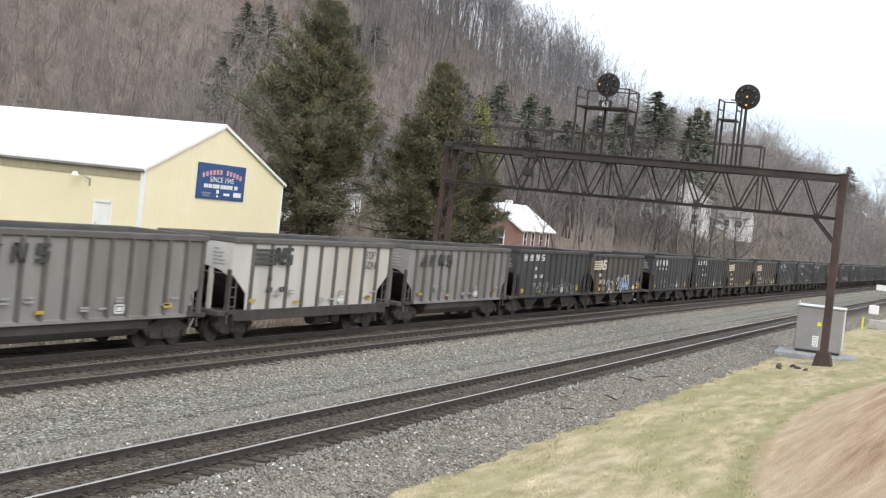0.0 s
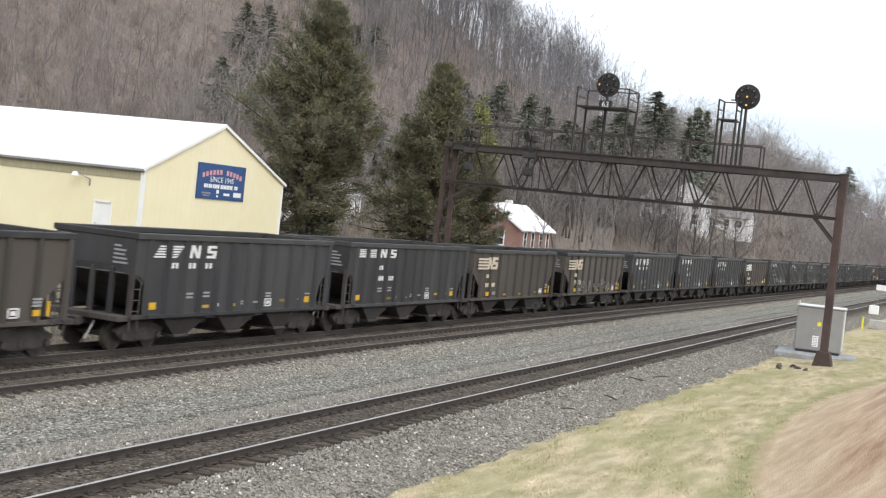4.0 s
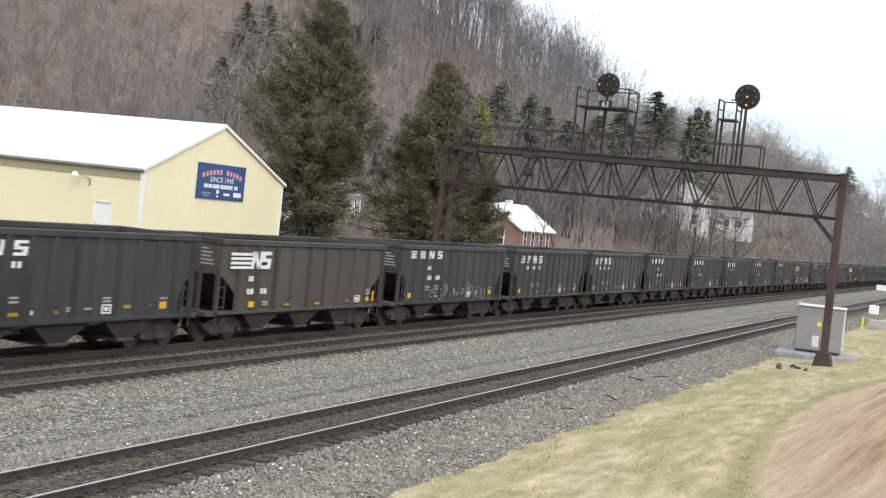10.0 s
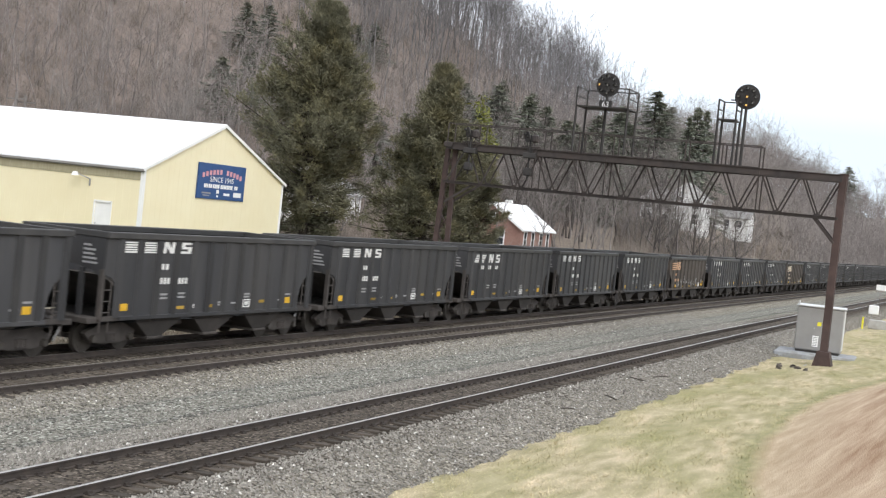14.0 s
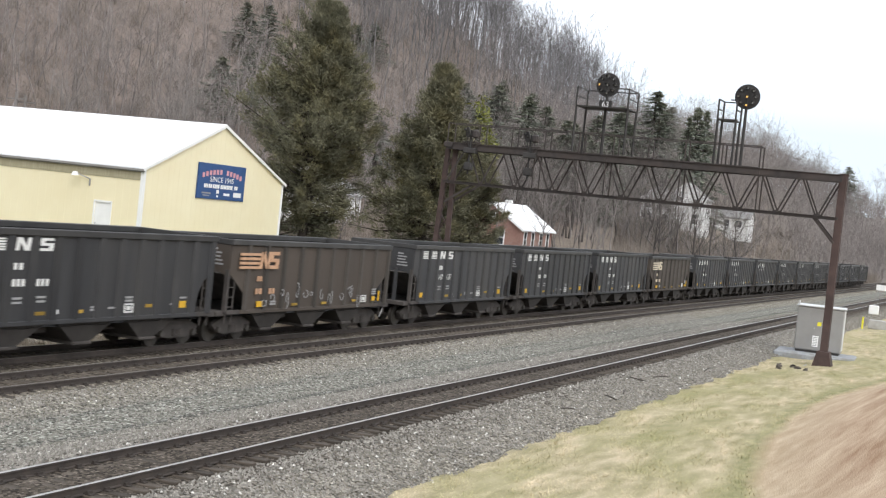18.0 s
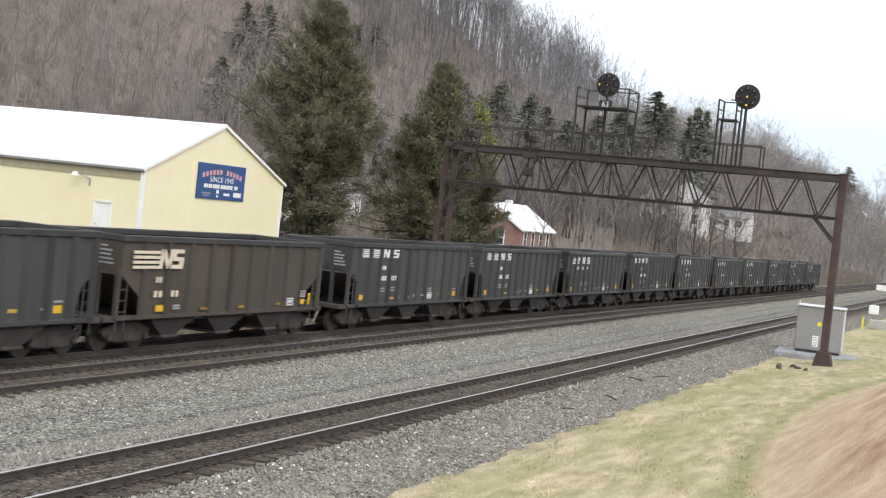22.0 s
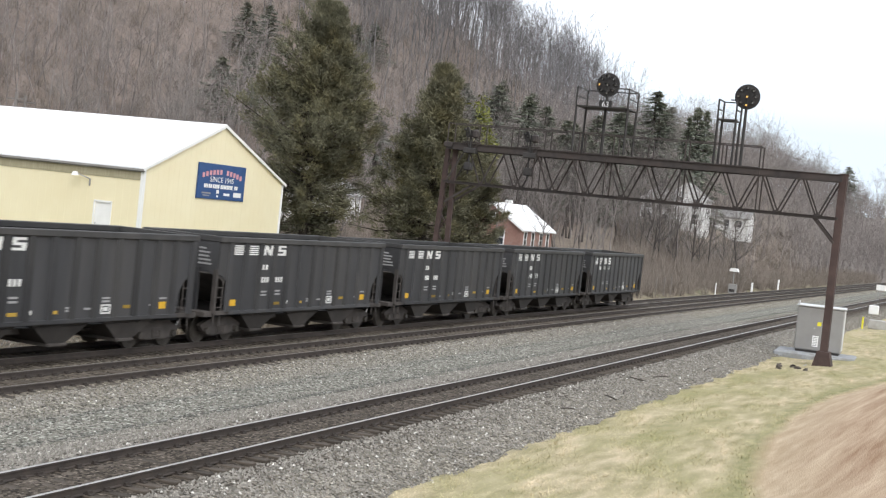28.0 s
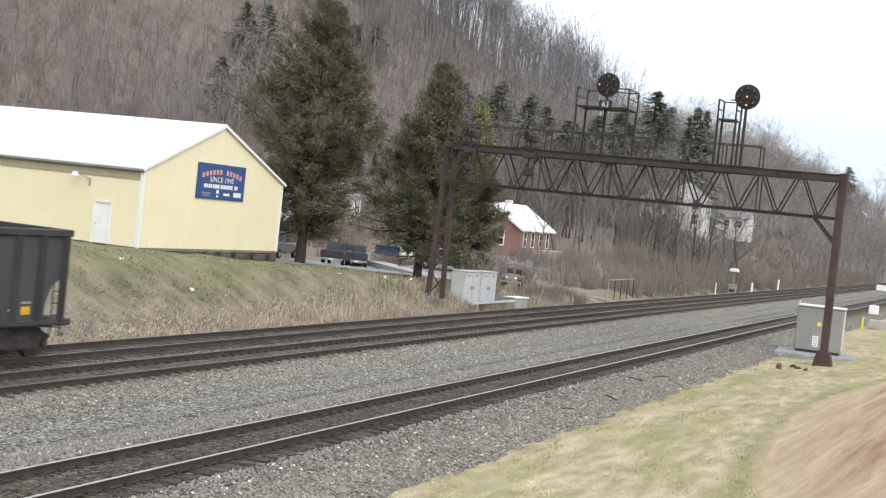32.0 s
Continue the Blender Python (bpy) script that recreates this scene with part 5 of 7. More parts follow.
far_templates = [bare_tree(rng.uniform(19, 26), 15, 5, spread=0.2, rad=0.0065, base=0.42, fine=1.5) for _ in range(9)]
mid_templates = [bare_tree(rng.uniform(9, 14), 14, 6, spread=0.32, rad=0.008, base=0.2, fine=1.2, rise=(12, 58)) for _ in range(9)]
a = np.concatenate([hillside_points(170, 165, 420, 88, 120), hillside_points(330, 225, 430, 118, 140), hillside_points(300, 165, 470, 138, 160), hillside_points(260, 420, 760, 85, 160), hillside_points(120, 760, 1500, 60, 165)])
scatter("ridge_woods", far_templates, a, np.where(a[:, 1] < 136, rng.uniform(0.55, 0.9, len(a)), rng.uniform(0.9, 1.3, len(a))), M_WOOD_PALE, "tall bare grey deciduous woods along the ridge", "woods")
a = np.concatenate([hillside_points(900, 60, 420, 68, 138), hillside_points(300, 85, 200, 62, 100), hillside_points(420, 190, 460, 116, 160)])
scatter("hillside_woods", mid_templates, a, rng.uniform(0.5, 1.0, len(a)), M_WOOD_BARE, "bare brownish saplings on the hillside", "woods")
a = np.concatenate([hillside_points(900, 150, 420, 44, 84), hillside_points(350, 420, 700, 44, 84), hillside_points(480, 230, 430, 33, 62)])
a = a[(a[:, 0] > 225) | (np.abs(a[:, 1] / a[:, 0] - 0.225) > 0.05) | (rng.uniform(0, 1, len(a)) < 0.3)]
scatter("valley_woods", mid_templates, a, rng.uniform(0.6, 1.15, len(a)), M_WOOD_BARE, "bare grey trees behind the tracks", "woods")
a = np.concatenate([hillside_points(330, 560, 1300, -60, 60), hillside_points(260, 380, 560, 31, 60)])
scatter("distant_woods", far_templates, a, np.concatenate([rng.uniform(0.8, 1.2, 330), rng.uniform(0.35, 0.6, 260)]), M_WOOD_BARE, "distant bare woods closing the valley", "woods")


def brush_template(h, n):
    ang, r = rng.uniform(0, 2 * math.pi, n), rng.uniform(0, 0.5, n)
    p = np.column_stack([np.cos(ang) * r, np.sin(ang) * r, np.zeros(n)])
    t = p + np.column_stack([np.cos(ang) * rng.uniform(0, 0.5, n), np.sin(ang) * rng.uniform(0, 0.5, n), rng.uniform(0.5, 1, n)]) * h
    q = p + (t - p) * rng.uniform(0.3, 0.8, n)[:, None]
    e = q + (t - p) * 0.3 + rng.normal(0, 0.15 * h, (n, 3))
    return join([spikes(p, t, 0.02), spikes(q, e, 0.012), spikes(q, q + rng.normal(0, 0.15 * h, (n, 3)), 0.01)])


a = np.column_stack([rng.uniform(165, 207, 36), np.zeros(36)])
a[:, 1] = a[:, 0] * rng.uniform(0.18, 0.275, 36)
scatter("valley_saplings", mid_templates, a, rng.uniform(0.5, 0.85, len(a)), M_WOOD_BARE, "bare saplings before the white houses", "saplings")
brush_templates = [brush_template(rng.uniform(2.0, 3.2), 26) for _ in range(6)]
a = np.concatenate([hillside_points(1500, 88, 330, 33.5, 47), hillside_points(260, 76, 100, 30.5, 33.5), hillside_points(1000, 100, 340, 30.2, 36)])
a = a[(a[:, 1] < 0.41 * a[:, 0]) | (a[:, 0] > 116)]
a = a[(a[:, 0] > 96) | (a[:, 0] < 80)]
a = a[(a[:, 0] > 113) | (a[:, 1] > 38.5) | (a[:, 0] < 80)]
scatter("brush", brush_templates, a, rng.uniform(0.5, 1.15, len(a)), M_BRUSH, "dry leafless brush along the tracks", "brush")
a = np.concatenate([hillside_points(210, 84, 95, 29.5, 31.4), hillside_points(70, 104, 110, 50.5, 53.5)])
scatter("low_brush", brush_templates, a, rng.uniform(0.3, 0.58, len(a)), M_BRUSH, "low brown brush beside the far track", "brush")
a = np.column_stack([rng.uniform(150, 207, 850), np.zeros(850)])
a[:, 1] = a[:, 0] * rng.uniform(0.19, 0.29, 850)
scatter("thicket", brush_templates, a, rng.uniform(0.8, 1.6, len(a)), M_BRUSH, "pale leafless thicket before the white houses", "thicket")
a = np.concatenate([hillside_points(2400, 60, 330, 62, 130), hillside_points(500, 70, 190, 62, 95), hillside_points(800, 190, 460, 110, 160), hillside_points(300, 90, 155, 58.5, 74)])
scatter("hillside_brush", brush_templates, a, rng.uniform(0.7, 1.3, len(a)), M_BRUSH, "brown undergrowth on the hillside", "undergrowth")


def cedar(h, outline, branches, clumps, needles, heavy=0.0):
    """Trunk and limbs, and a crown of needle tufts, of an old cedar; outline gives its half-width up its height, heavy how far it leans out to one side."""
    u = 0.1 + 0.89 * rng.uniform(0, 1, branches) ** 0.85
    ang = rng.uniform(0, 2 * math.pi, branches)
    lobe = 1 + 0.22 * np.sin(3 * ang + 9 * u) + 0.2 * np.sin(2 * ang - 17 * u + 1.3) + 0.12 * np.sin(31 * u)
    ln = np.interp(u, [p[0] for p in outline], [p[1] for p in outline]) * lobe * rng.uniform(0.55, 1.12, branches) * (1 + heavy * np.cos(ang - 1.98)) + 0.12
    lift = np.interp(u, [0.1, 0.35, 0.7, 1.0], [-0.12, 0.12, 0.5, 1.6]) + rng.normal(0, 0.12, branches)
    p0 = np.column_stack([0.25 * np.sin(5 * u), 0.2 * np.cos(4 * u), u * h])
    d = np.column_stack([np.cos(ang), np.sin(ang), lift])
    mid = p0 + d * ln[:, None] * 0.55
    p1 = mid + (d + np.array([0, 0, 0.22])) * ln[:, None] * 0.45
    p1[:, 2] = np.minimum(p1[:, 2], h * 1.0)
    tz = np.linspace(0, 0.97, 9)
    tp = np.column_stack([0.25 * np.sin(5 * tz) * (tz > 0), 0.2 * np.cos(4 * tz) - 0.2 * (tz == 0), tz * h])
    tr = h * 0.021 * (1.02 - tz)
    wood = join([tubes(tp[:-1], tp[1:], tr[:-1], tr[1:], 8), tubes(p0, mid, 0.013 * ln + 0.012, 0.008 * ln + 0.008, 4), tubes(mid, p1, 0.008 * ln + 0.008, 0.005, 3)])
    w = rng.uniform(0.22, 1.02, (branches, clumps)) ** 0.8
    keep = (rng.uniform(0, 1, (branches, clumps)) < np.interp(u, [0.1, 0.2, 0.36, 1], [0.28, 0.5, 1, 1])[:, None]).ravel()
    c = np.where(w[..., None] < 0.55, p0[:, None] + (mid - p0)[:, None] * (w / 0.55)[..., None], mid[:, None] + (p1 - mid)[:, None] * ((w - 0.55) / 0.45)[..., None])
    c = c + rng.normal(0, 1, c.shape) * np.array([0.15, 0.15, 0.1]) * ln[:, None, None] * (1.15 - w[..., None])
    c, out = c.reshape(-1, 3)[keep], np.repeat(d, clumps, 0)[keep]
    out = out / np.linalg.norm(out, axis=1)[:, None]
    size = rng.uniform(0.22, 0.5, len(c)) * np.interp(c[:, 2] / h, [0, 0.8, 1], [1, 0.9, 0.55])
    a = np.repeat(c, needles, 0) + rng.normal(0, 0.45, (len(c) * needles, 3)) * np.repeat(size, needles)[:, None]
    b = a + (np.repeat(out, needles, 0) * 0.7 + rng.normal(0, 0.62, a.shape) + np.array([0, 0, 0.2])) * np.repeat(size, needles)[:, None] * 0.52
    return wood, spikes(a, b, 0.092 * np.repeat(size, needles))


def evergreen(name, m, meshes, label, group):
    t = thing(name, m, label, "tree", group)
    part("trunk", meshes[0], None, t)
    part("crown", meshes[1], None, t)
    return t


def cedar_meshes(*args):
    w, c = cedar(*args)
    return fast_mesh("trunk", *w, M_TRUNK_DARK), fast_mesh("crown", *c, M_CEDAR)


cedar_a = cedar_meshes(17.0, ((0.08, 2.2), (0.2, 3.4), (0.42, 4.5), (0.55, 4.0), (0.75, 2.1), (0.9, 0.85), (1, 0.12)), 470, 14, 34, 0.26)
cedar_b = cedar_meshes(13.9, ((0.1, 2.2), (0.3, 3.6), (0.5, 2.8), (0.72, 1.5), (0.9, 0.6), (1, 0.1)), 400, 13, 34, 0.06)
for m_, (x, y) in ((cedar_a, (73.97, 42.68)), (cedar_b, (77.1, 35.6))):
    evergreen("cedar_tree", pose(x, y, float(ground_height(x, y)) - 0.05, 1.6, 0.7), m_, "tall dark olive-green cedar on the embankment", "cedars")
side = cedar_meshes(11.5, ((0.08, 2.2), (0.3, 2.7), (0.6, 1.9), (0.85, 0.9), (1, 0.2)), 240, 9, 36)
for x, y, k in ((83.5, 34.6, 0.8),):
    evergreen("cedar_tree", pose(x, y, float(ground_height(x, y)) - 0.05, 0, 0, 40 * x) @ Matrix.Diagonal((k, k, k, 1)), side, "dark green cedar standing among taller cedars", "cedars")


def spruce(h, r, whorls=27, arms=8, sprays=15):
    """A pointed spruce: whorls of drooping arms that shorten to the tip."""
    u = np.repeat(np.linspace(0.05, 0.985, whorls), arms) + rng.normal(0, 0.008, whorls * arms)
    ang = rng.uniform(0, 2 * math.pi, len(u))
    ln = r * (1.02 - u) ** 0.8 * rng.uniform(0.45, 1.25, len(u)) + 0.06
    p0 = np.column_stack([0 * u, 0 * u, u * h])
    p1 = p0 + np.column_stack([np.cos(ang) * ln, np.sin(ang) * ln, -0.32 * ln + 0.12 * rng.normal(size=len(u))])
    wood = join([tubes(np.array([[0, 0, 0.0]]), np.array([[0, 0, h]]), np.array([h * 0.016]), np.array([0.02]), 7), tubes(p0, p1, 0.012, 0.005, 3)])
    w = rng.uniform(0.15, 1.0, (len(u), sprays))
    c = (p0[:, None] + (p1 - p0)[:, None] * w[..., None]).reshape(-1, 3)
    a = np.repeat(ang, sprays) + rng.normal(0, 0.8, len(c))
    sz = 0.26 * rng.uniform(0.6, 1.3, len(c)) * (0.55 + 0.45 * np.repeat(ln / r, sprays))
    tip = c + np.column_stack([np.cos(a) * sz, np.sin(a) * sz, rng.normal(-0.18, 0.3, len(c)) * sz]) * 1.6
    top = np.array([[0, 0, h * 0.985]]) + rng.normal(0, 0.03, (12, 3))
    return wood, join([spikes(c, tip, sz * 0.45), spikes(c, c + rng.normal(0, 0.6, c.shape) * sz[:, None], sz * 0.4), spikes(top - np.array([0, 0, 0.5]), top + np.array([0, 0, 0.35]), 0.08)])


def spruce_meshes():
    w, c = spruce(12.0, 2.5)
    return fast_mesh("trunk", *w, M_BARK_DARK), fast_mesh("crown", *c, M_SPRUCE)


spruces = [spruce_meshes() for _ in range(4)]
SPRUCES = [(141.3, 91.8, 8.1, 1.7), (152.7, 95.3, 6.9, 1.4), (130.1, 88.3, 7.6, 1.5), (162.1, 106.6, 8.1, 1.7), (167.5, 106.1, 8.3, 1.7), (196.2, 106.4, 7.1, 1.4), (206.7, 108.8, 7.4, 1.5), (151.9, 78.0, 9.1, 1.8), (209.0, 90.7, 8.2, 1.7), (255.8, 102.8, 7.6, 1.6),
           (235.2, 95.9, 8.1, 1.7), (223.2, 83.6, 11.6, 2.4), (201.6, 69.1, 13.5, 2.8), (227.8, 72.3, 12.6, 2.6), (237.0, 70.9, 12.9, 2.7), (250.6, 68.2, 16.7, 3.4), (269.8, 69.8, 11.6, 2.4), (223.7, 54.5, 18.2, 1.9), (224.4, 53.3, 20.2, 2.2), (224.9, 51.9, 20.0, 1.9),
           (165.9, 80.9, 7.9, 1.6), (220.0, 91.8, 7.6, 1.5), (215.0, 70.0, 11.0, 2.4), (243.5, 72.5, 13.0, 2.6), (208.0, 66.5, 11.5, 2.5), (221.0, 67.5, 12.0, 2.6), (232.0, 67.5, 12.5, 2.6), (246.0, 65.5, 12.5, 2.8), (262.0, 68.5, 12.0, 2.5)]
# broad evergreens behind the bridge: place, and the height of the tip
for x, k, top in ((190, 0.405, 26.0), (184, 0.377, 24.0), (206, 0.362, 24.5), (196, 0.436, 26.5), (212, 0.335, 22.5), (200, 0.305, 20.0), (188, 0.352, 18.0), (205, 0.318, 18.5), (176, 0.42, 21.0)):
    SPRUCES.append((x, x * k, max(6.0, top - float(ground_height(x, x * k))), 2.3))
evergreen("pine_tree", pose(462.6, 56.0, float(ground_height(462.6, 56.0)) - 0.2) @ Matrix.Diagonal((3.0, 3.0, 1.35, 1)), spruces[1], "dark hazy evergreen in the distant woods", "distant evergreens")
for i, (x, y, hh, rr) in enumerate(SPRUCES):
    evergreen("spruce_tree", pose(x, y, float(ground_height(x, y)) - 0.2, 0, 0, 67 * i) @ Matrix.Diagonal((1.08 * rr, 1.08 * rr, hh / 12, 1)), spruces[i % 4], "dark green spruce on the wooded slope", "hillside spruces")

# yellow-green creeper on one cedar
n_ = 380
hh = rng.uniform(0, 1, n_)
c_ = np.column_stack([78.5 + 0.35 * rng.normal(size=n_) + 0.6 * hh, 32.9 - 0.9 * hh ** 2 + 0.25 * rng.normal(size=n_), 12.8 - 3.2 * hh + 0.25 * rng.normal(size=n_)])
t_ = c_ + rng.normal(0, 0.16, (n_, 3))
vine = new("creeper", fast_mesh("creeper", *spikes(c_, t_, 0.06), M_VINE))
tagged(vine, "yellow-green creeper hanging on a cedar", "creeper", kind="stuff")

# pale bare trees standing singly behind the buildings
singles = []
for k in range(4):
    v, f = bare_tree(11, 26, 10, spread=0.34, rad=0.012, base=0.15, fine=0.8)
    singles.append(fast_mesh("trunk_and_limbs", v, f, M_BARK))
for i, (x, y, k) in enumerate([(74.0, 60.0, 0.85), (78.0, 58.5, 0.75), (71.5, 61.5, 0.8), (84.0, 59.0, 0.9), (118.0, 47.0, 0.9), (126.0, 44.5, 0.8), (110.0, 52.0, 0.8), (152.0, 48.0, 1.0), (164.0, 46.0, 1.1), (140.0, 43.0, 0.7), (180.0, 45.0, 1.2), (105.0, 44.0, 0.7), (92.0, 66.0, 1.0), (97.0, 68.0, 1.1), (88.5, 64.0, 0.9)]):
    t = thing("bare_tree", pose(x, y, float(ground_height(x, y)) - 0.1, 0, 0, 51 * i) @ Matrix.Diagonal((k, k, k, 1)), "pale grey leafless tree with upswept limbs", "tree", "bare trees")
    part("wood", singles[i % 4], None, t)

# darker trees before the hillside houses and behind the brick one
DARK_SPOTS = [(rng.uniform(158, 192), rng.uniform(0.31, 0.405), rng.uniform(0.95, 1.35)) for _ in range(24)] + [(rng.uniform(158, 198), rng.uniform(0.175, 0.285), rng.uniform(0.75, 1.15)) for _ in range(16)] + [(rng.uniform(96, 112), rng.uniform(0.54, 0.61), rng.uniform(0.5, 0.8)) for _ in range(10)]
dark = []
for k in range(3):
    v, f = bare_tree(11, 22, 8, spread=0.3, rad=0.013, base=0.25, fine=0.7)
    dark.append(fast_mesh("trunk_and_limbs", v, f, M_BARK_DARK))
for i, (x, y, k) in enumerate([(159.5, 54.7, 1.06), (184.0, 61.3, 1.21), (161.2, 51.8, 1.14), (174.6, 54.7, 1.02), (184.0, 55.6, 1.0), (173.0, 50.8, 1.18), (174.9, 49.9, 1.21), (186.0, 51.4, 1.38), (171.1, 45.9, 1.24), (186.2, 47.4, 1.08), (164.8, 35.7, 1.0), (176.0, 36.0, 0.9)] + [(x, x * k, h) for x, k, h in DARK_SPOTS]):
    t = thing("bare_tree", pose(x, y, float(ground_height(x, y)) - 0.2, 0, 0, 77 * i) @ Matrix.Diagonal((k, k, k, 1)), "dark leafless tree before the hillside houses", "tree", "dark bare trees")
    part("wood", dark[i % 3], None, t)

# reeds at the foot of the embankment, and rough grass
def sheet_height(x, y):
    """The height of the ground sheet itself between its grid points."""
    i, j = np.clip(np.searchsorted(gx, x) - 1, 0, len(gx) - 2), np.clip(np.searchsorted(gy, y) - 1, 0, len(gy) - 2)
    u, v = (x - gx[i]) / (gx[i + 1] - gx[i]), (y - gy[j]) / (gy[j + 1] - gy[j])
    z = [[ground_height(gx[i + a], gy[j + b]) for b in (0, 1)] for a in (0, 1)]
    return np.where(u > v, z[0][0] + u * (z[1][0] - z[0][0]) + v * (z[1][1] - z[1][0]), z[0][0] + v * (z[0][1] - z[0][0]) + u * (z[1][1] - z[0][1]))


n = 22000
p = np.column_stack([rng.uniform(22, 90, n), 29.0 + np.abs(rng.normal(0, 1.2, n)), np.zeros(n)])
p[:, 2] = sheet_height(p[:, 0], p[:, 1]) - 0.05
h = rng.uniform(0.3, 1.1, n) * np.clip(1.3 - 0.2 * (p[:, 1] - 29), 0.3, 1) * (0.7 + 0.5 * ripple(p[:, 0], p[:, 1], 0.9, 2)) * (0.35 + 0.7 * smooth(38, 58, p[:, 0]))
e = p + np.column_stack([rng.normal(0, 0.16, n), rng.normal(0, 0.16, n), h])
tagged(new("reeds", fast_mesh("reeds", *join([spikes(p, e, 0.018), spikes(p + (e - p) * 0.6, e + rng.normal(0, 0.1, e.shape), 0.02)]), M_REED)), "dry tan reeds and weeds at the embankment foot", "reeds", kind="stuff")
n = 230000
p = np.column_stack([16 + 92 * rng.uniform(0, 1, n) ** 1.7, np.where(rng.uniform(0, 1, n) < 0.06, 11.3 - np.abs(rng.normal(0, 0.3, n)) + 0.25 * rng.normal(size=n), 11.3 - 10.5 * rng.uniform(0, 1, n)), np.zeros(n)])
p = p[(p[:, 1] > 0.07 * p[:, 0]) & (p[:, 1] > 6.25 - 0.0055 * (p[:, 0] - 45.5) ** 2 + 0.25 * rng.normal(size=len(p))) & (np.hypot(p[:, 0] - 74.4, p[:, 1] - 9.6) > 2.9)]
n = len(p)
p[:, 2] = sheet_height(p[:, 0], p[:, 1]) - 0.015
tall = rng.uniform(0.035, 0.11, n) * (0.75 + 0.45 * ripple(p[:, 0] * 0.4, p[:, 1], 1.9, 3))
e = p + np.column_stack([rng.normal(0, 0.08, n), rng.normal(0, 0.08, n), 0.8 * tall])
tagged(new("grass", fast_mesh("grass", *spikes(p, e, 0.011, True), M_BLADES)), "short pale spring grass", "grass", kind="stuff")
n = 60000
p = np.column_stack([rng.uniform(30, 92, n), rng.uniform(29.5, 39.5, n), np.zeros(n)])
p = p[(p[:, 1] < 36.9) | (p[:, 0] > 67)]
p = p[(p[:, 0] > 66) | (rng.uniform(0, 1, len(p)) < 0.45)]
p = p[ripple(p[:, 0], p[:, 1], 0.8, 5) + 0.6 * rng.normal(size=len(p)) > -0.2]
n = len(p)
p[:, 2] = sheet_height(p[:, 0], p[:, 1]) - 0.02
e = p + np.column_stack([rng.normal(0, 0.13, n), rng.normal(0, 0.13, n), rng.uniform(0.05, 0.24, n) * (0.7 + 0.4 * ripple(p[:, 0], p[:, 1], 1.3, 1))])
tagged(new("embankment_grass", fast_mesh("embankment_grass", *spikes(p, e, 0.022, True), M_BLADES)), "rough mixed dry and green grass on the embankment", "grass", kind="stuff")

# sticks on the ballast shoulder, clods by the bridge post, litter on the embankment
for x, y, a, ln in ((45.3, 12.3, 70, 0.45), (51.0, 12.5, 35, 0.6), (43.1, 12.2, 110, 0.4), (38.7, 12.3, 20, 0.35), (57.5, 12.0, 60, 0.5), (48.6, 12.9, 150, 0.4)):
    s_ = new("stick", Geo().rod((-ln, 0, 0.0), (0.1 * ln, 0.03, 0.05), 0.025, 0.02, 6).rod((0.1 * ln, 0.03, 0.05), (ln, 0, 0.03), 0.02, 0.012, 6).mesh("stick", M_TRUNK_DARK))
    s_.matrix_world = pose(x, y, float(bed_height(x, y)) + 0.02, 0, 0, a - 60)
    tagged(s_, "dark broken stick lying on ballast", "stick", "sticks")
for k in range(9):
    x, y = 65.6 + random.uniform(-1.2, 1.0), 9.3 + random.uniform(-0.9, 1.2)
    r_ = random.uniform(0.07, 0.16)
    s_ = new("dirt_clod", Geo().rod((0, 0, -0.05), (0.02, 0, r_ * 0.5), r_ * 1.2, r_ * 0.9, 7).rod((0.02, 0, r_ * 0.5), (0, 0.02, r_ * 0.85), r_ * 0.9, r_ * 0.35, 7).mesh("dirt_clod", M_TIMBER))
    s_.matrix_world = pose(x, y, float(sheet_height(np.array([x]), np.array([y]))[0]), 0, 0, 40 * k)
    tagged(s_, "dark clod of dirt in the grass", "clod", "dirt clods")
for x, y in ((45.5, 35.0), (66.0, 32.5), (70.5, 33.0), (48.0, 33.0), (62.0, 33.2)):
    s_ = new("litter", Geo().slab([(-0.12, -0.08), (0.1, -0.1), (0.13, 0.06), (-0.05, 0.11)], "z", 0, 0.03).slab([(-0.1, 0.0), (0.06, -0.02), (0.02, 0.13)], "y", -0.05, -0.03).mesh("litter", M_WHITE))
    s_.matrix_world = pose(x, y, float(sheet_height(np.array([x]), np.array([y]))[0]) + 0.03, 35, 0, 60 * x)
    tagged(s_, "scrap of white litter on the embankment", "litter", "litter scraps")
# loose stones on the ballast
n = 120000
p = np.column_stack([18 + 75 * rng.uniform(0, 1, n) ** 1.5, 11.2 - 0.5 * (rng.uniform(0, 1, n) < 0.03) * np.abs(rng.normal(0, 1, n)) + 10.4 * rng.uniform(0, 1, n), np.zeros(n)])
p[:, 2] = bed_height(p[:, 0], p[:, 1])
ok = np.ones(n, bool)
for yt in TRACKS.values():
    ok &= np.abs(p[:, 1] - yt) > 1.25
ok &= (np.abs(p[:, 1] - 19.2) > 1.0 + 0.15 * ripple(p[:, 0], p[:, 1], 0.7)) | (rng.uniform(0, 1, n) < 0.22)
p = p[ok]
n = len(p)
corner = np.array([(1, 0, 0), (0, 1, 0), (-1, 0, 0), (0, -1, 0), (0, 0, 1)], float)
tri = np.array([(0, 1, 4), (1, 2, 4), (2, 3, 4), (3, 0, 4)])
white = rng.uniform(0, 1, n) < 0.012
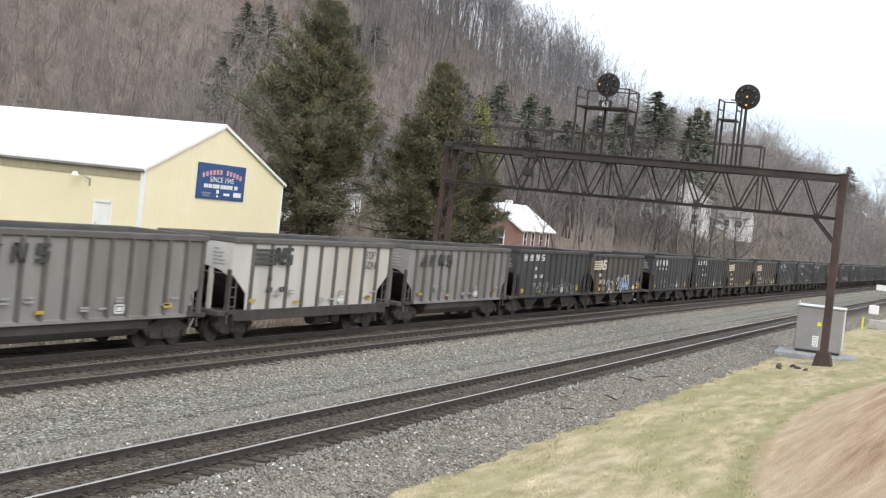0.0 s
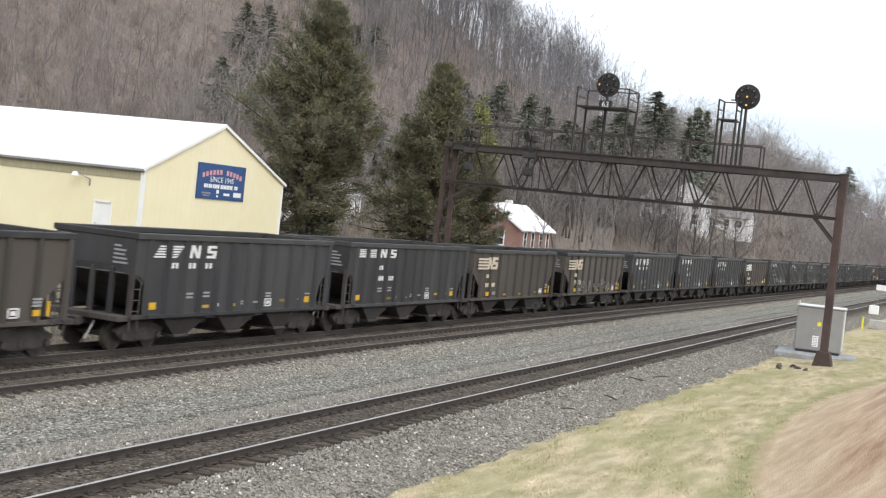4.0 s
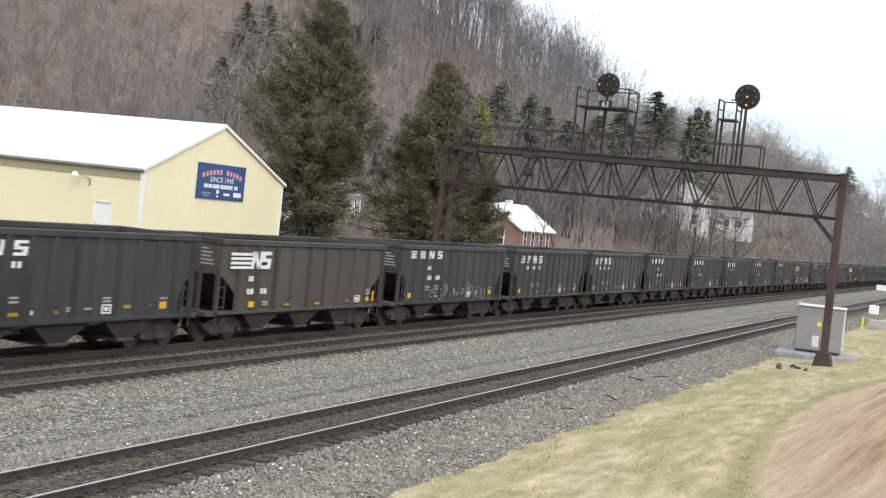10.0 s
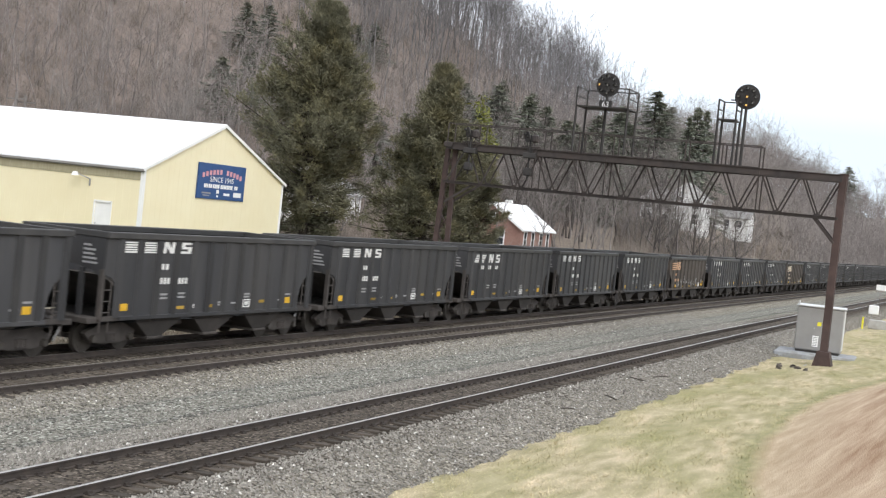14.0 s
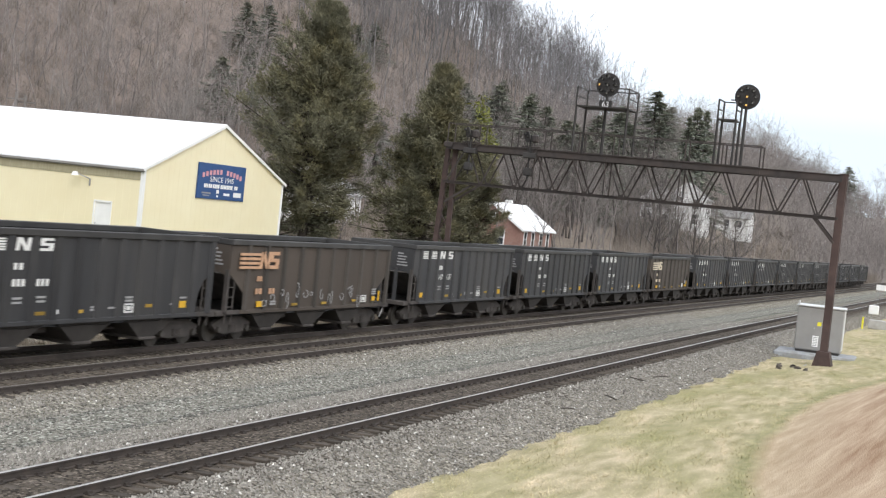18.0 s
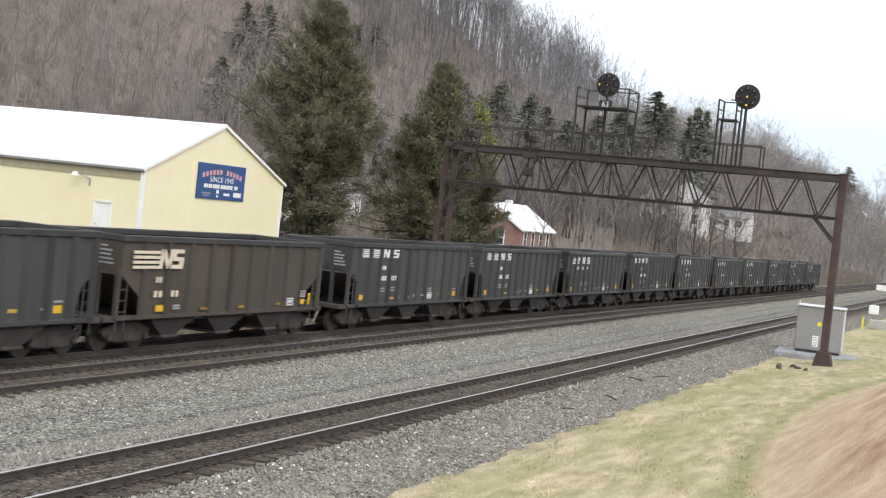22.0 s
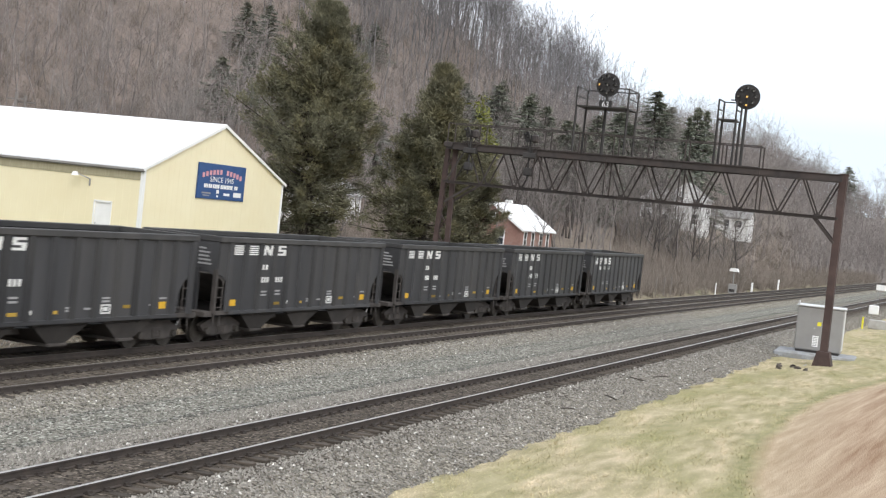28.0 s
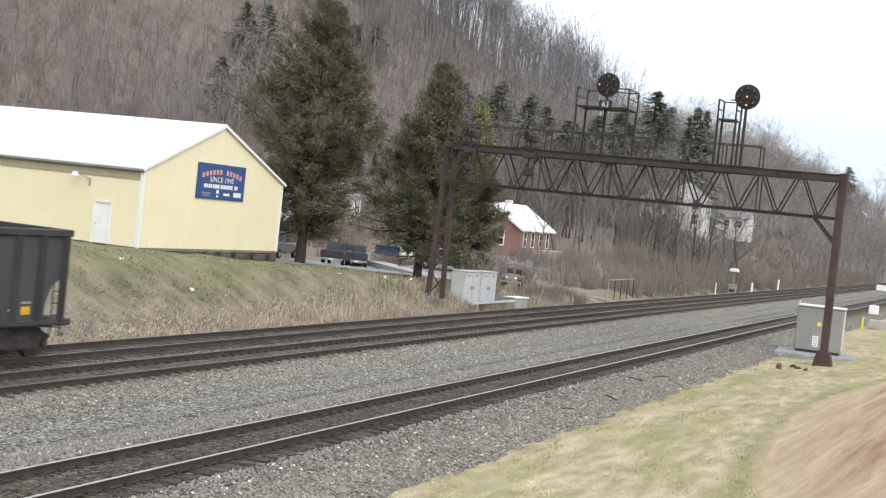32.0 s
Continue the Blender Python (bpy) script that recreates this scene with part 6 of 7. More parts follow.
for nm, k, lo, hi, m_, lb in (("ballast_stones", ~white, 0.016, 0.045, M_STONE, "loose grey ballast stones"), ("pale_stones", white, 0.025, 0.05, M_STONE_WHITE, "scattered whitish ballast stones")):
    q = p[k]
    v = q[:, None] + corner[None] * rng.uniform(0.6, 1.4, (len(q), 5, 1)) * rng.uniform(lo, hi, (len(q), 1, 1))
    tagged(new(nm, fast_mesh(nm, v.reshape(-1, 3), (tri[None] + np.arange(len(q))[:, None, None] * 5).reshape(-1, 3), m_)), lb, "stones", kind="stuff")


# ---- coal train ----
# The front corner of each car along the far track at the start of the clip.
CORNERS = [9.6, 23.8, 37.8, 51.9, 65.63, 78.9, 94.13, 107.97, 121.14, 135.46, 150.1, 163.9, 177.6, 191.4, 205.5, 219.5, 233.1, 247.0, 260.8, 274.6, 288.3, 302.1, 315.4, 330.2, 344.0, 357.8, 371.2, 386.0, 399.7, 413.6, 427.5, 441.4, 455.3, 469.0, 483.0, 496.8, 510.8]
SPEED = 15.43
HALF = 6.12
LEAD = 6.3  # from a car's middle to the datum of its markings
CAR_Z0, CAR_Z1 = 1.05, 3.73


def side_profile(cut, top):
    """The outline of a car's side in x and z, cut away at both ends over the trucks."""
    if cut == "arch":
        c = [(0.0, 2.45), (0.25, 2.38), (0.5, 2.2), (0.68, 1.9), (0.78, 1.55), (0.8, 1.12)]
    elif cut == "slant":
        c = [(0.0, 2.42), (0.12, 2.38), (1.0, 1.75), (1.05, 1.12)]
    else:
        c = [(0.0, 2.1), (0.6, 1.7), (0.7, 1.12)]
    left = [(-HALF + x, z) for x, z in c]
    right = [(HALF - x, z) for x, z in reversed(c)]
    return [(-HALF, top - 0.15)] + left + right + [(HALF, top - 0.15)]


def bogie(parent, x):
    """A two-axle truck: frame, bolster, springs and four wheels."""
    b = part("bogie", Geo().box(-0.25, 0.25, -1.15, 1.15, 0.48, 0.72, 0.04), M_UNDER, parent)
    b.location.x = x
    for s in (-1, 1):
        fr = [(-1.2, 0.62), (-0.95, 0.38), (-0.72, 0.34), (-0.45, 0.30), (0.45, 0.30), (0.72, 0.34), (0.95, 0.38), (1.2, 0.62), (1.12, 0.70), (0.5, 0.92), (-0.5, 0.92), (-1.12, 0.70)]
        part("side_frame", Geo().slab(fr, "y", s * 1.05 - 0.09, s * 1.05 + 0.09), M_UNDER, b)
        for q in (-0.16, 0.0, 0.16):
            part("spring", Geo().rod((q, s * 1.15, 0.36), (q, s * 1.15, 0.6), 0.07, 0.07, 8), M_UNDER, b)
        for wx in (-0.89, 0.89):
            part("bearing", Geo().rod((wx, s * 1.1, 0.46), (wx, s * 1.25, 0.46), 0.13, 0.11, 10), M_STEEL_WHEEL, b)
            w = Geo().disc((0, 0, 0), (0, 1, 0), 0.457, 0.13, 24).disc((0, -s * 0.08, 0), (0, 1, 0), 0.485, 0.03, 24).disc((0, s * 0.07, 0), (0, 1, 0), 0.36, 0.02, 20)
            for a in range(3):
                w.disc((0.22 * math.cos(a * 2.094), s * 0.08, 0.22 * math.sin(a * 2.094)), (0, 1, 0), 0.05, 0.02, 8)
            wh = part("wheel", w, M_STEEL_WHEEL, b)
            wh.location = (wx, s * 0.75, 0.457)
    for wx in (-0.89, 0.89):
        part("axle", Geo().rod((wx, -1.1, 0.457), (wx, 1.1, 0.457), 0.08, 0.08, 8), M_UNDER, b)
    return b


PAINT = {"y": -1.685}


def flat(g, d0, d1, z0, z1, slant=0.0):
    """A thin painted patch on the near side, from d0 to d1 along the car, measured from its front."""
    a, b, y = d0 - LEAD, d1 - LEAD, PAINT["y"]
    return g.slab([(a, z0), (b, z0), (b + slant, z1), (a + slant, z1)], "y", y - 0.004, y + 0.03)


def logo(kind, d, z, w, h):
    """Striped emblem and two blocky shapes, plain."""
    g = Geo()
    n = 5 if kind == "open" else 4
    if kind == "open":
        for x0, x1 in ((d, d + 0.58), (d + 0.96, d + 1.54)):
            for k in range(n):
                flat(g, x0, x1, z + h * k / n, z + h * (k + 0.62) / n, 0.02)
    elif kind == "wedge":
        for k in range(n := 5):
            flat(g, d + 0.07 * k, d + 0.6, z + h * k / n, z + h * (k + 0.6) / n, 0.03)
            flat(g, d + 0.96, d + 1.2 + 0.08 * k, z + h * k / n, z + h * (k + 0.6) / n, 0.05)
    else:
        for k in range(n):
            flat(g, d, d + w * 0.5, z + h * k / n, z + h * (k + 0.6) / n, 0.0)
    a = d + (1.93 if kind != "joined" else w * 0.5)
    s = 0.14 * h
    bw = 0.55 if kind != "joined" else w * 0.23
    flat(g, a, a + bw * 0.25, z, z + h, s)
    flat(g, a + bw * 0.75, a + bw, z, z + h, s)
    g.slab([(a - LEAD + bw * 0.04 + s, z + h), (a - LEAD + bw * 0.34 + s, z + h), (a - LEAD + bw * 0.96, z), (a - LEAD + bw * 0.66, z)], "y", PAINT["y"] - 0.004, PAINT["y"] + 0.03)
    c = d + 2.88 if kind != "joined" else a + bw + 0.06
    for z0, z1, x0, x1 in ((0.0, 0.2, 0, 0.96), (0.2, 0.4, 0.66, 1), (0.4, 0.6, 0.04, 1), (0.6, 0.8, 0, 0.34), (0.8, 1.0, 0.04, 1)):
        flat(g, c + x0 * bw, c + x1 * bw, z + h * z0, z + h * z1, s * (z1 - z0))
    return g


def emblem(parent, st):
    """Each stripe and block of the emblem as a part."""
    g = logo(st["logo"], *st["logo_at"])
    n = len(g.v) // 8
    for k in range(n):
        one = Geo()
        one.add(g.v[k * 8:k * 8 + 8], [tuple(i - k * 8 for i in f) for f in g.f[k * 6:k * 6 + 6]])
        part("emblem_stripe" if k < n - 8 else "emblem_block", one, st["mark"], parent)


def hopper_car(style):
    st = STYLES[style]
    t = thing("hopper_car", pose(0, TRACKS["far"], 0), st["label"], "railway car", "coal train cars")
    paint, ribm = st["paint"], st["rib"]
    PAINT["y"] = st.get("mark_y", -1.685)
    top = st.get("top", CAR_Z1)
    prof = side_profile(st["cut"], top)
    for s in (-1, 1):
        part("side_sheet", Geo().slab(prof, "y", s * 1.56 - 0.02, s * 1.56 + 0.02), paint, t)
        n = st["ribs"]
        for k in range(n):
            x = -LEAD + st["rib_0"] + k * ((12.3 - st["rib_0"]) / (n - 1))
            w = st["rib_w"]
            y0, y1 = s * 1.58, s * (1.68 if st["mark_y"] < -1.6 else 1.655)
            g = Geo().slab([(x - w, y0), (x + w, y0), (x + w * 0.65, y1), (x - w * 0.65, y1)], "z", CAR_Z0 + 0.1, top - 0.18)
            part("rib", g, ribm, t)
        part("top_chord", Geo().box(-HALF - 0.05, HALF + 0.05, s * 1.58 - 0.09, s * 1.58 + 0.1, top - 0.2, top, 0.025), st["chord"], t)
        sx = HALF - (0.8 if st["under"] != "flat" else 0.3)
        part("side_sill", Geo().box(-sx, sx, s * 1.58 - 0.08, s * 1.58 + 0.08, CAR_Z0 - (0.25 if st["under"] == "flat" else 0.0), CAR_Z0 + 0.13, 0.015), paint if st["under"] != "flat" else M_UNDER, t)
    for s in (-1, 1):
        e = s * HALF
        part("end_sheet", Geo().slab([(-1.54, 2.3), (-1.1, 2.55), (-0.4, 2.68), (0.4, 2.68), (1.1, 2.55), (1.54, 2.3), (1.54, top - 0.1), (-1.54, top - 0.1)], "x", e - 0.03, e + 0.03), paint, t)
        part("slope_sheet", Geo().bar((e, 0, 2.45), (e - s * 2.6, 0, 0.95), 3.05, 0.05, (0, 0, 1)), M_VOID, t)
        part("end_chord", Geo().box(e - 0.06, e + 0.1, -1.66, 1.66, top - 0.2, top, 0.02), st["chord"], t)
        part("end_sill", Geo().box(e - 0.1 if s > 0 else e - 0.5, e + 0.5 if s > 0 else e + 0.1, -1.5, 1.5, 0.98, 1.16, 0.02), M_UNDER, t)
        part("centre_sill", Geo().box(min(e, e - s * 2.6), max(e, e - s * 2.6), -0.2, 0.2, 0.75, 1.1), M_UNDER, t)
        for y in (-1.5, -0.75, 0.0, 0.75, 1.5):
            part("end_post", Geo().box(e - 0.07, e + 0.05, y - 0.07, y + 0.07, 1.1, 2.6), paint if abs(y) < 1 else M_UNDER, t)
        for ys in (-1, 1):
            part("side_step", Geo().bar((e - s * 0.85, ys * 1.56, 1.12), (e, ys * 1.56, 1.12), 0.1, 0.14), M_UNDER, t)
            lad = Geo()
            for k in range(4):
                lad.bar((e - s * 0.42, ys * 1.53, 1.3 + k * 0.34), (e - s * 0.02, ys * 1.53, 1.3 + k * 0.34), 0.03, 0.03)
            for q in (0.42, 0.02):
                lad.bar((e - s * q, ys * 1.53, 0.7), (e - s * q, ys * 1.53, 2.5), 0.04, 0.04)
            part("ladder", lad, st["ladder"], t)
        part("coupler", Geo().box(min(e, e + s * 0.8), max(e, e + s * 0.8), -0.11, 0.11, 0.75, 0.98, 0.03).box(min(e + s * 0.5, e + s * 0.8), max(e + s * 0.5, e + s * 0.8), -0.2, 0.2, 0.72, 1.02, 0.04), M_UNDER, t)
        part("brake_hose", Geo().rod((e + s * 0.3, -0.45, 0.9), (e + s * 0.6, -0.4, 0.35), 0.035, 0.035, 6), M_MARK_GREY, t)
        bogie(t, s * 5.0)
    if st["under"] == "bays":
        for k, x in enumerate((-3.1, 0.0, 3.1)):
            g = Geo()
            top, bot = 1.28, 0.34
            v = [(x - top, -1.5, CAR_Z0), (x + top, -1.5, CAR_Z0), (x + top, 1.5, CAR_Z0), (x - top, 1.5, CAR_Z0), (x - bot, -1.35, 0.42), (x + bot, -1.35, 0.42), (x + bot, 1.35, 0.42), (x - bot, 1.35, 0.42)]
            g.add(v, [(0, 1, 2, 3), (4, 7, 6, 5), (0, 4, 5, 1), (1, 5, 6, 2), (2, 6, 7, 3), (3, 7, 4, 0)])
            bay = part("hopper_bay", g, M_BAY, t)
            part("gate", Geo().box(x - bot - 0.08, x + bot + 0.08, -1.42, 1.42, 0.36, 0.46, 0.02), M_UNDER, bay)
        part("centre_sill", Geo().box(-HALF + 2.4, HALF - 2.4, -0.3, 0.3, 0.7, 1.06), M_UNDER, t)
        part("brake_rigging", Geo().box(-1.9, -1.1, -1.0, -0.6, 0.7, 1.0, 0.05).rod((-4.0, -0.6, 0.7), (4.0, -0.6, 0.65), 0.04, 0.04, 6), M_UNDER, t)
    elif st["under"] == "tub":
        g = Geo()
        ys = [(-1.5, CAR_Z0 + 0.02), (-1.42, 0.75), (-1.15, 0.5), (-0.7, 0.4), (0.7, 0.4), (1.15, 0.5), (1.42, 0.75), (1.5, CAR_Z0 + 0.02)]
        g.slab(ys, "x", -3.3, 3.3)
        part("tub_floor", g, M_TUB, t, "rounded sooty tub floor")
        for s in (-1, 1):
            part("tub_end", Geo().slab([(-1.4, 0.7), (1.4, 0.7), (1.5, CAR_Z0), (-1.5, CAR_Z0)], "x", min(s * 3.3, s * 3.6), max(s * 3.3, s * 3.6)), M_UNDER, t)
    else:
        part("floor", Geo().box(-HALF + 1, HALF - 1, -1.5, 1.5, CAR_Z0 - 0.05, CAR_Z0 + 0.05), M_UNDER, t)
        part("centre_sill", Geo().box(-HALF + 1, HALF - 1, -0.35, 0.35, 0.62, 1.0), M_UNDER, t)
        part("brake_reservoir", Geo().rod((0.8, -0.9, 0.62), (1.9, -0.9, 0.62), 0.26, 0.26, 14), M_UNDER, t)
        part("brake_valve", Geo().box(2.3, 2.9, -1.1, -0.6, 0.4, 0.85, 0.05), M_UNDER, t)
    # coal load, heaped along the middle
    m = 40
    xs_, ys_ = np.linspace(-HALF + 0.05, HALF - 0.05, m), np.linspace(-1.5, 1.5, 9)
    X, Y = np.meshgrid(xs_, ys_, indexing="ij")
    sd = sum(map(ord, style)) * 0.37
    Z = top - 0.32 + (0.30 + 0.14 * ripple(X, Y * 0, 0.9, sd)) * (1 - (Y / 1.5) ** 2) * smooth(HALF, HALF - 1.8, np.abs(X)) + 0.05 * ripple(X, Y, 4.0, sd)
    a_ = (np.arange(m - 1)[:, None] * 9 + np.arange(8)).ravel()
    tri_ = np.concatenate([np.stack([a_, a_ + 9, a_ + 10], -1), np.stack([a_, a_ + 10, a_ + 1], -1)])
    part("coal_load", fast_mesh("coal_load", np.stack([X, Y, Z], -1).reshape(-1, 3), tri_, M_COAL), None, t, "heaped black coal load")
    # markings on the near side
    emblem(t, st)
    for d, z, w, h in st["numbers"]:
        k = max(1, round(w / 0.22))
        for j in range(k):
            part("number_bar", flat(Geo(), d + j * w / k, d + j * w / k + w / k * 0.55, z, z + h * 0.9), st["mark"], t)
    soft_mark = M_MARK_GREY
    for d, z in st["stencils"]:
        part("stencil_bar", flat(Geo(), d, d + 0.36, z, z + 0.06), soft_mark, t)
    fr = Geo()
    for d0, d1, z0, z1 in ((7.86, 8.3, 1.28, 1.32), (7.86, 8.3, 1.52, 1.56), (7.86, 7.91, 1.28, 1.56), (8.25, 8.3, 1.28, 1.56), (7.99, 8.17, 1.36, 1.48)):
        flat(fr, d0 + st.get("panel", 0), d1 + st.get("panel", 0), z0, z1)
    if st["cut"] == "arch":
        part("white_mark", flat(Geo(), 4.72, 4.9, 1.34, 1.46), M_MARK_WHITE, t)
    part("data_panel", fr, M_MARK_WHITE, t, "small white framed panel")
    for d, z, w, h in st["yellow"]:
        part("yellow_mark", flat(Geo(), d, d + w, z, z + h), M_MARK_YELLOW if h > 0.15 else M_MARK_OCHRE, t, "yellow reflective patch" if h > 0.15 else "dulled yellow strip")
    ev = Geo()
    for k, w in enumerate((0.3, 0.5, 0.45, 0.55, 0.6)):
        ev.box(-HALF - 0.045, -HALF - 0.03, -0.75 - w * 0.9, -0.75, 3.25 - k * 0.13, 3.31 - k * 0.13)
    part("end_stencil", ev, M_MARK_GREY, t)
    if st.get("text"):
        for k, word in enumerate(("TOP", "GON")):
            ob = part("words", text_mesh(word, 0.46, M_MARK_BLACK), None, t, "black stencilled words TOP GON")
            ob.matrix_basis = pose(10.3 - LEAD, PAINT["y"], 3.2 - k * 0.42, 90, 0, 0)
    tag = st.get("tag")
    if tag:
        r2 = random.Random(len(style) * 7)
        if tag == 2:
            for k, d in enumerate((6.9, 7.35, 7.9, 8.35)):
                part("spray_fill", Geo().slab([(d - LEAD, 1.25), (d - LEAD + 0.42, 1.25), (d - LEAD + 0.4 + r2.uniform(-0.1, 0.1), 1.95 + r2.uniform(-0.3, 0.1)), (d - LEAD + 0.15, 2.0 + r2.uniform(-0.15, 0.15))], "y", -1.69, -1.66), M_TAG_BLUE, t, "blue sprayed letter fill")
            loops = [(3.9, 1.55, 0.3, 0.42), (4.8, 1.5, 0.34, 0.38), (6.2, 1.75, 0.28, 0.38), (7.1, 1.6, 0.26, 0.5), (7.7, 1.85, 0.24, 0.42), (8.2, 1.85, 0.2, 0.4), (8.6, 1.8, 0.22, 0.5)]
        else:
            loops = [(2.6 + k * 0.55 + r2.uniform(-0.25, 0.25), 1.55 + r2.uniform(-0.2, 0.3), r2.uniform(0.07, 0.24), r2.uniform(0.08, 0.3)) for k in range(14)]
        for cx, cz, rx, rz in loops:
            g = Geo()
            n_ = 14
            a0, turn = r2.uniform(0, 6.28), r2.uniform(4.0, 6.0)
            pts = [(cx - LEAD + rx * math.cos(a0 + turn * k / n_) * (1 + 0.2 * math.sin(3 * k)), cz + rz * math.sin(a0 + turn * k / n_)) for k in range(n_ + 1)]
            wide, vs = 0.02 if tag == 2 else 0.012, []
            for k, (xa, za) in enumerate(pts):
                (x0, z0), (x1, z1) = pts[max(k - 1, 0)], pts[min(k + 1, n_)]
                q = wide / max(math.hypot(x1 - x0, z1 - z0), 1e-6)
                for y in (-1.70, -1.684):
                    vs += [(xa - (z1 - z0) * q, y, za + (x1 - x0) * q), (xa + (z1 - z0) * q, y, za - (x1 - x0) * q)]
            fs = [(0, 1, 3, 2), (4 * n_, 4 * n_ + 2, 4 * n_ + 3, 4 * n_ + 1)]
            for k in range(n_):
                b_ = 4 * k
                fs += [(b_ + i, b_ + j, b_ + j + 4, b_ + i + 4) for i, j in ((0, 1), (1, 3), (3, 2), (2, 0))]
            g.add(vs, fs)
            part("spray_stroke", g, M_MARK_WHITE if tag == 2 else M_MARK_GREY, t, "pale sprayed loop")
    return t


A_NUM = [(2.95, 2.6, 0.44, 0.2), (2.94, 2.14, 0.56, 0.22), (3.9, 2.14, 0.56, 0.22)]
A_YEL = [(1.04, 1.34, 0.34, 0.22), (3.95, 1.32, 0.38, 0.1), (5.6, 1.33, 0.36, 0.1), (8.9, 1.42, 0.34, 0.1), (10.7, 1.36, 0.34, 0.22)]
B_YEL = [(1.95, 1.28, 0.36, 0.2), (4.4, 1.27, 0.38, 0.09), (6.7, 1.27, 0.36, 0.09), (9.2, 1.32, 0.3, 0.08), (10.95, 1.32, 0.26, 0.17), (11.5, 1.3, 0.1, 0.42)]
B_STENCIL = [(2.85, 1.42), (2.85, 1.33), (10.9, 1.76), (10.9, 1.67), (10.9, 1.58)]
W_NUM = [(2.05, 2.64, 0.42, 0.2), (2.98, 2.64, 0.46, 0.2), (3.92, 2.64, 0.46, 0.2)]
B_NUM = [(1.85, 2.2, 0.36, 0.2), (1.8, 1.74, 0.5, 0.22), (2.7, 1.74, 0.46, 0.22)]
C_YEL = [(1.3, 1.45, 0.4, 0.12), (4.4, 1.36, 0.36, 0.1), (10.3, 1.4, 0.42, 0.14)]
A_STENCIL = [(3.0, 1.78), (3.0, 1.66), (3.95, 1.80), (3.95, 1.68), (7.88, 1.72), (7.88, 1.62), (6.3, 1.46), (6.3, 1.38), (7.1, 1.42), (10.2, 1.46), (10.7, 1.66)]
BLACK = dict(stencils=A_STENCIL, paint=M_CAR_BLACK, rib=M_CAR_RIB, chord=M_CHORD, ladder=M_UNDER, cut="arch", ribs=13, rib_w=0.15, rib_0=0.83, mark_y=-1.592, yellow=A_YEL, under="bays", logo="open", logo_at=(1.02, 3.12, 3.2, 0.36), numbers=A_NUM, mark=M_MARK_WHITE, label="black three-bay coal hopper car with white markings, loaded with coal")
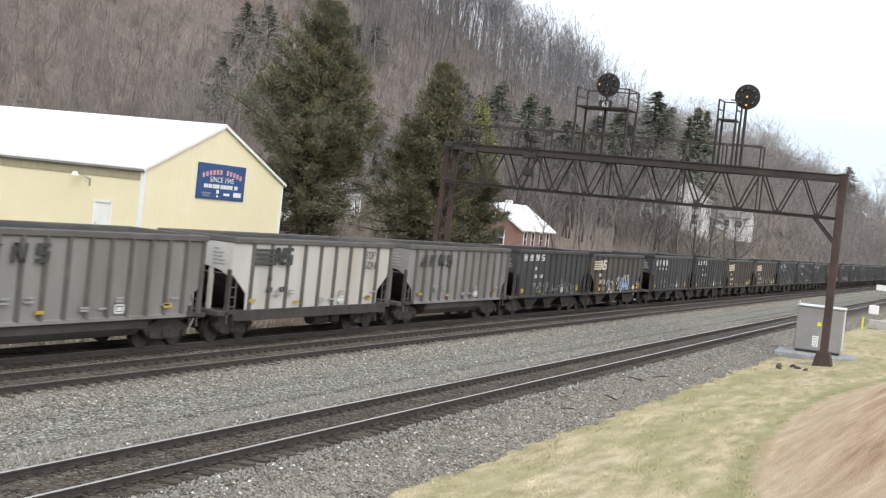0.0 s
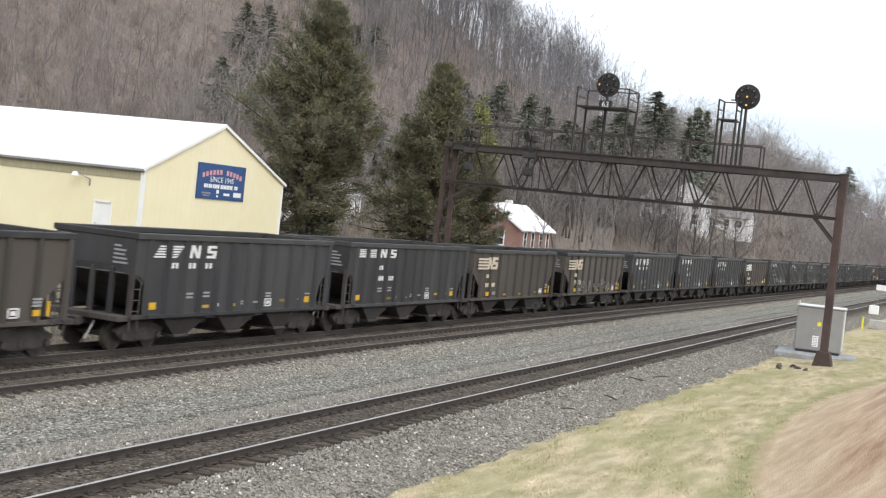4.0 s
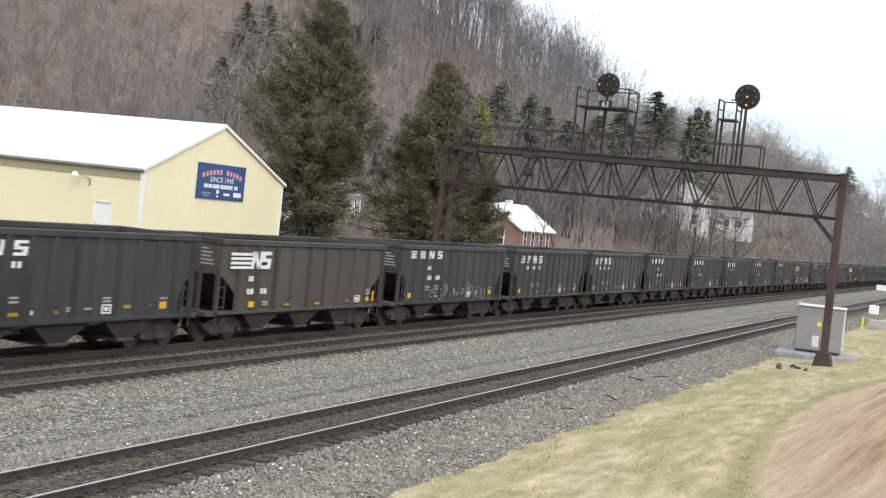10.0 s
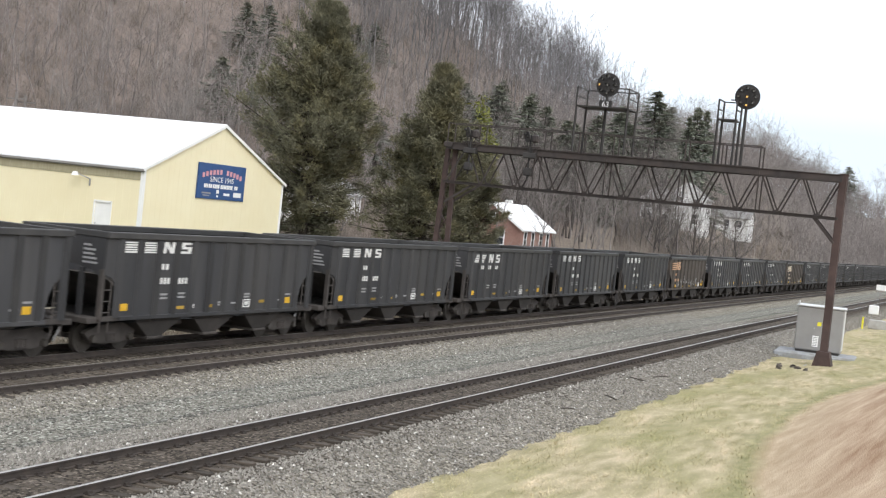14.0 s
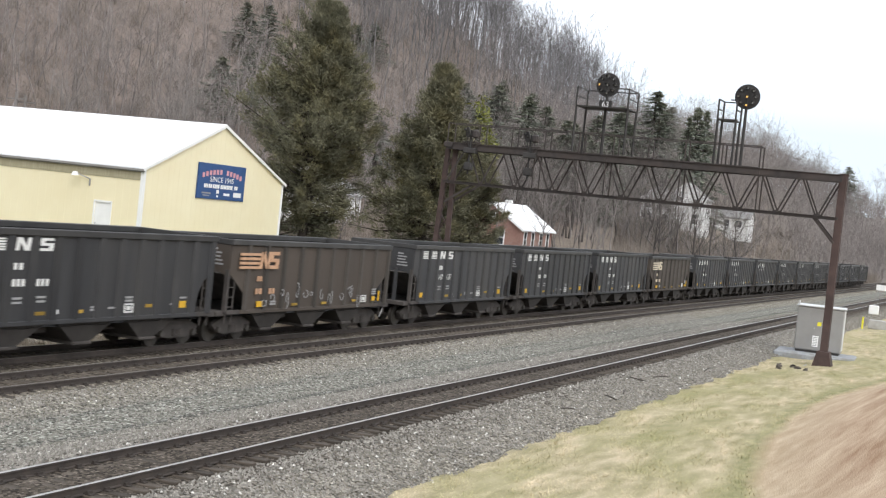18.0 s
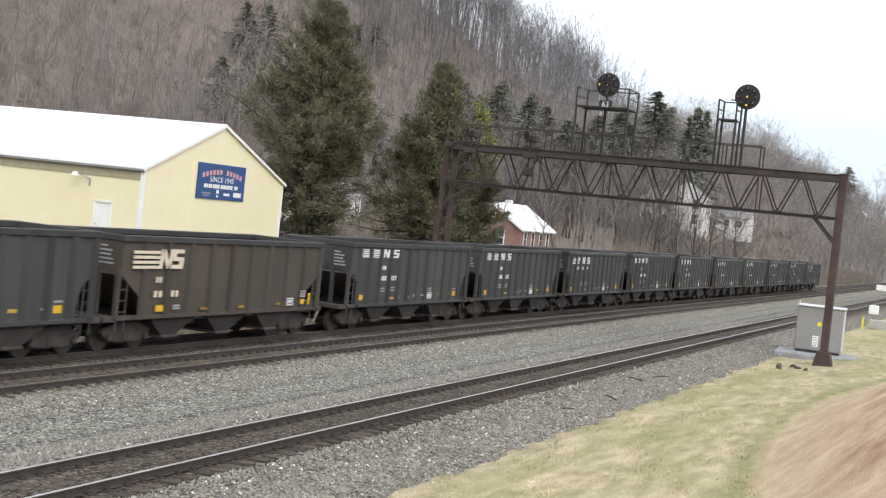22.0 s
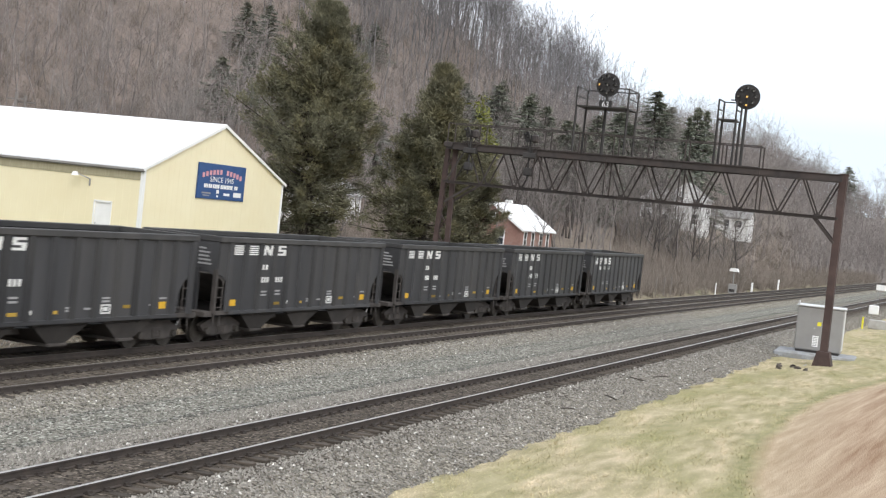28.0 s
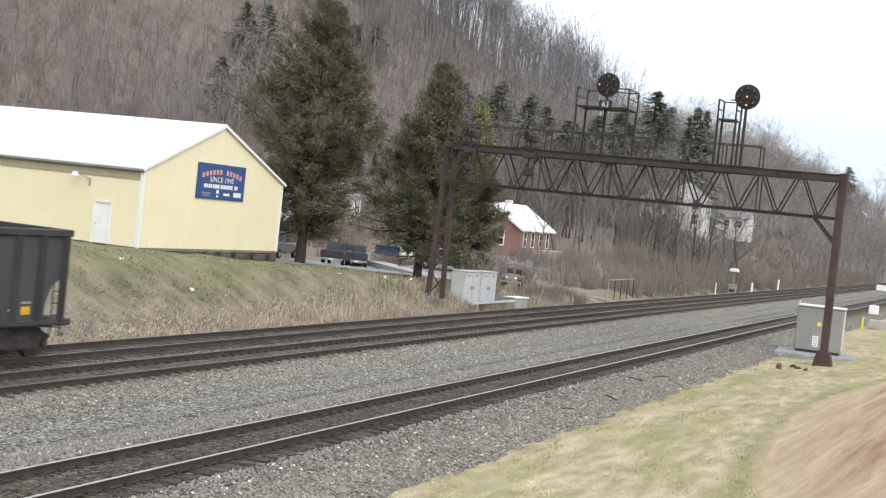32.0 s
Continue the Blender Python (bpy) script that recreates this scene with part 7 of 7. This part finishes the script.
STYLES = {
    "black": BLACK,
    "black_wedge": dict(BLACK, logo="wedge", logo_at=(1.05, 2.98, 3.1, 0.42), numbers=W_NUM),
    "black_tagged": dict(BLACK, tag=3, label="black coal hopper car with pale sprayed scrawls along its foot"),
    "black_joined": dict(BLACK, paint=M_CAR_BROWN, rib=M_CAR_BROWN_RIB, mark_y=-1.685, cut="slant", ribs=10, rib_w=0.12, rib_0=1.25, yellow=B_YEL, logo="joined", top=3.65, stencils=B_STENCIL, panel=2.1, logo_at=(0.62, 2.64, 2.6, 0.62), numbers=B_NUM, label="sooty dark brown coal hopper car with white markings"),
    "brown": dict(BLACK, paint=M_CAR_BROWN, rib=M_CAR_BROWN_RIB, mark_y=-1.685, cut="slant", ribs=10, rib_w=0.11, rib_0=1.25, yellow=B_YEL, logo="joined", top=3.65, stencils=B_STENCIL, panel=2.1, logo_at=(0.62, 2.64, 2.6, 0.62), numbers=B_NUM, mark=M_MARK_CREAM, label="sooty brown coal hopper car with cream markings"),
    "brown_dark": dict(BLACK, paint=M_CAR_RUST, rib=M_CAR_BROWN_RIB, mark_y=-1.685, cut="slant", ribs=10, rib_w=0.11, rib_0=1.25, yellow=B_YEL, logo="joined", top=3.65, stencils=B_STENCIL, panel=2.1, logo_at=(0.62, 2.64, 2.6, 0.62), numbers=B_NUM, mark=M_MARK_CREAM, label="dark sooty brown coal hopper car with worn cream markings"),
    "brown_tagged": dict(BLACK, paint=M_CAR_BROWN, rib=M_CAR_BROWN_RIB, mark_y=-1.685, cut="slant", ribs=10, rib_w=0.11, rib_0=1.25, yellow=B_YEL, logo="joined", top=3.65, stencils=B_STENCIL, panel=2.1, logo_at=(0.62, 2.64, 2.6, 0.62), numbers=B_NUM, mark=M_MARK_CREAM, tag=2, label="sooty brown coal hopper car with blue and white spray paint"),
    "brown_scrawl": dict(BLACK, paint=M_CAR_BROWN, rib=M_CAR_BROWN_RIB, mark_y=-1.685, cut="slant", ribs=10, rib_w=0.11, rib_0=1.25, yellow=B_YEL, logo="joined", top=3.65, stencils=B_STENCIL, panel=2.1, logo_at=(0.62, 2.64, 2.6, 0.62), numbers=B_NUM, mark=M_MARK_CREAM, tag=3, label="sooty brown coal hopper car with pale sprayed scrawls"),
    "rust": dict(BLACK, paint=M_CAR_RUST, rib=M_CAR_BROWN_RIB, mark_y=-1.685, cut="slant", ribs=10, rib_w=0.11, rib_0=1.25, yellow=B_YEL, logo="joined", top=3.65, stencils=B_STENCIL, panel=2.1, logo_at=(0.62, 2.64, 2.6, 0.62), numbers=B_NUM, mark=M_MARK_ORANGE, tag=3, label="rusty brown coal hopper car with orange markings"),
    "grey": dict(BLACK, paint=M_CAR_GREY, rib=M_DARK_RIB, chord=M_DARK_RIB, ladder=M_DARK_RIB, mark_y=-1.685, cut="small", ribs=13, rib_w=0.08, rib_0=0.9, yellow=C_YEL, under="tub", logo="wedge", logo_at=(1.35, 2.80, 2.6, 0.54), numbers=[], mark=M_MARK_BLACK, label="weathered grey tub-floor coal gondola with dark ribs"),
    "white": dict(BLACK, paint=M_CAR_WHITE, rib=M_DARK_RIB, chord=M_DARK_RIB, ladder=M_DARK_RIB, mark_y=-1.685, cut="slant", ribs=10, rib_w=0.07, rib_0=1.4, yellow=C_YEL, under="flat", logo="joined", logo_at=(1.45, 2.78, 2.6, 0.64), numbers=[(2.5, 2.2, 0.3, 0.2), (2.45, 1.8, 0.4, 0.2), (3.3, 1.8, 0.4, 0.2)], mark=M_MARK_BLACK, text=True, label="dirty white coal gondola with dark ribs"),
}
ORDER = ["grey", "grey", "white", "grey", "black_tagged", "brown_tagged", "black_wedge", "black", "brown", "brown_scrawl", "black_wedge", "black", "black_wedge", "black_joined", "black_tagged", "black_wedge", "black_wedge", "black", "black", "black_wedge",
         "black", "black", "rust", "black", "black", "black", "brown_dark", "black", "black", "black_wedge", "black", "black", "black", "black", "black", "black", "black_wedge"]
made, train = {}, []
for g0, style in zip(CORNERS, ORDER):
    m0 = pose(g0 + LEAD, TRACKS["far"], 0)
    if style in made:
        car = copy_thing(made[style], m0)
    else:
        car = made[style] = hopper_car(style)
        car.matrix_basis = m0
    train.append((car, g0 + LEAD))


def painted_number(car, groups, size, material, mark):
    """The car's own number, in place of bars."""
    for o in [o for o in car.children if o.name.startswith("number_bar")]:
        bpy.data.objects.remove(o)
    y = -1.594 if material is M_MARK_WHITE else -1.687
    PAINT["y"] = y + 0.002
    for k in range(2):
        part("number_bar", flat(Geo(), mark[0] + 0.22 * k, mark[0] + 0.22 * k + 0.15, mark[1], mark[1] + 0.2), material, car)
    for word, d, z in groups:
        ob = part("number", text_mesh(word, size, material), None, car, "stencilled number " + word)
        ob.matrix_basis = pose(d - LEAD, y, z, 90, 0, 0)


for i_, left, right in ((11, "146", "825"), (23, "147", "137"), (35, "148", "579")):
    painted_number(train[i_][0], [(left, 3.22, 2.25), (right, 4.18, 2.25)], 0.36, M_MARK_WHITE, (2.97, 2.6))
painted_number(train[36][0], [("145", 3.2, 2.74), ("511", 4.15, 2.74)], 0.34, M_MARK_WHITE, (2.07, 2.64))
for i_, left, right in ((5, "300", "525"), (9, "301", "388")):
    painted_number(train[i_][0], [(left, 2.08, 1.84), (right, 2.95, 1.84)], 0.4, M_MARK_CREAM, (1.87, 2.2))

# ---- ties, last ----
for key, near0, near1 in (("near", 14.0, 100.0), ("middle", 24.0, 84.0), ("far", 44.0, 70.0)):
    tr, k = track_things[key], 0
    rest = Geo()
    for x in np.arange(-40, 320, 0.52):
        j = random.uniform(-0.03, 0.03)
        if near0 <= x <= near1:
            t = part("tie", tie_mesh, None, tr)
            t.location = (x + j, random.uniform(-0.05, 0.05), random.uniform(-0.012, 0.008) - float(grade(x)))
            t.rotation_euler.z = random.uniform(-0.02, 0.02)
            for s in (-1, 1) if key != "far" else ():
                q = part("tie_plate", plate_mesh, None, t)
                q.location.y = s * GAUGE / 2 - t.location.y
        else:
            rest.box(x + j - 0.115, x + j + 0.115, -1.3, 1.3, -0.33, -0.17)
    tagged(part("tie_stretch", downhill(rest), M_TIE, tr), kind="stuff")


def motions():
    """The train rolls at a steady speed towards -x."""
    for car, x in train:
        at = (x - 80) / SPEED
        times = sorted({0.0, 8.0, 16.0, 24.0, 32.0} | ({round(at, 1), round(at + 2, 1)} if 0 < at < 29 else set()))
        walk(car, [(t, pose(x - SPEED * t, TRACKS["far"], -float(grade(x - SPEED * t)))) for t in times])
    # the wheels roll; wheels at the same place in their trucks turn alike
    first = {}
    for car, x in train:
        for w in (o for b in car.children if b.name.startswith("bogie") for o in b.children if o.name.startswith("wheel")):
            at = tuple(round(c, 2) for c in w.location)
            if at not in first:
                turn = math.degrees(SPEED / 0.457)
                walk(w, [(k / FPS, pose(*w.location, 0, -(turn * k / FPS) % 360, 0)) for k in range(961)])
                first[at] = w
            else:
                src = first[at].animation_data
                w.rotation_mode = "QUATERNION"
                w.animation_data_create()
                w.animation_data.action = src.action
                w.animation_data.action_slot = src.action_slot


motions()
